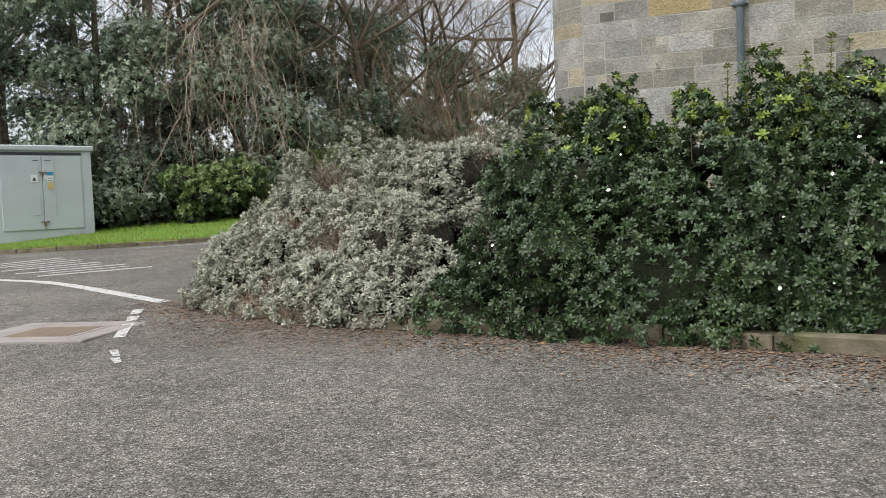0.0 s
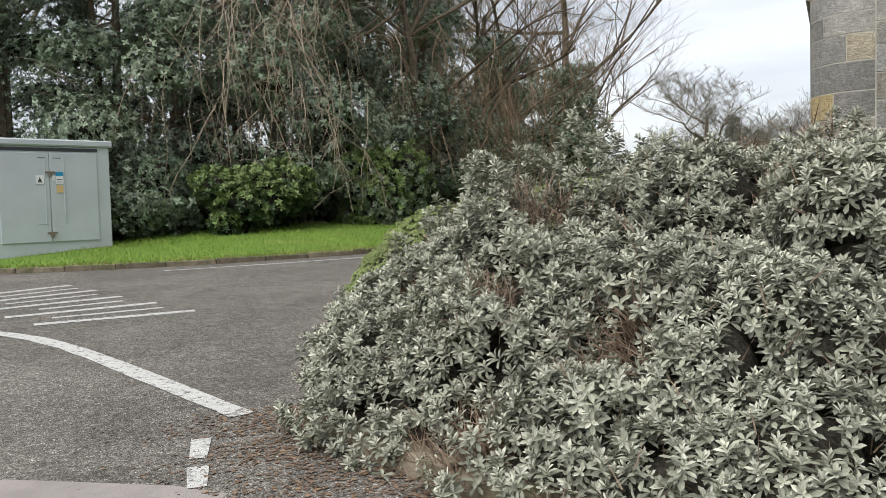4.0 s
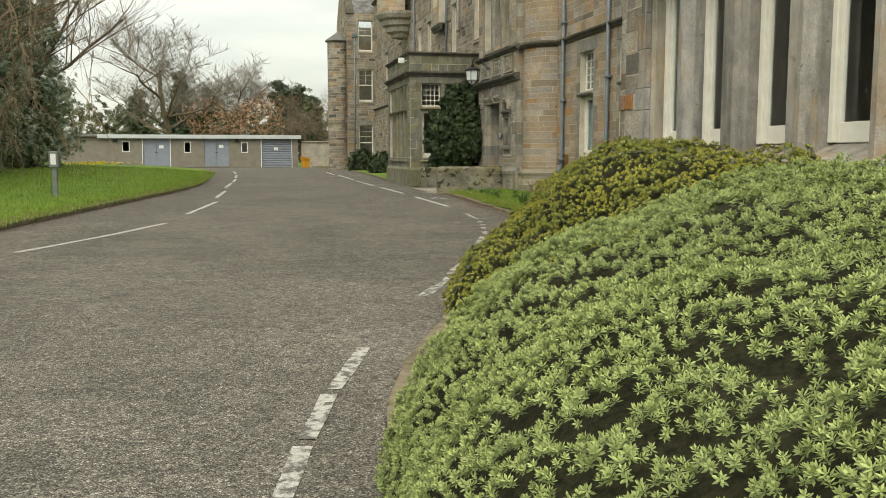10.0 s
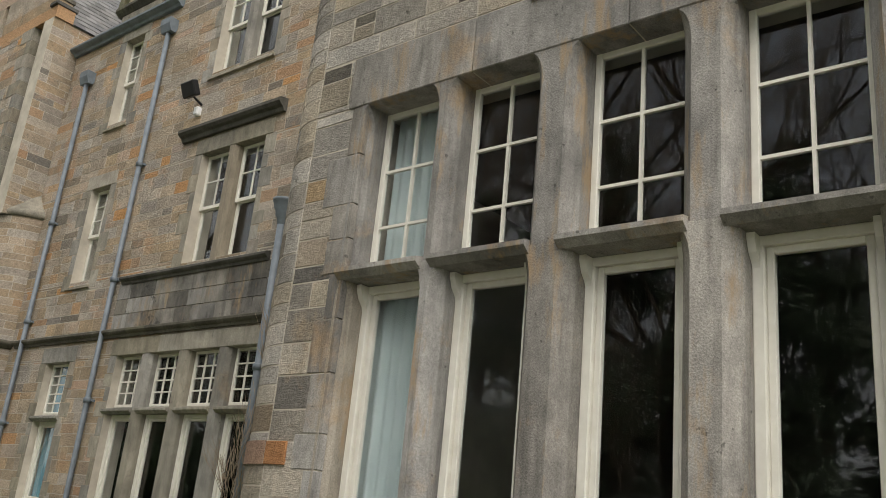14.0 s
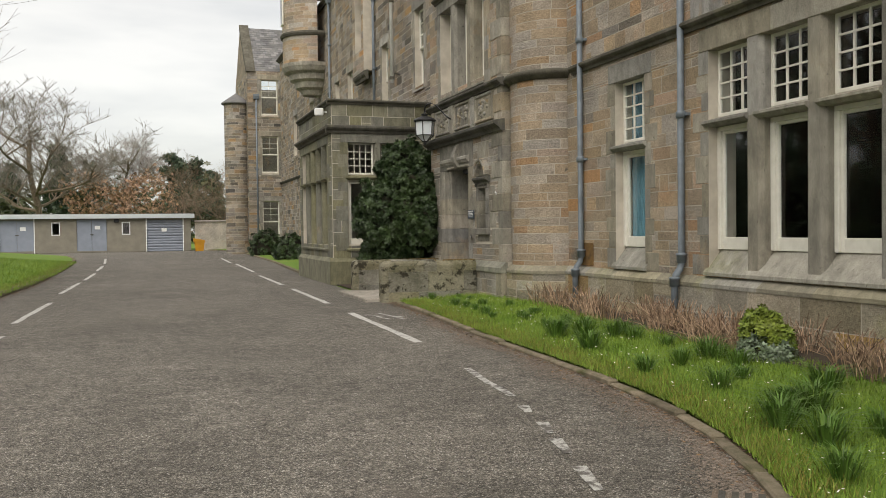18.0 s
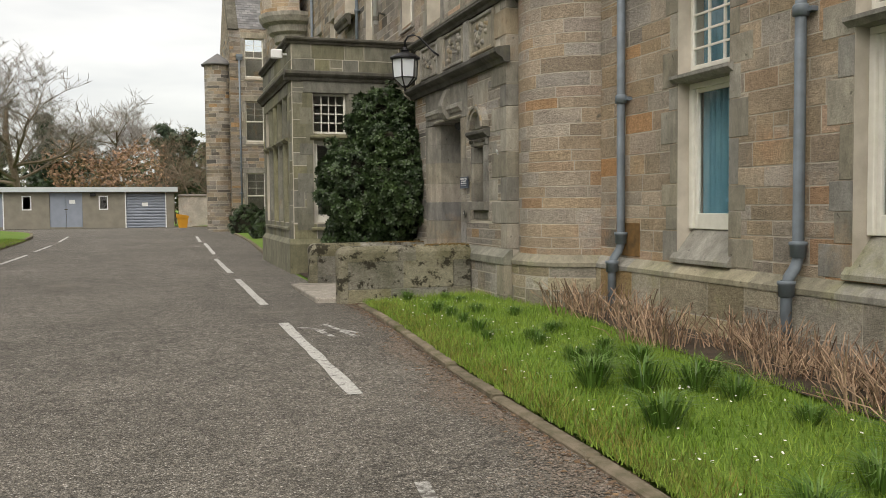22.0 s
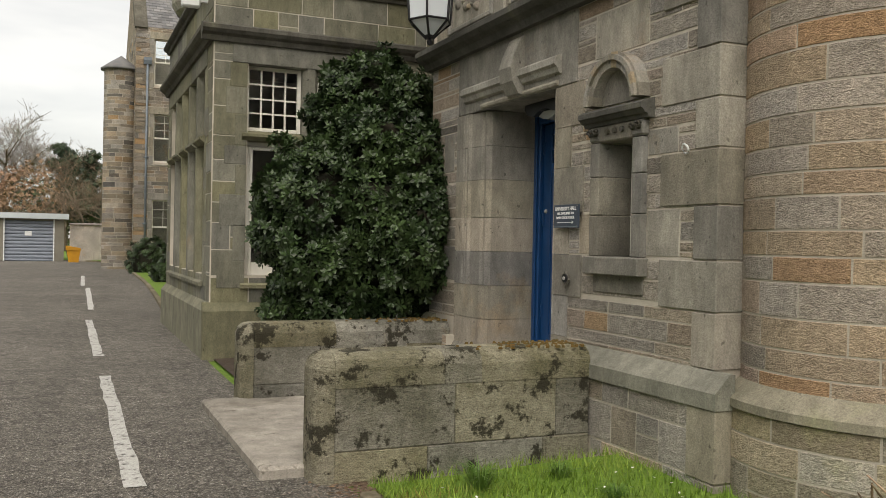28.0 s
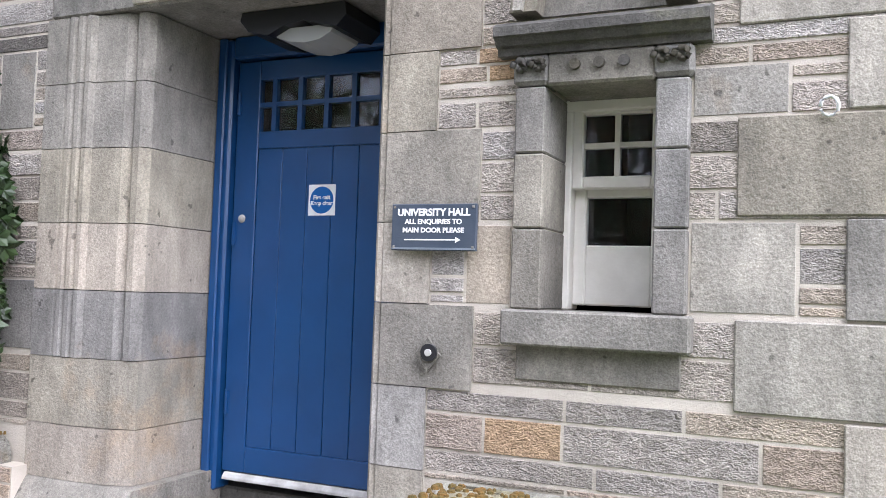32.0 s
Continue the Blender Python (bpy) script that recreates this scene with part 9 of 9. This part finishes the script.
lawn("edging_yellow_grass", np.column_stack([np.interp(y, strip[:, 1], strip[:, 0]) + off, y, z]), 0.07, 0.011, 7, leaf_mat("yellowed_grass", (0.22, 0.20, 0.045), (0.17, 0.20, 0.04), 0.7, 3.0, piece=0.4), "yellowed grass and moss along the low edging")
y = r.uniform(21, 35, 420)
x = np.interp(y, strip[:, 1], strip[:, 0]) + r.uniform(0.2, 1.7, len(y))
z = np.interp(y, GY, GZ) + 0.18
dz = np.column_stack([x, y, z])
tagged(new("daisies", bulk("daisies", *scatter(dz, turned(np.tile((0.0, 0.0, 1.0), (len(dz), 1)), r, 0.3), r.uniform(0.008, 0.013, len(dz)), *rosette(6, 1, 0.8, 10)), mat("daisy_white", (0.8, 0.8, 0.76), None, 3.0, 0.7))), "white daisies dotted over the grass strip", "flowers", kind="stuff")

r = np.random.RandomState(44)
q = np.column_stack([r.normal(-17.6, 1.0, 260), r.normal(66.0, 2.2, 260)])
q = np.column_stack([q, np.interp(q[:, 1], GY, GZ) + 0.55 + r.uniform(0.0, 0.12, 260)])
tagged(new("daffodils", bulk("daffodils", *scatter(q, turned(np.tile((0.0, 0.0, 1.0), (260, 1)), r, 0.5), r.uniform(0.05, 0.09, 260), *rosette(6, 1, 0.7, 25)), mat("daffodil_yellow", (0.70, 0.55, 0.05), None, 3.0, 0.6))), "pale yellow daffodils in the rough grass by the garage", "flowers", kind="stuff")

# ---- single stones of the door wall ----
BLOCKS = [(34.94, 35.29, 2.31, 2.63), (34.97, 35.29, 2.99, 3.17), (35.94, 36.13, 2.31, 2.62), (38.42, 38.72, 2.0, 2.35), (38.5, 38.75, 3.1, 3.5), (35.3, 35.95, 3.76, 4.1)]
rects = layout(34.6, 39.1, 1.63, 4.22, H_DOOR + BLOCKS + [(36.54 - w, 38.42, za, zb) for w, za, zb in zip(RIGHT_W, JAMB_Z, JAMB_Z[1:])] + [(36.2, 38.40, 3.64, 4.23), (36.2, 38.4, 0.8, 1.4)], 91, (0.11, 0.2), (0.2, 0.7))
lay_stones(door_wall, TOWER, rects, M_DOORSTONE, 700)
lay_stones(door_wall, TOWER, BLOCKS, M_ASHLAR, 900)
